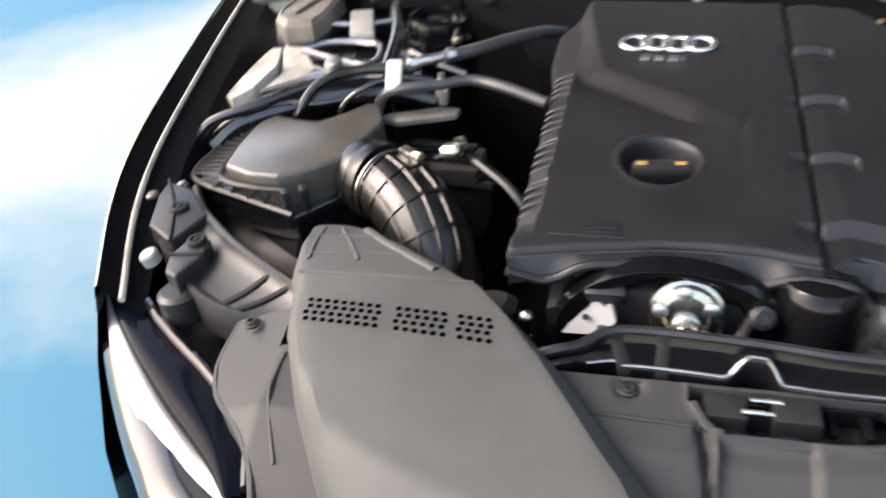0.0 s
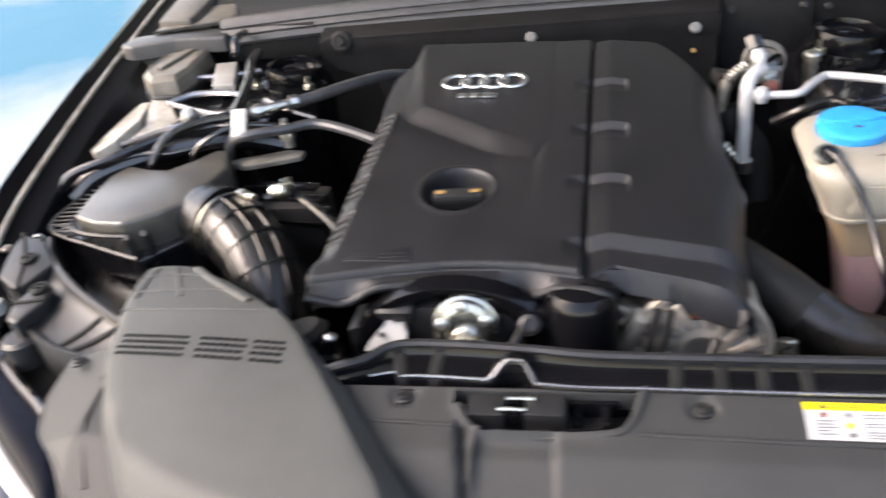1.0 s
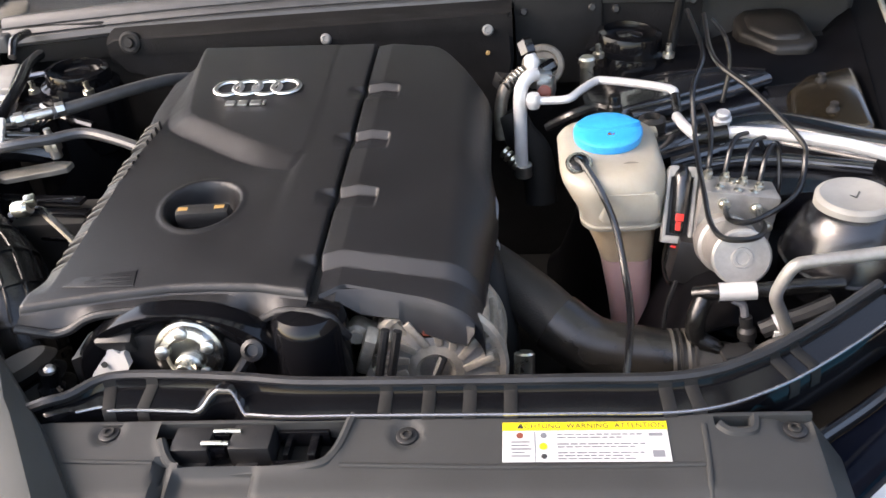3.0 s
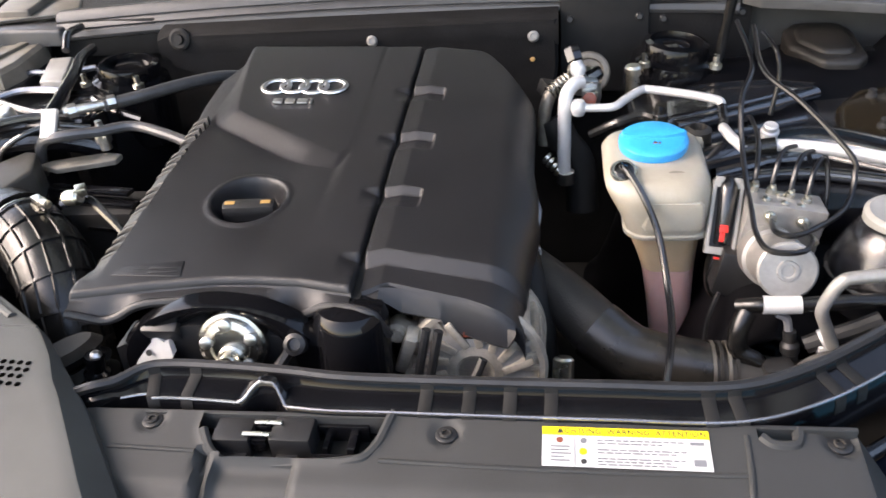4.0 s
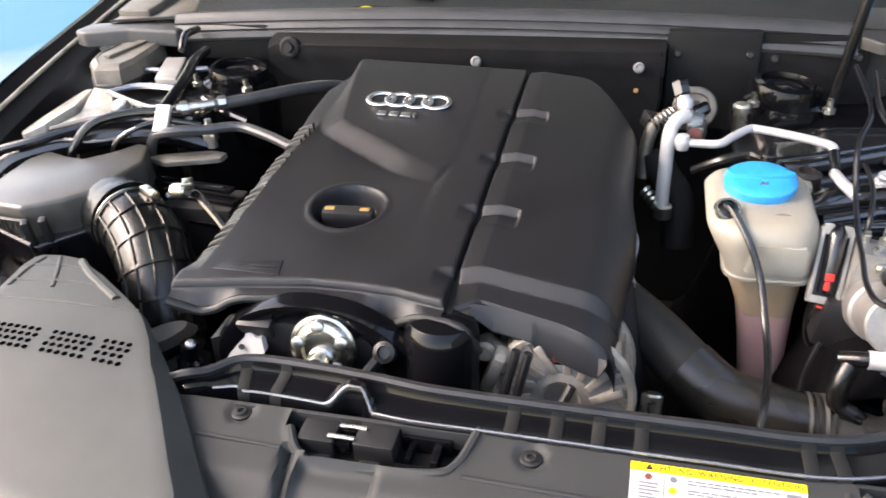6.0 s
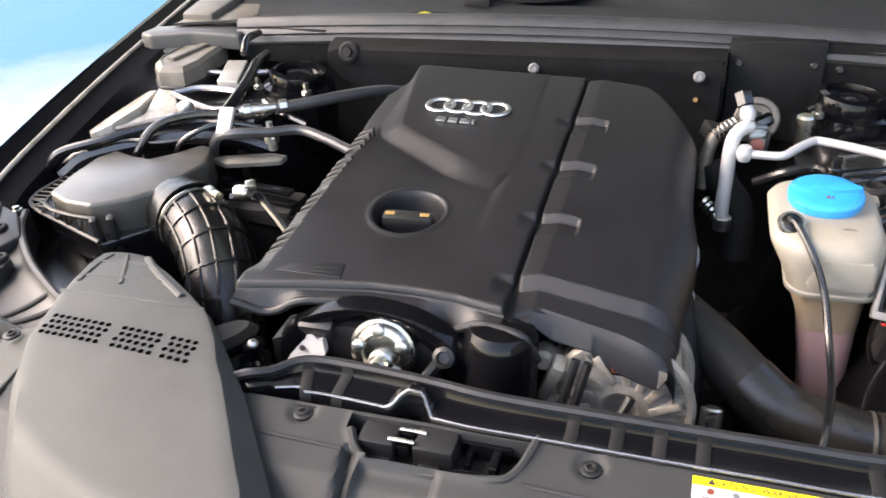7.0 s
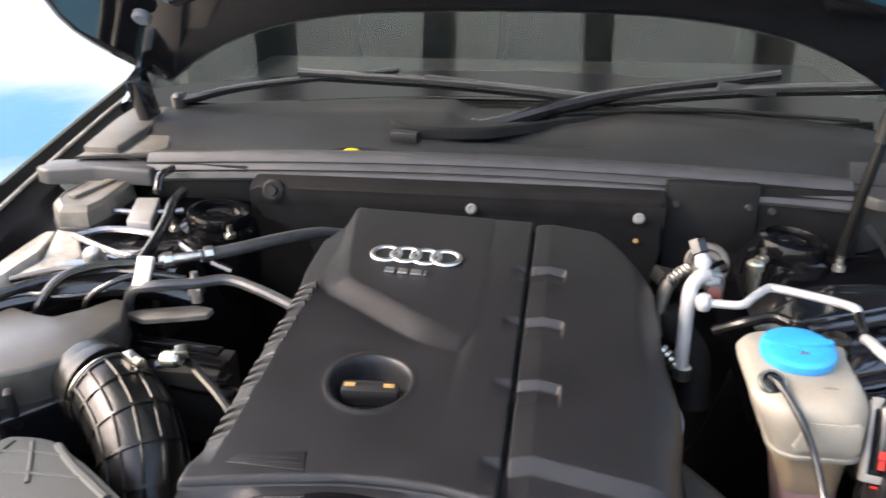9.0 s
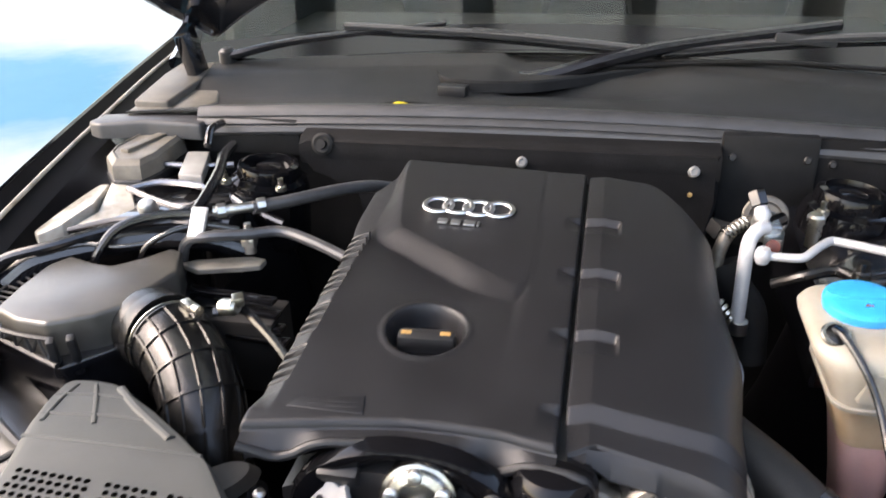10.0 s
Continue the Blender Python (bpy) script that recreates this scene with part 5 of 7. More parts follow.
# ---------------------------------------------------------------- brake hydraulics
abs_unit = thing("brake_control_unit", (0.54, -0.22, 0.70), "aluminium anti-lock brake unit with round motor", "brake unit")
part("block", (*box(0.544, -0.178, 0.780, 0.077, 0.040, 0.068, 0.002, (-4, 9, -2)), "motor"), abs_unit)
can_axis = aim((0.529, -0.284, 0.801), (0.527, -0.364, 0.836))
part("motor", (*lathe([(0.030, -0.085), (0.030, -0.058), (0.0265, -0.056), (0.0265, -0.006), (0.0275, -0.004), (0.0275, 0.0), (0.0255, 0.002), (0.010, 0.002), (0.0095, 0.0035), (0.0065, 0.0035), (0.006, 0.002), (0.0005, 0.002)], can_axis, 40), "motor"), abs_unit, "round dull motor can")
part("controller", (*box(0.520, -0.19, 0.735, 0.075, 0.05, 0.05, 0.004, (-8, 12, -4)), "black"), abs_unit)
UNIONS = [(0.519, -0.163, 0.8195), (0.536, -0.165, 0.816), (0.554, -0.169, 0.812), (0.569, -0.176, 0.809)]
for p in UNIONS:
    part("union", (*lathe([(0.0052, -0.004), (0.0052, 0.005), (0.0035, 0.006), (0.0032, 0.009)], pose(*p, 0, 12, 0), 8), "zinc"), abs_unit)
for x, y, z in ((0.528, -0.184, 0.819), (0.546, -0.186, 0.815), (0.545, -0.168, 0.815), (0.562, -0.186, 0.811)):
    part("stud", (*lathe([(0.0042, -0.003), (0.0042, 0.0015), (0.002, 0.0025), (0.0005, 0.0025)], pose(x, y, z, 0, 12, 0), 10), "zinc"), abs_unit)
for x, z in ((0.530, 0.807), (0.562, 0.800)):
    part("union", (*lathe([(0.0058, -0.006), (0.0058, 0.006), (0.004, 0.008), (0.0036, 0.012)], aim((x, -0.198, z), (x, -0.25, z + 0.012)), 10), "zinc"), abs_unit)
for x, z in ((0.506, 0.770), (0.500, 0.752), (0.575, 0.78)):
    part("screw", (*lathe([(0.0042, -0.006), (0.0042, 0.004), (0.001, 0.005)], aim((x, -0.203, z), (x, -0.25, z + 0.01)), 8), "zinc"), abs_unit)

lines = thing("brake_lines", (0.55, -0.15, 0.75), "bent black steel brake lines", "brake lines")
BRAKE = [[(0.539, 0.105, 0.905), (0.534, -0.024, 0.900), (0.513, -0.088, 0.886), (0.511, -0.123, 0.852), (0.509, -0.172, 0.832), (0.505, -0.223, 0.830), (0.503, -0.258, 0.826), (0.509, -0.281, 0.823), (0.526, -0.286, 0.822), (0.543, -0.279, 0.820), (0.553, -0.262, 0.818), (0.557, -0.232, 0.810), (0.562, -0.206, 0.802)],
         [(0.552, 0.071, 0.910), (0.542, -0.045, 0.901), (0.572, -0.100, 0.885), (0.610, -0.155, 0.853), (0.614, -0.166, 0.836), (0.608, -0.184, 0.820), (0.593, -0.207, 0.815), (0.563, -0.240, 0.820), (0.540, -0.254, 0.820), (0.526, -0.246, 0.818), (0.526, -0.225, 0.813), (0.530, -0.207, 0.808)],
         [(0.558, 0.050, 0.910), (0.567, 0.010, 0.900), (0.571, -0.001, 0.870), (0.565, -0.010, 0.830)],
         [(0.519, -0.163, 0.823), (0.523, -0.150, 0.840), (0.530, -0.110, 0.850), (0.536, -0.040, 0.842), (0.54, 0.0, 0.82)]]
for k, (x, y, z) in enumerate(UNIONS[1:]):
    BRAKE.append([(x, y, z + 0.004), (x + 0.003, y + 0.006, z + 0.017), (x + 0.009, y + 0.018, z + 0.030), (x + 0.020, y + 0.034, z + 0.033)] + ([(x + 0.045, y + 0.06, z + 0.02), (x + 0.06, y + 0.08, z - 0.01)] if k < 2 else [(x + 0.026, y + 0.032, z + 0.02), (x + 0.026, y + 0.018, z - 0.01), (x + 0.022, y + 0.01, z - 0.04)]))
for k, pts in enumerate(BRAKE):
    part("line", (*tube(pts, 0.0028 if k < 2 else 0.0025, 8, 6), "brake_line"), lines)

plug = thing("brake_unit_plug", (0.494, -0.165, 0.74), "black connector plug with grey latch and red tab", "connector")
upward = (Vector((0.502, -0.144, 0.820)) - Vector((0.492, -0.183, 0.755))).normalized()
facing = Vector((0, -0.83, 0.55))
facing = (facing - upward * facing.dot(upward)).normalized()
seat = Matrix.Translation((0.4905, -0.1735, 0.7935)) @ Matrix((upward.cross(facing), upward, facing)).transposed().to_4x4()
part("body", (*moved(box(0, 0, -0.014, 0.025, 0.080, 0.026, 0.004), seat), "black"), plug)
part("latch", (*moved(joined(box(-0.0135, -0.002, 0, 0.004, 0.076, 0.014, 0.0015), box(0.0135, -0.002, 0, 0.004, 0.076, 0.014, 0.0015), box(0, -0.038, 0, 0.031, 0.008, 0.014, 0.002), box(-0.009, 0.034, 0.002, 0.010, 0.012, 0.010, 0.003), box(0.009, 0.034, 0.002, 0.010, 0.012, 0.010, 0.003)), seat), "pale_grey"), plug, "grey latch frame")
part("lever", (*tube([seat @ Vector(p) for p in ((0, 0.036, -0.004), (0, 0.028, 0.004), (0, 0.010, 0.006), (0, -0.012, 0.003), (0, -0.030, -0.002))], [0.0085, 0.0095, 0.0085, 0.0075, 0.007], 12, 5), "wire"), plug)
part("tab", (*moved(joined(box(0.0005, -0.014, 0.0095, 0.0085, 0.008, 0.004, 0.001), box(0, -0.023, 0.007, 0.0050, 0.010, 0.004, 0.001), box(-0.001, -0.0455, 0.0, 0.007, 0.003, 0.005, 0.001)), seat), "red"), plug, "red locking tab")

fluid = thing("brake_fluid_reservoir", (0.64, -0.24, 0.70), "black brake fluid reservoir with pale grey cap", "reservoir")
part("bottle", (*lathe([(0.040, -0.075), (0.058, -0.06), (0.0605, -0.035), (0.0615, -0.033), (0.0615, -0.029), (0.059, -0.027), (0.056, -0.012), (0.046, 0.010), (0.036, 0.024), (0.033, 0.026)], pose(0.640, -0.240, 0.800), 40), "wire"), fluid)
part("cap", (*lathe([(0.034, -0.006), (0.0355, -0.004), (0.0355, 0.006), (0.034, 0.008), (0.031, 0.0095), (0.029, 0.0085), (0.0005, 0.009)], pose(0.640, -0.236, 0.826), 40), "pale_grey"), fluid, "pale grey screw cap")
part("cap_mark", (*joined(box(0.637, -0.240, 0.8352, 0.006, 0.0012, 0.0008, 0, (0, 0, -50)), box(0.642, -0.237, 0.8352, 0.012, 0.0012, 0.0008, 0, (0, 0, 60))), "ink"), fluid)

low_pipe = thing("coolant_pipe", (0.58, -0.33, 0.70), "bent grey aluminium pipe near the front corner", "pipe")
part("pipe", (*tube([(0.68, -0.325, 0.838), (0.63, -0.328, 0.832), (0.575, -0.331, 0.828), (0.560, -0.332, 0.824), (0.551, -0.333, 0.806), (0.549, -0.332, 0.79), (0.556, -0.331, 0.772), (0.565, -0.330, 0.75)], 0.0058, 12, 5), "motor"), low_pipe)

hoses = thing("heater_hoses", (0.5, -0.3, 0.62), "dark ribbed hoses and sensors below the brake unit", "hoses")
part("hose", (*tube([(0.490, -0.17, 0.745), (0.486, -0.178, 0.722), (0.492, -0.185, 0.702), (0.515, -0.20, 0.696), (0.54, -0.23, 0.70)], 0.0105, 12, 6), "rubber"), hoses)
part("hose", (*tube([(0.488, -0.290, 0.764), (0.508, -0.299, 0.7725), (0.543, -0.301, 0.7745), (0.58, -0.300, 0.777), (0.62, -0.295, 0.775)], 0.0076, 12, 6), "rubber"), hoses)
part("tag", (*tube([(0.508, -0.299, 0.7725), (0.525, -0.3005, 0.7735), (0.541, -0.301, 0.7745)], 0.0088, 14, 3), "white"), hoses, "white paper tag round the hose")
part("hose", (*tube([(0.496, -0.295, 0.762), (0.488, -0.305, 0.745), (0.49, -0.31, 0.725), (0.507, -0.315, 0.715), (0.512, -0.318, 0.695), (0.50, -0.32, 0.67)], 0.0095, 12, 6), "rubber"), hoses)
part("sensor", (*joined(lathe([(0.007, 0), (0.007, 0.02), (0.009, 0.022), (0.009, 0.03), (0.006, 0.034), (0.006, 0.045)], aim((0.541, -0.308, 0.70), (0.534, -0.302, 0.75)), 12)), "black"), hoses, "black sensor plug")
part("wire", (*tube([(0.534, -0.302, 0.745), (0.531, -0.30, 0.757), (0.522, -0.298, 0.762)], 0.004, 8, 5), "grey_ink"), hoses)
part("hose", (*tube([(0.548, -0.312, 0.735), (0.565, -0.312, 0.744), (0.585, -0.312, 0.753), (0.61, -0.31, 0.765)], 0.0085, 10, 5), "black"), hoses)
part("clamp", (*joined(lathe([(0.010, 0), (0.010, 0.006)], aim((0.560, -0.313, 0.742), (0.58, -0.312, 0.752)), 14), box(0.562, -0.320, 0.735, 0.010, 0.006, 0.012, 0.001)), "pipe"), hoses, "bright clamp")
part("loop", (*tube([(0.53, -0.33, 0.70), (0.545, -0.335, 0.735), (0.575, -0.34, 0.75), (0.60, -0.34, 0.735)], 0.004, 8, 6), "dusty"), hoses)
part("wire", (*tube([(0.478, -0.25, 0.75), (0.468, -0.26, 0.72), (0.466, -0.27, 0.68)], 0.0022, 6, 5), "black"), hoses)
part("connector", (*box(0.524, -0.322, 0.706, 0.03, 0.02, 0.03, 0.004, (0, 0, 15)), "black"), hoses)
part("red_seal", (*box(0.541, -0.327, 0.703, 0.010, 0.006, 0.008, 0.001), "red"), hoses, "small red seal")

# right-hand suspension mount and round lid, painted ridges of the inner wing
mount_r = copy_thing(tower_l, Matrix.Translation((0.478, 0.185, 0.778)))
tagged(mount_r, "round glossy black suspension mount behind the tank")
lid_r = thing("plenum_lid", (0.66, 0.155, 0.82), "dark plastic lid with cut corners on the inner wing", "lid")
LID = [(0.634, 0.217), (0.638, 0.272), (0.657, 0.298), (0.718, 0.3), (0.732, 0.262), (0.729, 0.172), (0.715, 0.152), (0.668, 0.156)]
part("lid", (*prism(LID, 0.80, lambda x, y: 0.830 + 0.03 * (y - 0.19), 0.008), "lid"), lid_r)
part("raised_centre", (*prism([(0.682 + (x - 0.682) * 0.72, 0.227 + (y - 0.227) * 0.72) for x, y in LID], 0.822, lambda x, y: 0.836 + 0.03 * (y - 0.19), 0.006), "lid"), lid_r)
ridges = thing("wing_pressings", (0.6, 0.0, 0.75), "glossy black pressed ridges of the inner wing", "body panel")
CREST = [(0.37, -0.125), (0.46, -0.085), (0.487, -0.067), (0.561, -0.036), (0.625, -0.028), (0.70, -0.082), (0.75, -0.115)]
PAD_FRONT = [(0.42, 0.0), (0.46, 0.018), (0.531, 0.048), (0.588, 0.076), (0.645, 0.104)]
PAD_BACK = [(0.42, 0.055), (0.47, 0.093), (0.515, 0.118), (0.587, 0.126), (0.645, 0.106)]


def line_at(table, x):
    return float(np.interp(x, [p[0] for p in table], [p[1] for p in table]))


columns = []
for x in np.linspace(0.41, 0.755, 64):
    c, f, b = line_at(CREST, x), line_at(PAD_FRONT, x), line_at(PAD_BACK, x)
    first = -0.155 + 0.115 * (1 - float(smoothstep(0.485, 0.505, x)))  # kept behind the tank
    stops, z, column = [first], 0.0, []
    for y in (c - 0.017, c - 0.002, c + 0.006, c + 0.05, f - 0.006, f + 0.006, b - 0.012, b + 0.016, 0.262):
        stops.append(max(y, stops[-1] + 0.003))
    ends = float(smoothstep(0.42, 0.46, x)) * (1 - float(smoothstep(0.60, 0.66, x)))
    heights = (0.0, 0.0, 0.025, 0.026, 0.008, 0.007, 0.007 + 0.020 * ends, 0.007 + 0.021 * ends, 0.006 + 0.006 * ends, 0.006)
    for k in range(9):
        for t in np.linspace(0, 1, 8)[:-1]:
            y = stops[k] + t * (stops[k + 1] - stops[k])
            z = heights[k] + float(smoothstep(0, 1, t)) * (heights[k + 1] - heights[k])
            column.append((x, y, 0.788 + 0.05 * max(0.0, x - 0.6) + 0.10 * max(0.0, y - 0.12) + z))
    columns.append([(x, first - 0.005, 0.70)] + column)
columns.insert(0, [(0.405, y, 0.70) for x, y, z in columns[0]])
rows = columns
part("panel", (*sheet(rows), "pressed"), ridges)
rise = lambda x, y: 0.05 * max(0.0, x - 0.6) + 0.10 * max(0.0, y - 0.12)
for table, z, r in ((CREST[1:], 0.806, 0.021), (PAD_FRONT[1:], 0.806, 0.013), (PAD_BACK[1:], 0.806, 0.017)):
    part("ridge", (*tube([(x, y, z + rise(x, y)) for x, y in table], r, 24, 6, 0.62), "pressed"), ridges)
part("ridge", (*tube([(0.44, -0.125, 0.789), (0.53, -0.095, 0.793), (0.60, -0.090, 0.795), (0.70, -0.128, 0.799)], 0.008, 12, 6), "pressed"), ridges)
part("ridge", (*tube([(0.45, -0.03, 0.795), (0.50, 0.0, 0.797), (0.56, 0.02, 0.799), (0.62, 0.04, 0.80)], 0.006, 12, 6), "pressed"), ridges)
part("grimy_slope", (*prism([(0.645, -0.01), (0.665, -0.055), (0.72, -0.075), (0.745, 0.08), (0.69, 0.09), (0.66, 0.06)], 0.78, lambda x, y: 0.806 + 0.25 * (x - 0.645), 0.010), "grime"), ridges, "slope stained brown")
tagged(part("large_bolt", (*lathe([(0.0125, -0.045), (0.0125, -0.006), (0.0145, -0.004), (0.0145, 0.0), (0.0115, 0.002), (0.0115, 0.008), (0.0095, 0.010), (0.001, 0.0105)], pose(0.558, -0.046, 0.828, 10, 0, 0) @ Matrix.Diagonal((0.72, 0.72, 0.8, 1)), 18), "pipe")), "pale metal bolt head on the inner wing", "bolt")
tagged(part("plug_cap", (*lathe([(0.009, -0.03), (0.009, 0.0), (0.011, 0.001), (0.011, 0.009), (0.008, 0.012), (0.001, 0.012)], pose(0.414, 0.09, 0.846), 14), "zinc")), "small yellowed metal plug behind the tank", "plug")
for x, y, z in ((0.69, -0.02, 0.818), (0.70, 0.06, 0.819)):
    tagged(part("wing_bolt", (*lathe([(0.008, -0.03), (0.008, 0), (0.005, 0.004), (0.005, 0.009), (0.001, 0.010)], pose(x, y, z), 10), "dark")), "dark bolt on the painted inner wing", "bolt", "inner wing bolts")

# ---------------------------------------------------------------- front of the engine
pulley = thing("pump_pulley", (0.03, -0.41, 0.78), "zinc-plated pump disc with a hub bolt", "pump")
face = aim((0.033, -0.404, 0.806), (0.035, -0.47, 0.824)) @ Matrix.Diagonal((0.84, 0.84, 0.9, 1))
part("disc", (*lathe([(0.038, -0.03), (0.0385, 0.0), (0.037, 0.003), (0.033, 0.004), (0.030, 0.008), (0.022, 0.0095), (0.020, 0.006), (0.0005, 0.006)], face, 44), "steel_grey"), pulley)
part("hub", (*lathe([(0.015, 0.004), (0.015, 0.010), (0.012, 0.012), (0.0105, 0.012), (0.0105, 0.022), (0.009, 0.024), (0.0005, 0.024)], face @ Matrix.Translation((0.0, -0.012, 0.0)), 24), "zinc"), pulley, "hub bolt")
for k in range(5):
    a = 2 * math.pi * k / 5 + 0.4
    part("boss", (*lathe([(0.007, 0.004), (0.007, 0.011), (0.005, 0.012), (0.001, 0.012)], face @ Matrix.Translation((0.026 * math.cos(a), 0.026 * math.sin(a), 0)), 12), "alu"), pulley)
shroud = thing("front_shroud", (0.02, -0.42, 0.74), "black plastic shroud arched over the pump disc", "shroud")
rows = []
for a in np.linspace(radians(-12), radians(192), 33):
    c, s = math.cos(a), math.sin(a)
    rows.append([(0.020 + rx * c, y, 0.776 + rz * s) for rx, rz, y in ((0.050, 0.050, -0.380), (0.056, 0.056, -0.392), (0.066, 0.061, -0.398), (0.084, 0.066, -0.402), (0.097, 0.070, -0.402), (0.102, 0.072, -0.395), (0.100, 0.071, -0.38))])
part("arch", (*sheet(rows), "guide"), shroud)
part("block", (*box(-0.034, -0.392, 0.812, 0.034, 0.018, 0.030, 0.003, (25, 0, 0)), "black"), shroud)
plate = [(0.020 + 0.060 * math.cos(a), 0.776 + 0.060 * math.sin(a)) for a in np.linspace(radians(-20), radians(200), 25)]
part("face", (*loft([[(x, y, z) for x, z in plate] for y in (-0.372, -0.378)]), "guide"), shroud)
part("bolt_ear", (*lathe([(0.010, -0.02), (0.010, 0.0), (0.006, 0.002), (0.005, -0.002), (0.001, -0.002)], aim((0.092, -0.410, 0.812), (0.094, -0.47, 0.853)), 16), "black"), shroud)
clip = thing("white_clip", (-0.055, -0.41, 0.76), "white plastic clip by the pump", "clip")
part("plate", (*loft([[(x + 0.012, y + d, z + 0.012) for x, y, z in ((-0.083, -0.392, 0.762), (-0.048, -0.398, 0.768), (-0.036, -0.398, 0.784), (-0.040, -0.392, 0.796), (-0.046, -0.390, 0.793), (-0.052, -0.389, 0.799), (-0.066, -0.387, 0.790))] for d in (-0.012, -0.004)]), "white"), clip)
part("rivet", (*lathe([(0.003, 0), (0.003, 0.001), (0.001, 0.001)], aim((-0.050, -0.4045, 0.795), (-0.050, -0.46, 0.812)), 10), "ink"), clip)
actuator = thing("actuator_rod", (-0.01, -0.425, 0.77), "black actuator rod with bright joints", "actuator")
part("rod", (*tube([(-0.040, -0.412, 0.783), (-0.02, -0.418, 0.783), (0.0, -0.42, 0.785)], 0.006, 10, 4), "black"), actuator)
part("joint", (*joined(box(-0.004, -0.421, 0.786, 0.016, 0.012, 0.018, 0.003), box(-0.036, -0.413, 0.783, 0.008, 0.012, 0.014, 0.002)), "gloss"), actuator)
part("cable", (*tube([(0.055, -0.415, 0.785), (0.065, -0.42, 0.782), (0.075, -0.415, 0.79), (0.085, -0.40, 0.80)], 0.005, 8, 4), "black"), actuator)

oil_filter = thing("oil_filter", (0.138, -0.40, 0.70), "glossy black oil filter canister with white print", "oil filter")
can = aim((0.136, -0.392, 0.745), (0.138, -0.378, 0.83))
part("can", (*lathe([(0.034, -0.05), (0.034, 0.072), (0.033, 0.080), (0.029, 0.086), (0.015, 0.090), (0.0005, 0.090)], can, 36), "guide"), oil_filter)
for k, (a0, a1, h, wd) in enumerate(((212, 232, 0.020, 0.003), (236, 262, 0.018, 0.0022), (266, 292, 0.0165, 0.0022), (240, 258, 0.011, 0.0016), (262, 288, 0.010, 0.0016))):
    rows = [[can @ Vector((0.0343 * math.cos(radians(a)), 0.0343 * math.sin(radians(a)), h + d)) for d in (-wd, wd)] for a in np.linspace(a0, a1, 7)]
    part("print_bar", (*sheet(rows), "white"), oil_filter, "white printed bar")
for k in range(14):
    a = radians(300 + k * 3.2)
    part("knurl", (*tube([can @ Vector((0.0345 * math.cos(a), 0.0345 * math.sin(a), 0.016)), can @ Vector((0.0345 * math.cos(a), 0.0345 * math.sin(a), 0.03)), can @ Vector((0.0345 * math.cos(a), 0.0345 * math.sin(a), 0.045))], 0.0011, 5, 1), "panel"), oil_filter)

alternator = thing("alternator", (0.245, -0.36, 0.66), "cast aluminium alternator with slotted end", "alternator")
ax = aim((0.243, -0.366, 0.752), (0.248, -0.47, 0.772))
part("body", (*lathe([(0.060, -0.10), (0.062, -0.01), (0.059, 0.002), (0.05, 0.006), (0.03, 0.012), (0.012, 0.012), (0.0005, 0.012)], ax, 40), "motor"), alternator)
for k in range(26):
    a = 2 * math.pi * k / 26
    m = ax @ pose(0, 0, 0, 0, 0, math.degrees(a))
    part("vane", (*moved(joined(box(0.050, 0, 0.004, 0.022, 0.0055, 0.008, 0.002), box(0.0625, 0, -0.032, 0.006, 0.0095, 0.072, 0.002)), m), "cast"), alternator)
for k in range(14):
    m = ax @ pose(0, 0, 0, 0, 0, 360 * k / 14 + 8)
    part("spoke", (*moved(box(0.040, 0, 0.010, 0.030, 0.0075, 0.008, 0.002, (0, 0, 14)), m), "cast"), alternator)
part("hub_ring", (*lathe([(0.022, 0.004), (0.026, 0.006), (0.026, 0.012), (0.018, 0.014), (0.015, 0.012), (0.0005, 0.012)], ax, 28), "cast"), alternator)
part("end_ring", (*lathe([(0.058, 0.0), (0.0665, 0.0), (0.067, 0.004), (0.064, 0.009), (0.059, 0.009), (0.058, 0.004)], ax, 40), "cast"), alternator)
part("rear_ring", (*lathe([(0.060, -0.074), (0.0675, -0.072), (0.0675, -0.062), (0.060, -0.060)], ax, 40), "cast"), alternator)
# Block laid on the body; its black stands for the slot's shade.
part("window", (*moved(box(-0.006, 0.040, 0.010, 0.020, 0.012, 0.004, 0.001), ax), "hole"), alternator, "black block coloured as a cooling slot's shade")
part("terminal", (*moved(box(-0.004, 0.040, 0.0125, 0.009, 0.006, 0.003, 0.001), ax), "rust"), alternator, "small red-brown terminal")
part("ear", (*moved(joined(box(-0.058, 0.030, -0.010, 0.034, 0.020, 0.018, 0.005, (0, 0, -25)), lathe([(0.010, -0.014), (0.010, 0.006), (0.006, 0.007), (0.006, 0.012), (0.001, 0.012)], pose(-0.070, 0.036, -0.004), 14)), ax), "cast"), alternator, "cast mounting ear")
for pts in ([(0.188, -0.40, 0.73), (0.196, -0.395, 0.77), (0.205, -0.385, 0.81)], [(0.198, -0.402, 0.73), (0.207, -0.397, 0.77), (0.216, -0.387, 0.81)], [(0.235, -0.41, 0.74), (0.243, -0.412, 0.765), (0.255, -0.40, 0.79)]):
    part("cable", (*tube(pts, 0.0042, 8, 4), "black"), alternator)
part("bracket", (*joined(box(0.182, -0.372, 0.775, 0.012, 0.02, 0.05, 0.004, (10, 20, 0)), box(0.196, -0.368, 0.785, 0.024, 0.02, 0.014, 0.004, (10, -15, 0))), "cast"), alternator)

charge = thing("charge_pipe", (0.36, -0.25, 0.62), "thick dusty black charge air pipe and hose", "hose")
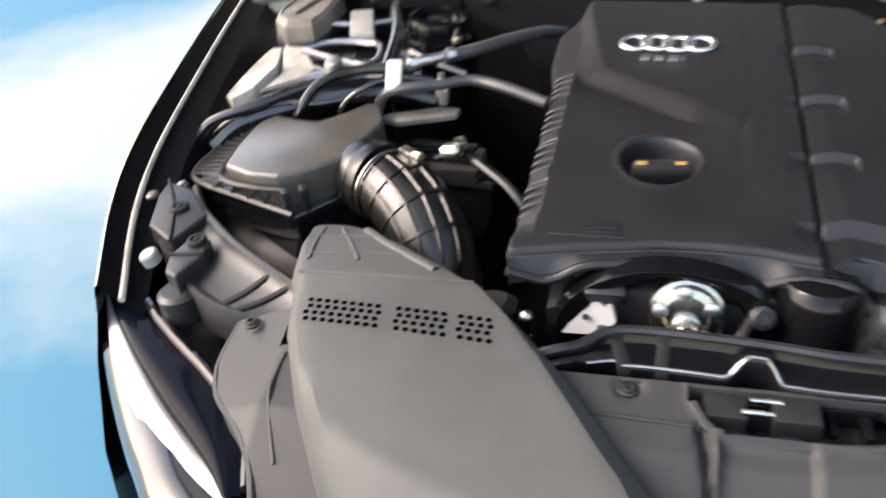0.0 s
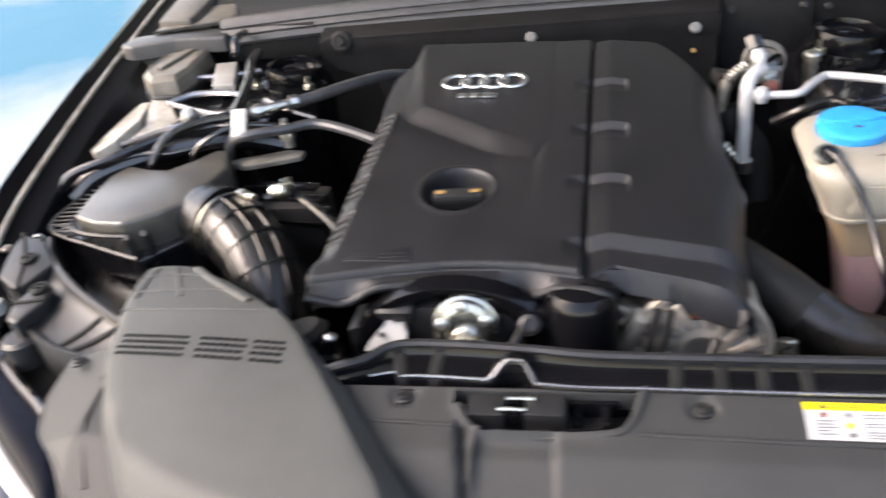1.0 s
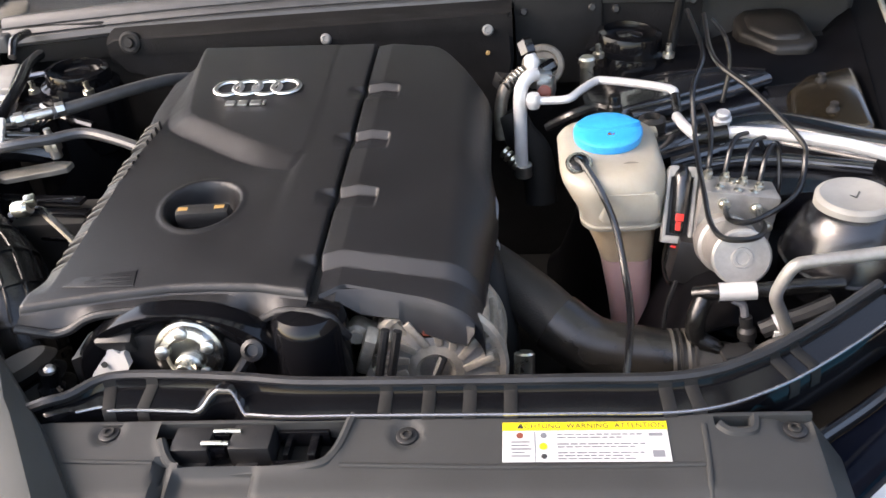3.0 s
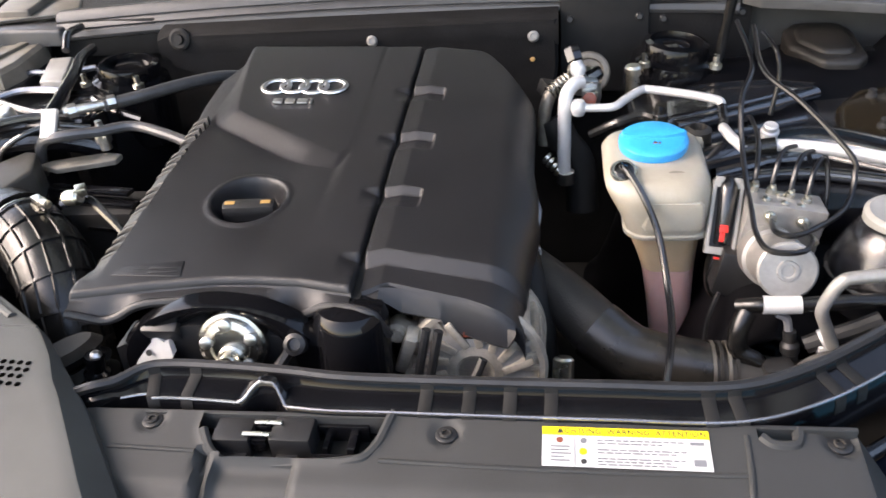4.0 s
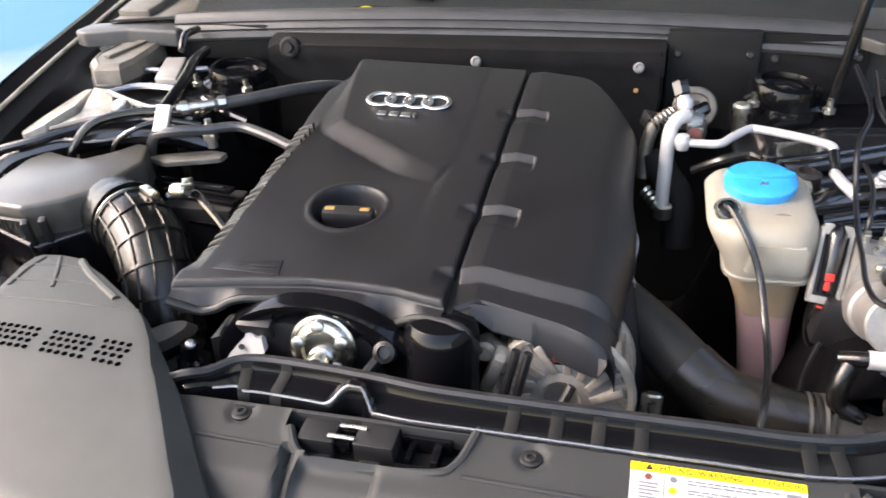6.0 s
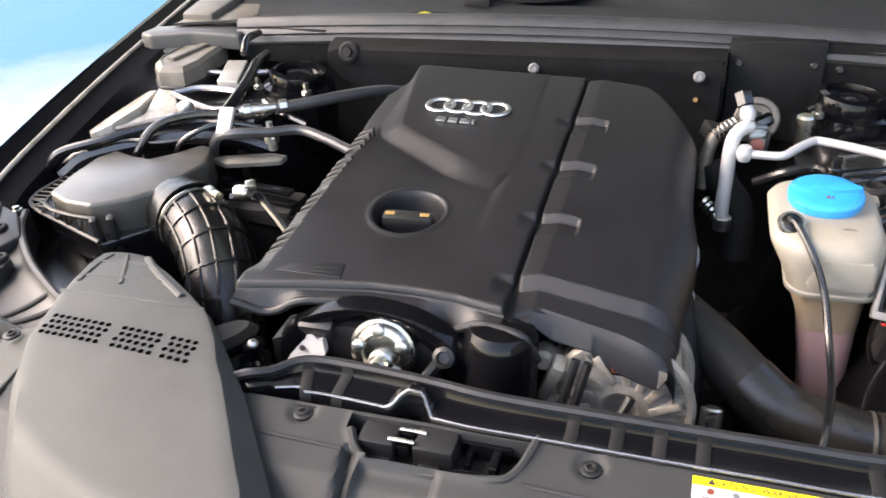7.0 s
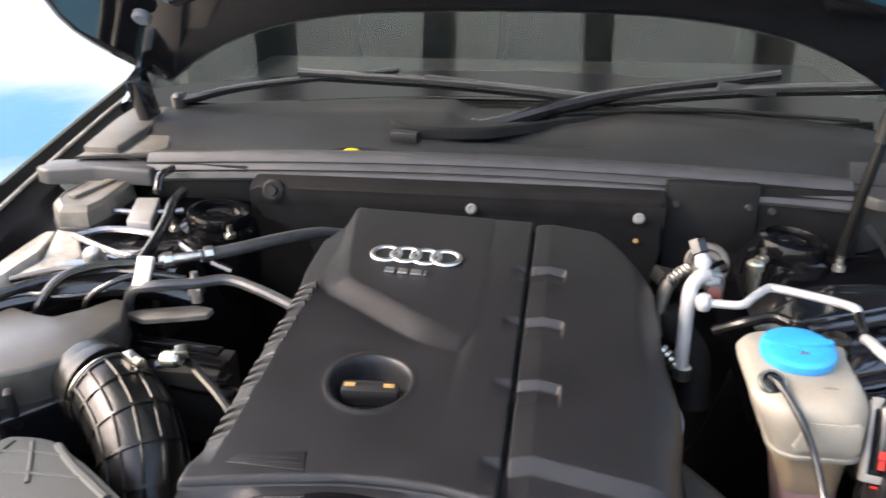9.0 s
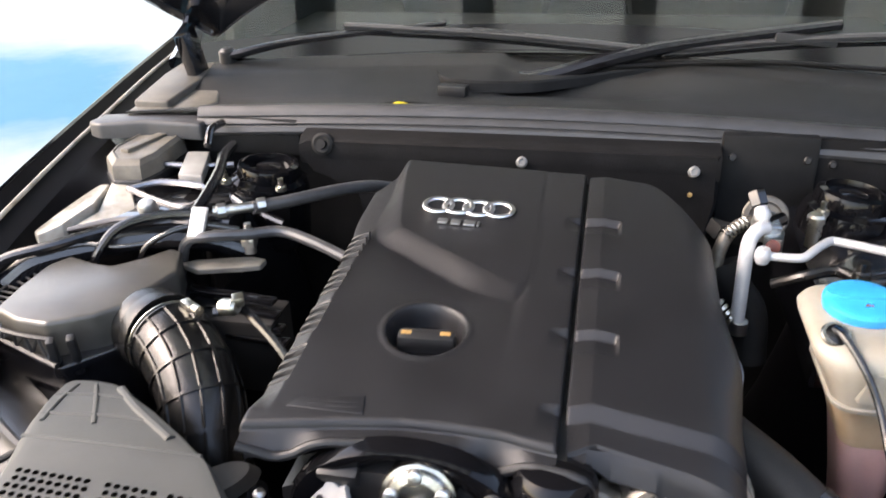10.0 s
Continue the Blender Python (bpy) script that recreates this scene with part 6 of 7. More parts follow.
part("hose", (*tube([(0.235, -0.12, 0.751), (0.26, -0.17, 0.748), (0.295, -0.208, 0.741), (0.332, -0.244, 0.729), (0.366, -0.280, 0.714)], [0.021, 0.024, 0.027, 0.029, 0.030], 24, 6), "dusty"), charge)
part("pipe", (*tube([(0.356, -0.272, 0.719), (0.380, -0.288, 0.708), (0.404, -0.296, 0.702), (0.469, -0.306, 0.696)], [0.0325, 0.0315, 0.030, 0.028], 24, 6), "brown_pipe"), charge, "smooth black plastic pipe")
part("branch_hose", (*tube([(0.278, -0.19, 0.78), (0.285, -0.225, 0.765), (0.296, -0.255, 0.73), (0.302, -0.27, 0.68), (0.30, -0.27, 0.62)], 0.017, 14, 6), "matte"), charge)
part("branch_clip", (*tube([(0.276, -0.185, 0.784), (0.279, -0.20, 0.777), (0.284, -0.215, 0.769)], 0.0185, 14, 3), "pipe"), charge, "bright clip")
for k in range(4):
    part("hose_clip", (*tube([(0.4655 + 0.007 * k, -0.306, 0.696), (0.467 + 0.007 * k, -0.306, 0.696), (0.4685 + 0.007 * k, -0.306, 0.696)], 0.030, 20, 1), "dark" if k % 2 else "dusty_metal"), charge)
part("lower_hose", (*tube([(0.47, -0.306, 0.696), (0.53, -0.32, 0.69), (0.58, -0.32, 0.69)], 0.027, 16, 5), "dusty"), charge)
part("front_hose", (*tube([(0.36, -0.375, 0.70), (0.41, -0.365, 0.71), (0.47, -0.365, 0.715), (0.55, -0.36, 0.715)], 0.014, 12, 5), "black"), charge)
tagged(part("steel_stub", (*lathe([(0.010, 0), (0.010, 0.05), (0.008, 0.052)], aim((0.322, -0.37, 0.70), (0.324, -0.345, 0.75)), 12), "zinc")), "short bright steel pipe beside the alternator", "pipe")
tagged(part("side_wire_loop", (*tube([(0.288, -0.16, 0.80), (0.296, -0.175, 0.812), (0.2985, -0.20, 0.81), (0.292, -0.225, 0.792)], 0.0028, 8, 6), "grey_ink")), "thin grey wire loop beside the engine cover", "wire")
tagged(part("sensor_plug", (*joined(lathe([(0.012, 0), (0.012, 0.03), (0.009, 0.034), (0.009, 0.05)], aim((-0.112, -0.41, 0.745), (-0.103, -0.408, 0.79)), 14)), "gloss")), "black sensor plug with pale top", "connector")
tagged(part("sensor_tip", (*lathe([(0.005, 0), (0.0055, 0.005), (0.003, 0.008), (0.001, 0.008)], aim((-0.102, -0.408, 0.79), (-0.098, -0.407, 0.81)), 12), "alu")), "pale plastic cap on the sensor", "connector")

# ---------------------------------------------------------------- bonnet latch, screws and label on the slam panel
latch = thing("bonnet_latch", (0.1, -0.49, 0.763), "black bonnet latch with bright striker pins", "latch")
part("base", (*box(0.110, -0.493, 0.770, 0.135, 0.040, 0.012, 0.002), "matte"), latch)
part("block", (*joined(box(0.0625, -0.495, 0.786, 0.031, 0.025, 0.022, 0.002), box(0.064, -0.511, 0.778, 0.022, 0.010, 0.010, 0.002)), "black"), latch)
part("block", (*joined(box(0.1115, -0.4945, 0.787, 0.033, 0.027, 0.024, 0.002), box(0.108, -0.511, 0.778, 0.018, 0.010, 0.010, 0.002)), "black"), latch)
part("jaw", (*joined(box(0.084, -0.487, 0.788, 0.014, 0.006, 0.012, 0.001), box(0.084, -0.5015, 0.788, 0.014, 0.006, 0.012, 0.001)), "guide"), latch)
for x, y in ((0.080, -0.490), (0.0735, -0.5025)):
    part("pin", (*tube([(x, y, 0.7995), (x + 0.011, y - 0.0005, 0.8003), (x + 0.0225, y - 0.001, 0.8003)], 0.0019, 8, 2), "zinc"), latch, "bright striker pin")
part("arm", (*joined(box(0.150, -0.484, 0.785, 0.042, 0.006, 0.016, 0.001), box(0.150, -0.512, 0.780, 0.042, 0.006, 0.014, 0.001), box(0.160, -0.491, 0.784, 0.007, 0.034, 0.014, 0.002), box(0.138, -0.49, 0.782, 0.005, 0.028, 0.01, 0.001)), "guide"), latch)
for x in (0.063, 0.082, 0.10, 0.128, 0.16):
    part("rivet", (*lathe([(0.0035, 0), (0.0035, 0.003), (0.001, 0.004)], pose(x, -0.5125, 0.776), 8), "dark"), latch)
part("rim", (*tube([(x, y, float(slam_height(np.array(x), np.array(y - 0.006))) - 0.001) for x, y in LATCH_HOLE[1:-1]], 0.0042, 8, 5), "panel"), latch, "rounded edge of the latch opening")
part("notch_edge", (*tube([(x, y - 0.001, float(slam_height(np.array(x), np.array(y - 0.004))) - 0.001) for x, y in NOTCH[1:-1]], 0.0045, 8, 5), "panel"), car)

screw = thing("panel_screw", (-0.008, -0.4896, 0.7975), "black socket screw fixing the slam panel", "screw", "slam panel screws")
part("washer", (*lathe([(0.0085, -0.001), (0.0085, 0.0010), (0.0075, 0.0016), (0.005, 0.0016)], pose(-0.008, -0.4896, 0.7975), 20), "black"), screw)
part("head", (*lathe([(0.0050, 0.0), (0.0050, 0.0026), (0.0042, 0.0034), (0.0029, 0.0034), (0.0026, 0.001), (0.0005, 0.001)], pose(-0.008, -0.4896, 0.7975), 12), "dark"), screw)
for x, y, z in ((0.2343, -0.4955, 0.7968), (0.522, -0.489, 0.7915), (-0.348, -0.452, 0.797)):
    copy_thing(screw, Matrix.Translation((x, y, z)))

sticker = thing("warning_label", (0.368, -0.5055, 0.80), "white and yellow warning label on the slam panel", "label")
slope = math.degrees(math.atan(0.14))
lm = Matrix.Translation((0.368, -0.5055, float(slam_height(np.array(0.368), np.array(-0.5055))) + 0.0007)) @ pose(0, 0, 0, slope, 0, -0.3)


def flat(name, x, y, wd, hg, mat, lift, parent, label=""):
    return part(name, (*moved(box(x, y, lift, wd, hg, 0.0002), lm), mat), parent, label)


sheet_part = flat("film", 0, 0, 0.121, 0.034, "paper", 0.0, sticker, "white printed film")
flat("header", 0, 0.0135, 0.121, 0.0072, "yellow", 0.0004, sticker, "yellow header strip")
for x, y, wd, hg in ((-0.043, 0.0055, 0.022, 0.0012), (-0.047, 0.0, 0.014, 0.0012), (-0.0475, -0.003, 0.013, 0.0012), (-0.0465, -0.006, 0.015, 0.0012), (-0.049, -0.009, 0.010, 0.0012), (-0.047, -0.012, 0.014, 0.0012)):
    if y < 0.003:
        flat("text_bar", x, y, wd, hg, "grey_ink", 0.0004, sticker)
for k, (wd, y) in enumerate(((0.062, 0.0062), (0.048, 0.0035), (0.066, -0.002), (0.058, -0.0045), (0.062, -0.0095), (0.052, -0.012), (0.058, -0.0145))):
    x = -0.020
    while x < wd - 0.022:
        word = min(0.004 + 0.0045 * ((k * 7 + int(x * 4000) * 3) % 5) / 4, wd - 0.020 - x)
        flat("text_bar", x + word / 2, y, word, 0.0011, "grey_ink", 0.0004, sticker)
        x += word + 0.0011
flat("divider", -0.0365, -0.004, 0.0005, 0.026, "grey_ink", 0.0004, sticker)
for x, y, r, mt in ((-0.0475, 0.0055, 0.0026, "rust"), (-0.030, 0.0055, 0.0024, "grey_ink"), (-0.0305, -0.004, 0.0030, "yellow"), (-0.030, -0.0125, 0.0022, "ink")):
    part("pictogram", (*moved(lathe([(r, 0.0004), (r, 0.0006), (r * 0.5, 0.0006)], Matrix.Translation((x, y, 0)), 12), lm), mt), sticker)
for x, y, wd, hg in ((0.0515, 0.0058, 0.010, 0.0026), (0.052, -0.0105, 0.0085, 0.0055)):
    flat("pictogram", x, y, wd, hg, "grey_ink", 0.0004, sticker)
part("warning_triangle", (*moved(loft([[(-0.0475 + 0.0027 * math.cos(a), 0.0130 + 0.0027 * math.sin(a), h) for a in (math.pi / 2, math.pi * 7 / 6, math.pi * 11 / 6)] for h in (0.0004, 0.0008)]), lm), "ink"), sticker)
words = bpy.data.curves.new("header_text", "FONT")
words.body = "ACHTUNG  WARNING  ATTENTION"
words.size = 0.0062
words.align_x, words.align_y = "CENTER", "CENTER"
words.extrude = 0.0001
words.space_character = 1.06
text_ob = bpy.data.objects.new("header_text", words)
scene.collection.objects.link(text_ob)
deps = bpy.context.evaluated_depsgraph_get()
text_mesh = bpy.data.meshes.new_from_object(text_ob.evaluated_get(deps))
bpy.data.objects.remove(text_ob)
text_mesh.transform(lm @ Matrix.Translation((0.005, 0.0134, 0.0008)))
text_mesh.materials.clear()
text_mesh.materials.append(M["ink"])
letters = new("header_text", text_mesh)
letters.parent = sticker
letters.matrix_parent_inverse = Matrix.Translation(-Vector(sticker.location))

# ---------------------------------------------------------------- bulkhead, cowl, wipers, windscreen, bonnet
bulkhead = thing("bulkhead_cover", (0.02, 0.25, 0.78), "dark moulded bulkhead cover behind the engine", "trim panel")
outline = [(-0.300, 0.868), (-0.298, 0.845), (-0.285, 0.822), (-0.262, 0.815), (-0.215, 0.792), (-0.19, 0.70), (0.30, 0.70), (0.318, 0.80), (0.316, 0.872), (-0.29, 0.872)]
part("face", (*loft([[(x * k + 0.0, y, 0.82 + (z - 0.82) * k) for x, z in outline] for k, y in ((1.0, 0.27), (1.0, 0.244), (0.985, 0.238))]), "felt"), bulkhead)
rows = []
for x in np.linspace(-0.30, 0.318, 40):
    rows.append([(x, 0.240, 0.835), (x, 0.236, 0.852), (x, 0.238, 0.866), (x, 0.248, 0.8745), (x, 0.265, 0.878), (x, 0.30, 0.880)])
part("top_roll", (*sheet(rows), "felt"), bulkhead)
for x, z in ((0.041, 0.853), (0.282, 0.850)):
    part("bolt", (*lathe([(0.0085, -0.02), (0.0085, 0.0), (0.0075, 0.003), (0.0045, 0.0042), (0.0035, 0.0025), (0.0005, 0.0025)], aim((x, 0.236, z), (x, 0.1, z + 0.06)), 20), "pale_grey"), bulkhead, "pale round bolt head")
part("stud", (*lathe([(0.017, -0.01), (0.017, 0.0), (0.013, 0.002), (0.008, 0.001), (0.007, 0.006), (0.001, 0.006)], aim((-0.262, 0.236, 0.868), (-0.262, 0.1, 0.91)), 16), "matte"), bulkhead, "dark recessed fixing")
part("stain", (*lathe([(0.0035, -0.01), (0.0035, 0.001), (0.001, 0.0015)], aim((0.280, 0.236, 0.815), (0.28, 0.1, 0.85)), 10), "gold"), bulkhead, "small rusty fixing")
side_r = thing("bulkhead_side_panel", (0.45, 0.28, 0.75), "dull black bulkhead side panel behind the tank", "trim panel")
part("panel", (*box(0.385, 0.278, 0.82, 0.13, 0.02, 0.15, 0.006), "matte"), side_r)
part("corner_panel", (*prism([(0.59, 0.297), (0.70, 0.290), (0.80, 0.262), (0.85, 0.42), (0.70, 0.46)], 0.70, 0.874, 0.01), "cowl"), side_r)
part("outer_panel", (*box(0.52, 0.285, 0.84, 0.15, 0.02, 0.10, 0.006), "felt"), side_r)
for x, z in ((0.335, 0.862), (0.435, 0.862), (0.47, 0.855), (0.58, 0.86)):
    part("screw", (*lathe([(0.006, -0.004), (0.006, 0.001), (0.004, 0.003), (0.001, 0.003)], aim((x, 0.267 if x < 0.45 else 0.274, z), (x, 0.0, z + 0.05)), 12), "black"), side_r)
side_l = thing("bulkhead_side_panel", (-0.40, 0.29, 0.83), "dull black bulkhead side panel beside the mount", "trim panel")
part("panel", (*box(-0.40, 0.29, 0.86, 0.17, 0.02, 0.06, 0.006), "matte"), side_l)
for x in (-0.46, -0.345):
    part("screw", (*lathe([(0.006, -0.004), (0.006, 0.001), (0.004, 0.003), (0.001, 0.003)], aim((x, 0.279, 0.87), (x, 0.0, 0.92)), 12), "black"), side_l)

seal = thing("bonnet_seal", (0.03, 0.3, 0.87), "grey ribbed rubber bonnet seal along the cowl", "seal")


def seal_line(x):
    u = (x - 0.03) / 0.55
    return 0.305 - 0.015 * u * u, 0.912 - 0.012 * u * u


rows = []
for x in np.linspace(-0.485, 0.575, 60):
    y, z = seal_line(x)
    rows.append([(x, y + dy, z + dz) for dy, dz in ((0.02, -0.05), (0.02, -0.006), (0.012, 0.0), (0.0, 0.001), (-0.008, -0.004), (-0.012, -0.012), (-0.0105, -0.0145), (-0.015, -0.017), (-0.019, -0.023), (-0.0165, -0.0255), (-0.021, -0.028), (-0.024, -0.035), (-0.022, -0.040), (-0.01, -0.046), (0.0, -0.05))])
part("upper_bead", (*sheet([r[:7] for r in rows]), "seal"), seal)
part("middle_lip", (*sheet([r[6:10] for r in rows]), "seal"), seal)
part("lower_lip", (*sheet([r[9:] for r in rows]), "seal"), seal)

cowl = thing("cowl", (0.03, 0.5, 0.86), "weathered black plastic cowl below the windscreen", "cowl panel")
rows = []
for x in np.linspace(-0.62, 0.70, 67):
    u = (x - 0.03) / 0.62
    y0, z0 = seal_line(x)
    back = 0.66 - 0.10 * u * u
    row = []
    for t in np.linspace(0, 1, 22):
        y = y0 + 0.01 + t * (back - y0)
        z = z0 - 0.006 - 0.022 * math.sin(math.pi * min(1, t * 1.5)) * (1 - 0.3 * u * u) + 0.012 * t
        if x > -0.03:
            z -= 0.016 * float(smoothstep(0.40, 0.46, t)) * float(smoothstep(-0.05, 0.0, x)) * (1 - float(smoothstep(0.18, 0.3, x)))
        row.append((x, y, z))
    rows.append(row)
part("tray", (*sheet(rows, 0.004), "cowl"), cowl)
part("corner", (*prism([(-0.632, 0.312), (-0.52, 0.316), (-0.495, 0.38), (-0.545, 0.50), (-0.588, 0.582), (-0.640, 0.555)], 0.84, lambda x, y: 0.886 + 0.02 * (y - 0.4), 0.008), "brown"), cowl, "dusty grey cowl corner")
part("side_corner", (*prism([(0.57, 0.285), (0.60, 0.25), (0.66, 0.235), (0.72, 0.215), (0.79, 0.19), (0.84, 0.40), (0.60, 0.40)], 0.872, lambda x, y: 0.886 + 0.05 * (y - 0.2), 0.004), "seal"), cowl, "grey cowl end")
part("dusty_end", (*prism([(-0.628, 0.335), (-0.655, 0.49), (-0.660, 0.58), (-0.630, 0.665), (-0.598, 0.60), (-0.572, 0.485), (-0.565, 0.335)], 0.874, lambda x, y: 0.898 + 0.03 * (y - 0.4), 0.004), "beige_dust"), cowl, "cowl end under beige dust")
part("front_corner", (*prism([(-0.668, 0.258), (-0.640, 0.243), (-0.566, 0.262), (-0.47, 0.258), (-0.468, 0.306), (-0.565, 0.312), (-0.66, 0.30)], 0.858, lambda x, y: 0.886 - 0.03 * abs(x + 0.54), 0.006), "seal"), cowl, "grey end of the seal carrier")
part("step", (*box(-0.10, 0.45, 0.896, 0.05, 0.02, 0.02, 0.003, (0, 0, -10)), "black"), cowl)
tagged(part("yellow_marker", (*lathe([(0.013, -0.01), (0.013, 0.003), (0.009, 0.005), (0.001, 0.006)], pose(-0.168, 0.352, 0.896, 10, 0, 0), 16, 0.6), "yellow")), "yellow plastic marker set in the cowl", "marker")
tagged(part("marker_recess", (*lathe([(0.05, -0.01), (0.05, 0.002), (0.035, 0.003), (0.02, 0.0)], pose(-0.160, 0.356, 0.893, 6, 0, 0), 24, 0.4), "matte")), "dark recess round the yellow marker", "recess")

LIP = [(-0.150, 0.545), (-0.110, 0.480), (0.014, 0.474), (0.105, 0.520), (0.200, 0.578), (0.330, 0.618), (0.500, 0.628), (0.740, 0.600)]
rows = []
for p in smooth_path([(x, y, 0) for x, y in LIP], 6):
    glass_y = 0.655 - 0.11 * ((p.x - MID) / 0.73) ** 2
    end = max(glass_y, p.y + 0.012)
    rows.append([(p.x, p.y - 0.006, 0.890), (p.x, p.y - 0.004, 0.9055), (p.x, p.y, 0.9085), (p.x, p.y + 0.006, 0.9060), (p.x, p.y + 0.010, 0.897), (p.x, p.y + 0.3 * (end - p.y) + 0.01, 0.894), (p.x, end, 0.902)])
part("wiper_well", (*sheet(rows), "matte"), cowl, "dull black well under the wipers")
part("seam_step", (*loft([[(x, y - 0.005, z - 0.012), (x, y - 0.004, z), (x, y + 0.03, z + 0.001), (x, y + 0.03, z - 0.012)] for x, y, z in ((-0.345, 0.630, 0.908), (-0.25, 0.594, 0.907), (-0.150, 0.556, 0.906))]), "cowl"), cowl)
windscreen = thing("windscreen", (0.07, 0.9, 0.9), "curved tinted glass windscreen above the cowl", "windscreen")
rows = []
for x in np.linspace(-0.66, 0.80, 33):
    u = (x - MID) / 0.73
    base_y = 0.655 - 0.11 * u * u
    rows.append([(x * (1 - 0.12 * t) + MID * 0.12 * t, base_y + 0.85 * t, 0.915 + 0.50 * t - 0.03 * u * u * (1 - t) + 0.03 * math.sin(math.pi * t)) for t in np.linspace(0, 1, 9)])
pane = part("pane", (*sheet(rows, 0.004), "glass"), windscreen)
pane.visible_shadow = False
frit_rows = [[(x, y - 0.004, z + 0.003) for x, y, z in (r[0], tuple(0.72 * a + 0.28 * b for a, b in zip(r[0], r[1])), tuple(0.45 * a + 0.55 * b for a, b in zip(r[0], r[1])))] for r in rows]
part("frit_band", (*sheet(frit_rows, 0.001), "gloss"), windscreen, "black printed band along the lower glass")
part("frit", (*tube([(x, 0.652 - 0.11 * ((x - MID) / 0.73) ** 2, 0.917 - 0.03 * ((x - MID) / 0.73) ** 2) for x in np.linspace(-0.64, 0.78, 15)], 0.009, 8, 3, 0.5), "gloss"), windscreen, "black lower edge of the glass")
cabin = thing("car_interior", (MID, 1.1, 0.5), "dark dashboard behind the windscreen", "dashboard")
part("dashboard", (*prism([(-0.62, 0.66), (0.76, 0.66), (0.74, 1.15), (-0.60, 1.15)], 0.5, 0.90, 0.03), "matte"), cabin)
part("seats", (*joined(box(-0.30, 1.9, 1.05, 0.5, 0.2, 0.65, 0.08), box(0.44, 1.9, 1.05, 0.5, 0.2, 0.65, 0.08)), "matte"), cabin)
part("bulk", (*box(MID, 2.7, 0.75, 1.3, 0.1, 0.6, 0.02), "matte"), cabin)
for sx in (-1, 1):
    part("door_trim", (*box(MID + sx * 0.70, 1.7, 0.70, 0.06, 1.9, 0.60, 0.03), "matte"), cabin, "dark door trim")
    part("centre_pillar", (*box(MID + sx * 0.66, 2.0, 1.18, 0.06, 0.14, 0.48, 0.02), "matte"), cabin)
for sx in (-1, 1):
    part("pillar", (*tube([(MID + sx * 0.735, 0.58, 0.89), (MID + sx * 0.70, 1.0, 1.16), (MID + sx * 0.64, 1.45, 1.41)], 0.03, 10, 5), "paint"), car, "black windscreen pillar")
part("roof", (*box(MID, 2.1, 1.42, 1.2, 1.3, 0.04, 0.015), "paint"), car, "black roof")
for sx in (-1, 1):
    part("door", (*box(MID + sx * 0.86, 2.0, 0.62, 0.05, 2.1, 0.62, 0.03), "paint"), car, "black door")
    part("rear_wing", (*box(MID + sx * 0.82, 3.4, 0.66, 0.08, 0.9, 0.56, 0.03), "paint"), car, "black rear wing")
    part("rear_pillar", (*tube([(MID + sx * 0.62, 2.7, 1.40), (MID + sx * 0.70, 3.2, 1.15), (MID + sx * 0.76, 3.5, 0.93)], 0.035, 10, 5), "paint"), car)
part("boot", (*prism([(MID - 0.78, 2.9), (MID + 0.78, 2.9), (MID + 0.74, 3.85), (MID - 0.74, 3.85)], 0.35, 0.95, 0.06), "paint"), car, "black boot")


def wiper(name, pivot, bends, tip, blade_a, blade_b, size):
    w = thing(name, pivot, "black windscreen wiper with arm and blade", "wiper", "wipers")
    part("arm", (*tube([pivot, *bends, tip], [0.014 * size, 0.011 * size, 0.007 * size], 10, 8, 0.7), "wire"), w)
    part("pivot_cap", (*lathe([(0.016, -0.02), (0.016, 0.010), (0.010, 0.016), (0.001, 0.017)], Matrix.Translation(pivot), 16), "black"), w)
    mid_blade = tuple((a + b) / 2 + (0.006 if i == 2 else 0) for i, (a, b) in enumerate(zip(blade_a, blade_b)))
    b = part("blade", (*tube([blade_a, mid_blade, blade_b], 0.0115, 8, 8, 0.6), "seal"), w, "worn grey wiper blade")
    part("rubber", (*tube([tuple(c - (0.012 if i == 2 else 0) for i, c in enumerate(p)) for p in (blade_a, mid_blade, blade_b)], 0.004, 6, 8), "rubber"), b)
    part("joint", (*box(*mid_blade, 0.10, 0.018, 0.016, 0.004, (0, 5, 2)), "panel"), b)
    return w


wiper("wiper", (-0.565, 0.575, 0.915), [(-0.42, 0.59, 0.945)], (-0.14, 0.60, 0.978), (-0.33, 0.595, 0.972), (0.245, 0.60, 0.935), 1.0)
wiper("wiper", (-0.14, 0.565, 0.888), [(0.012, 0.575, 0.884), (0.166, 0.59, 0.923), (0.285, 0.60, 0.948)], (0.529, 0.60, 0.984), (0.25, 0.60, 0.935), (0.70, 0.58, 0.974), 1.9)
tagged(part("wiper_link_cover", (*tube([(-0.12, 0.57, 0.878), (0.0, 0.575, 0.882), (0.12, 0.585, 0.905), (0.40, 0.60, 0.918), (0.66, 0.57, 0.915)], [0.012, 0.014, 0.012, 0.010, 0.008], 10, 8, 0.5), "matte")), "dull black wiper well edge", "trim")

# bonnet: curved double skin, hinged at the cowl, standing open
bonnet = thing("bonnet", (MID, 0.55, 1.0), "black bonnet standing open, seen from below", "bonnet")


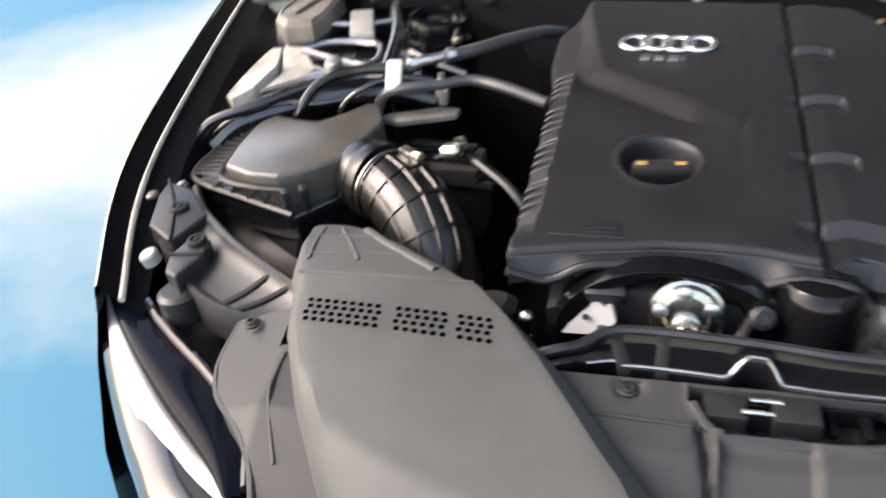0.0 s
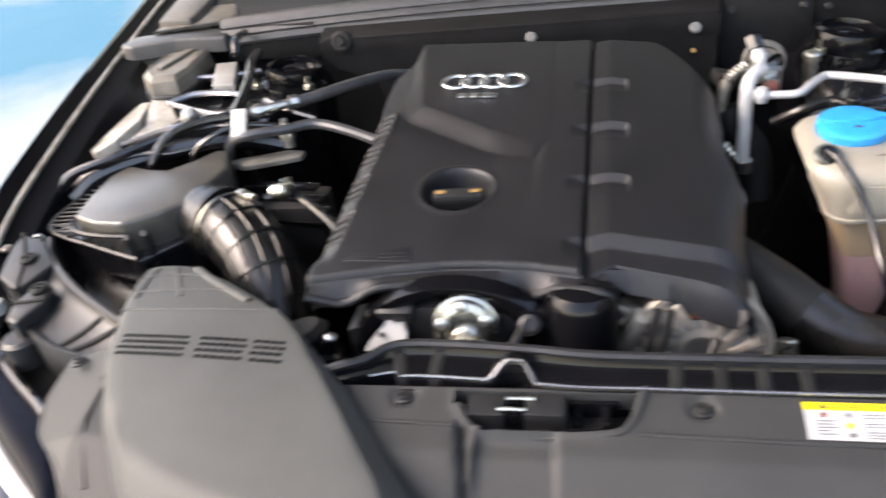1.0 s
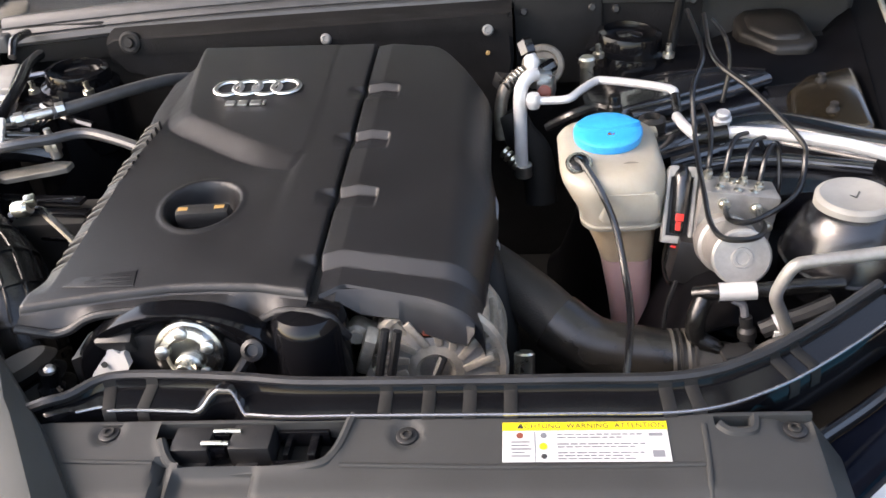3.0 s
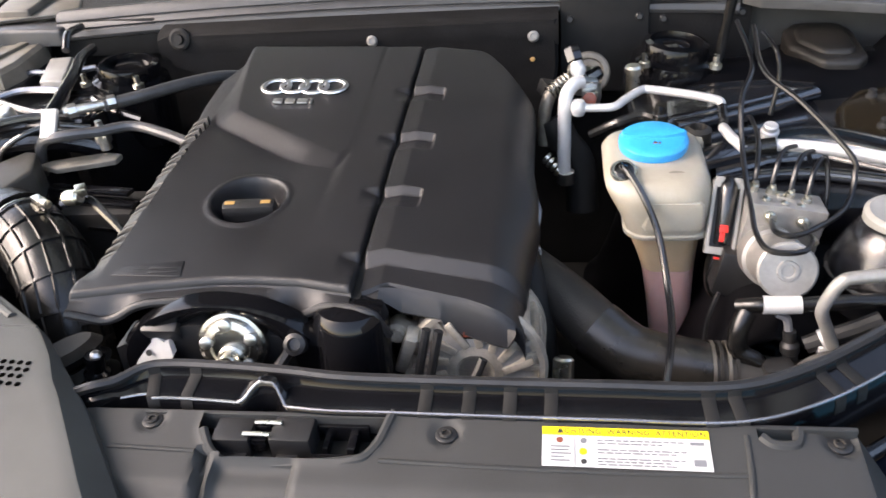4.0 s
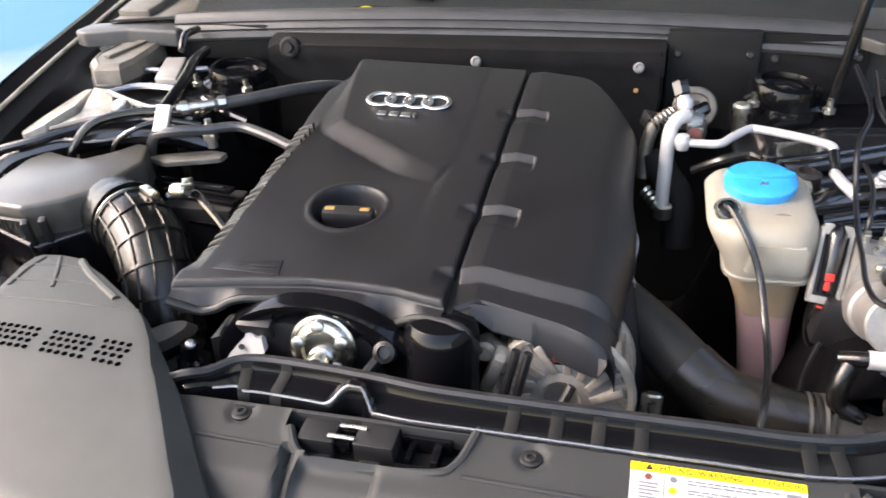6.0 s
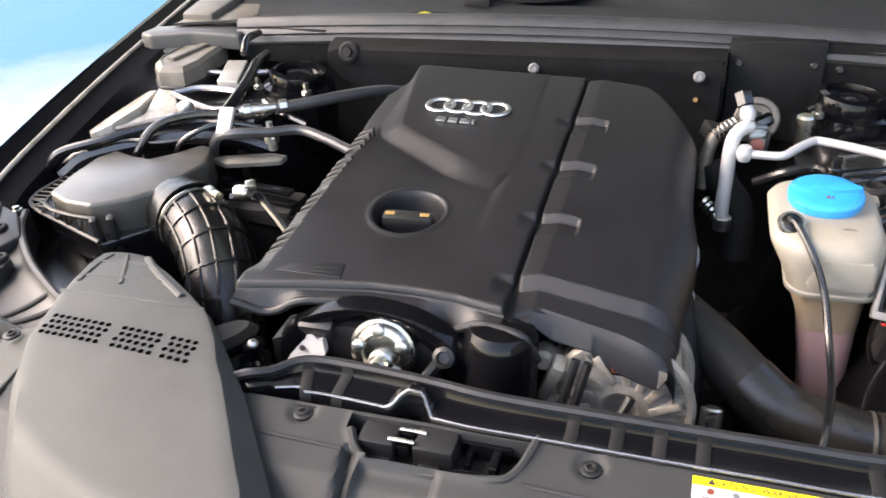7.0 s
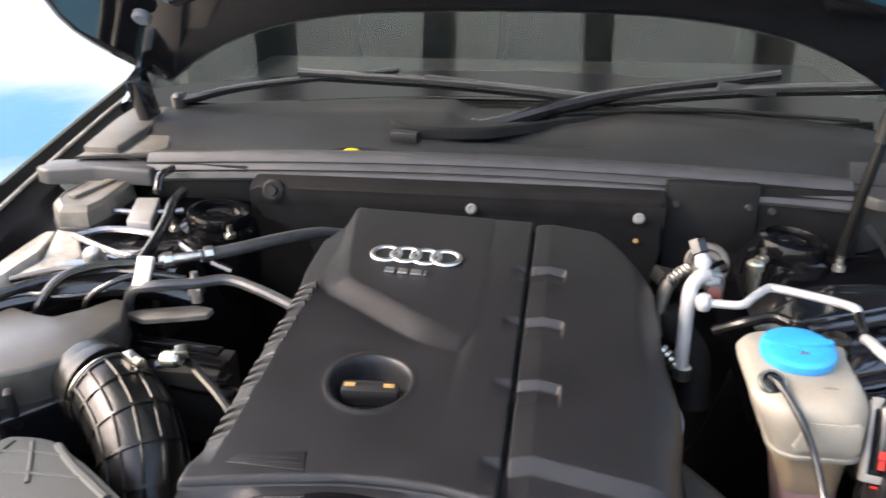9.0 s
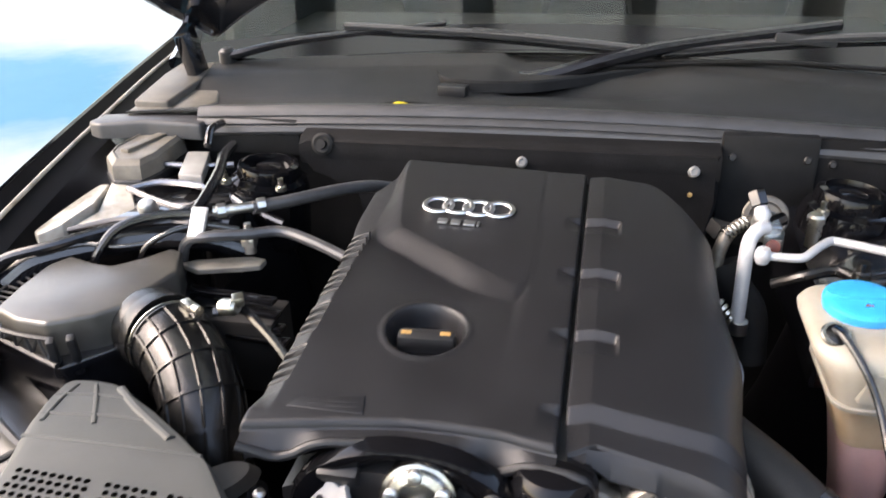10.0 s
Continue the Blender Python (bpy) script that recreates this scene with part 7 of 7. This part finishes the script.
def bonnet_rows(inset, lift):
    rows = []
    for u in np.linspace(-1, 1, 41):
        row = []
        for v in np.linspace(0, 1, 25):
            half = 0.655 + 0.14 * float(smoothstep(0.0, 0.16, v)) - 0.03 * v - 0.20 * float(smoothstep(0.75, 1.0, v)) * v
            x = MID + u * (half - inset)
            arch = 1.0 - abs(u) ** 3.3
            drop = 0.03 * abs(u) ** 3
            s = 1.05 * v + 0.15 * arch * (1 - v)
            y = 0.56 - 0.62 * (s - 0.0) * 0.9 - lift * 0.8
            z = 0.997 + 0.79 * s * 0.98 - drop - lift * 0.6
            row.append((x, y, z))
        rows.append(row)
    return rows


part("outer_skin", (*sheet(bonnet_rows(0.0, -0.012)), "paint"), bonnet)
part("inner_skin", (*sheet(bonnet_rows(0.02, 0.012)), "bay"), bonnet)
mat_rows = [r[4:23] for r in bonnet_rows(0.10, 0.030)[3:38]]
part("insulation", (*sheet(mat_rows, 0.012), "felt"), bonnet, "dull black insulation mat")
edge = bonnet_rows(0.008, 0.0)
part("rear_edge", (*tube([r[0] for r in edge[::4]], 0.013, 10, 4), "paint"), bonnet)
part("side_edge", (*tube([edge[0][k] for k in range(0, 25, 3)], 0.012, 8, 4), "paint"), bonnet)
part("side_edge", (*tube([edge[-1][k] for k in range(0, 25, 3)], 0.012, 8, 4), "paint"), bonnet)
inner = bonnet_rows(0.09, 0.022)
for path in ([inner[4][k] for k in (3, 8, 14, 20)], [inner[36][k] for k in (3, 8, 14, 20)], [r[3] for r in inner[4:37:4]], [inner[k][3 + abs(k - 20)] for k in (8, 14, 20, 26, 32)]):
    part("stiffener", (*tube(path, 0.022, 10, 5, 0.6), "bay"), bonnet)
part("buffer", (*lathe([(0.016, 0), (0.016, 0.008), (0.012, 0.012), (0.001, 0.012)], aim(inner[2][3], (Vector(inner[2][3]) + Vector((0, -0.6, -0.5)))), 16), "grey_ink"), bonnet, "grey rubber buffer")
for sx, k in ((-1, 0), (1, -1)):
    px = MID + sx * 0.665
    part("hinge", (*joined(box(px, 0.50, 0.925, 0.02, 0.05, 0.13, 0.004, (20, 0, 0)), box(px + sx * 0.012, 0.52, 0.98, 0.012, 0.10, 0.03, 0.004, (50, 0, 0))), "bay"), bonnet, "black bonnet hinge")

strut = thing("bonnet_strut", (0.53, 0.16, 0.8), "black gas strut holding the bonnet open", "gas strut")
part("rod", (*tube([(0.528, 0.160, 0.80), (0.54, 0.150, 0.92), (0.552, 0.142, 1.02)], 0.007, 10, 3), "rubber"), strut)
part("cylinder", (*tube([(0.550, 0.143, 1.00), (0.57, 0.128, 1.16), (0.60, 0.105, 1.40)], 0.0115, 12, 3), "black"), strut)
washer = thing("washer_filler", (0.677, 0.318, 0.89), "bright blue washer filler cap set in the grey cowl end", "washer cap")
part("cap", (*lathe([(0.034, -0.004), (0.037, -0.002), (0.037, 0.004), (0.034, 0.009), (0.026, 0.012), (0.001, 0.013)], pose(0.677, 0.318, 0.896), 36), "blue"), washer, "bright blue cap")
part("collar", (*lathe([(0.046, -0.010), (0.044, -0.003), (0.036, -0.002), (0.034, -0.006)], pose(0.677, 0.318, 0.896), 36), "cowl"), washer)
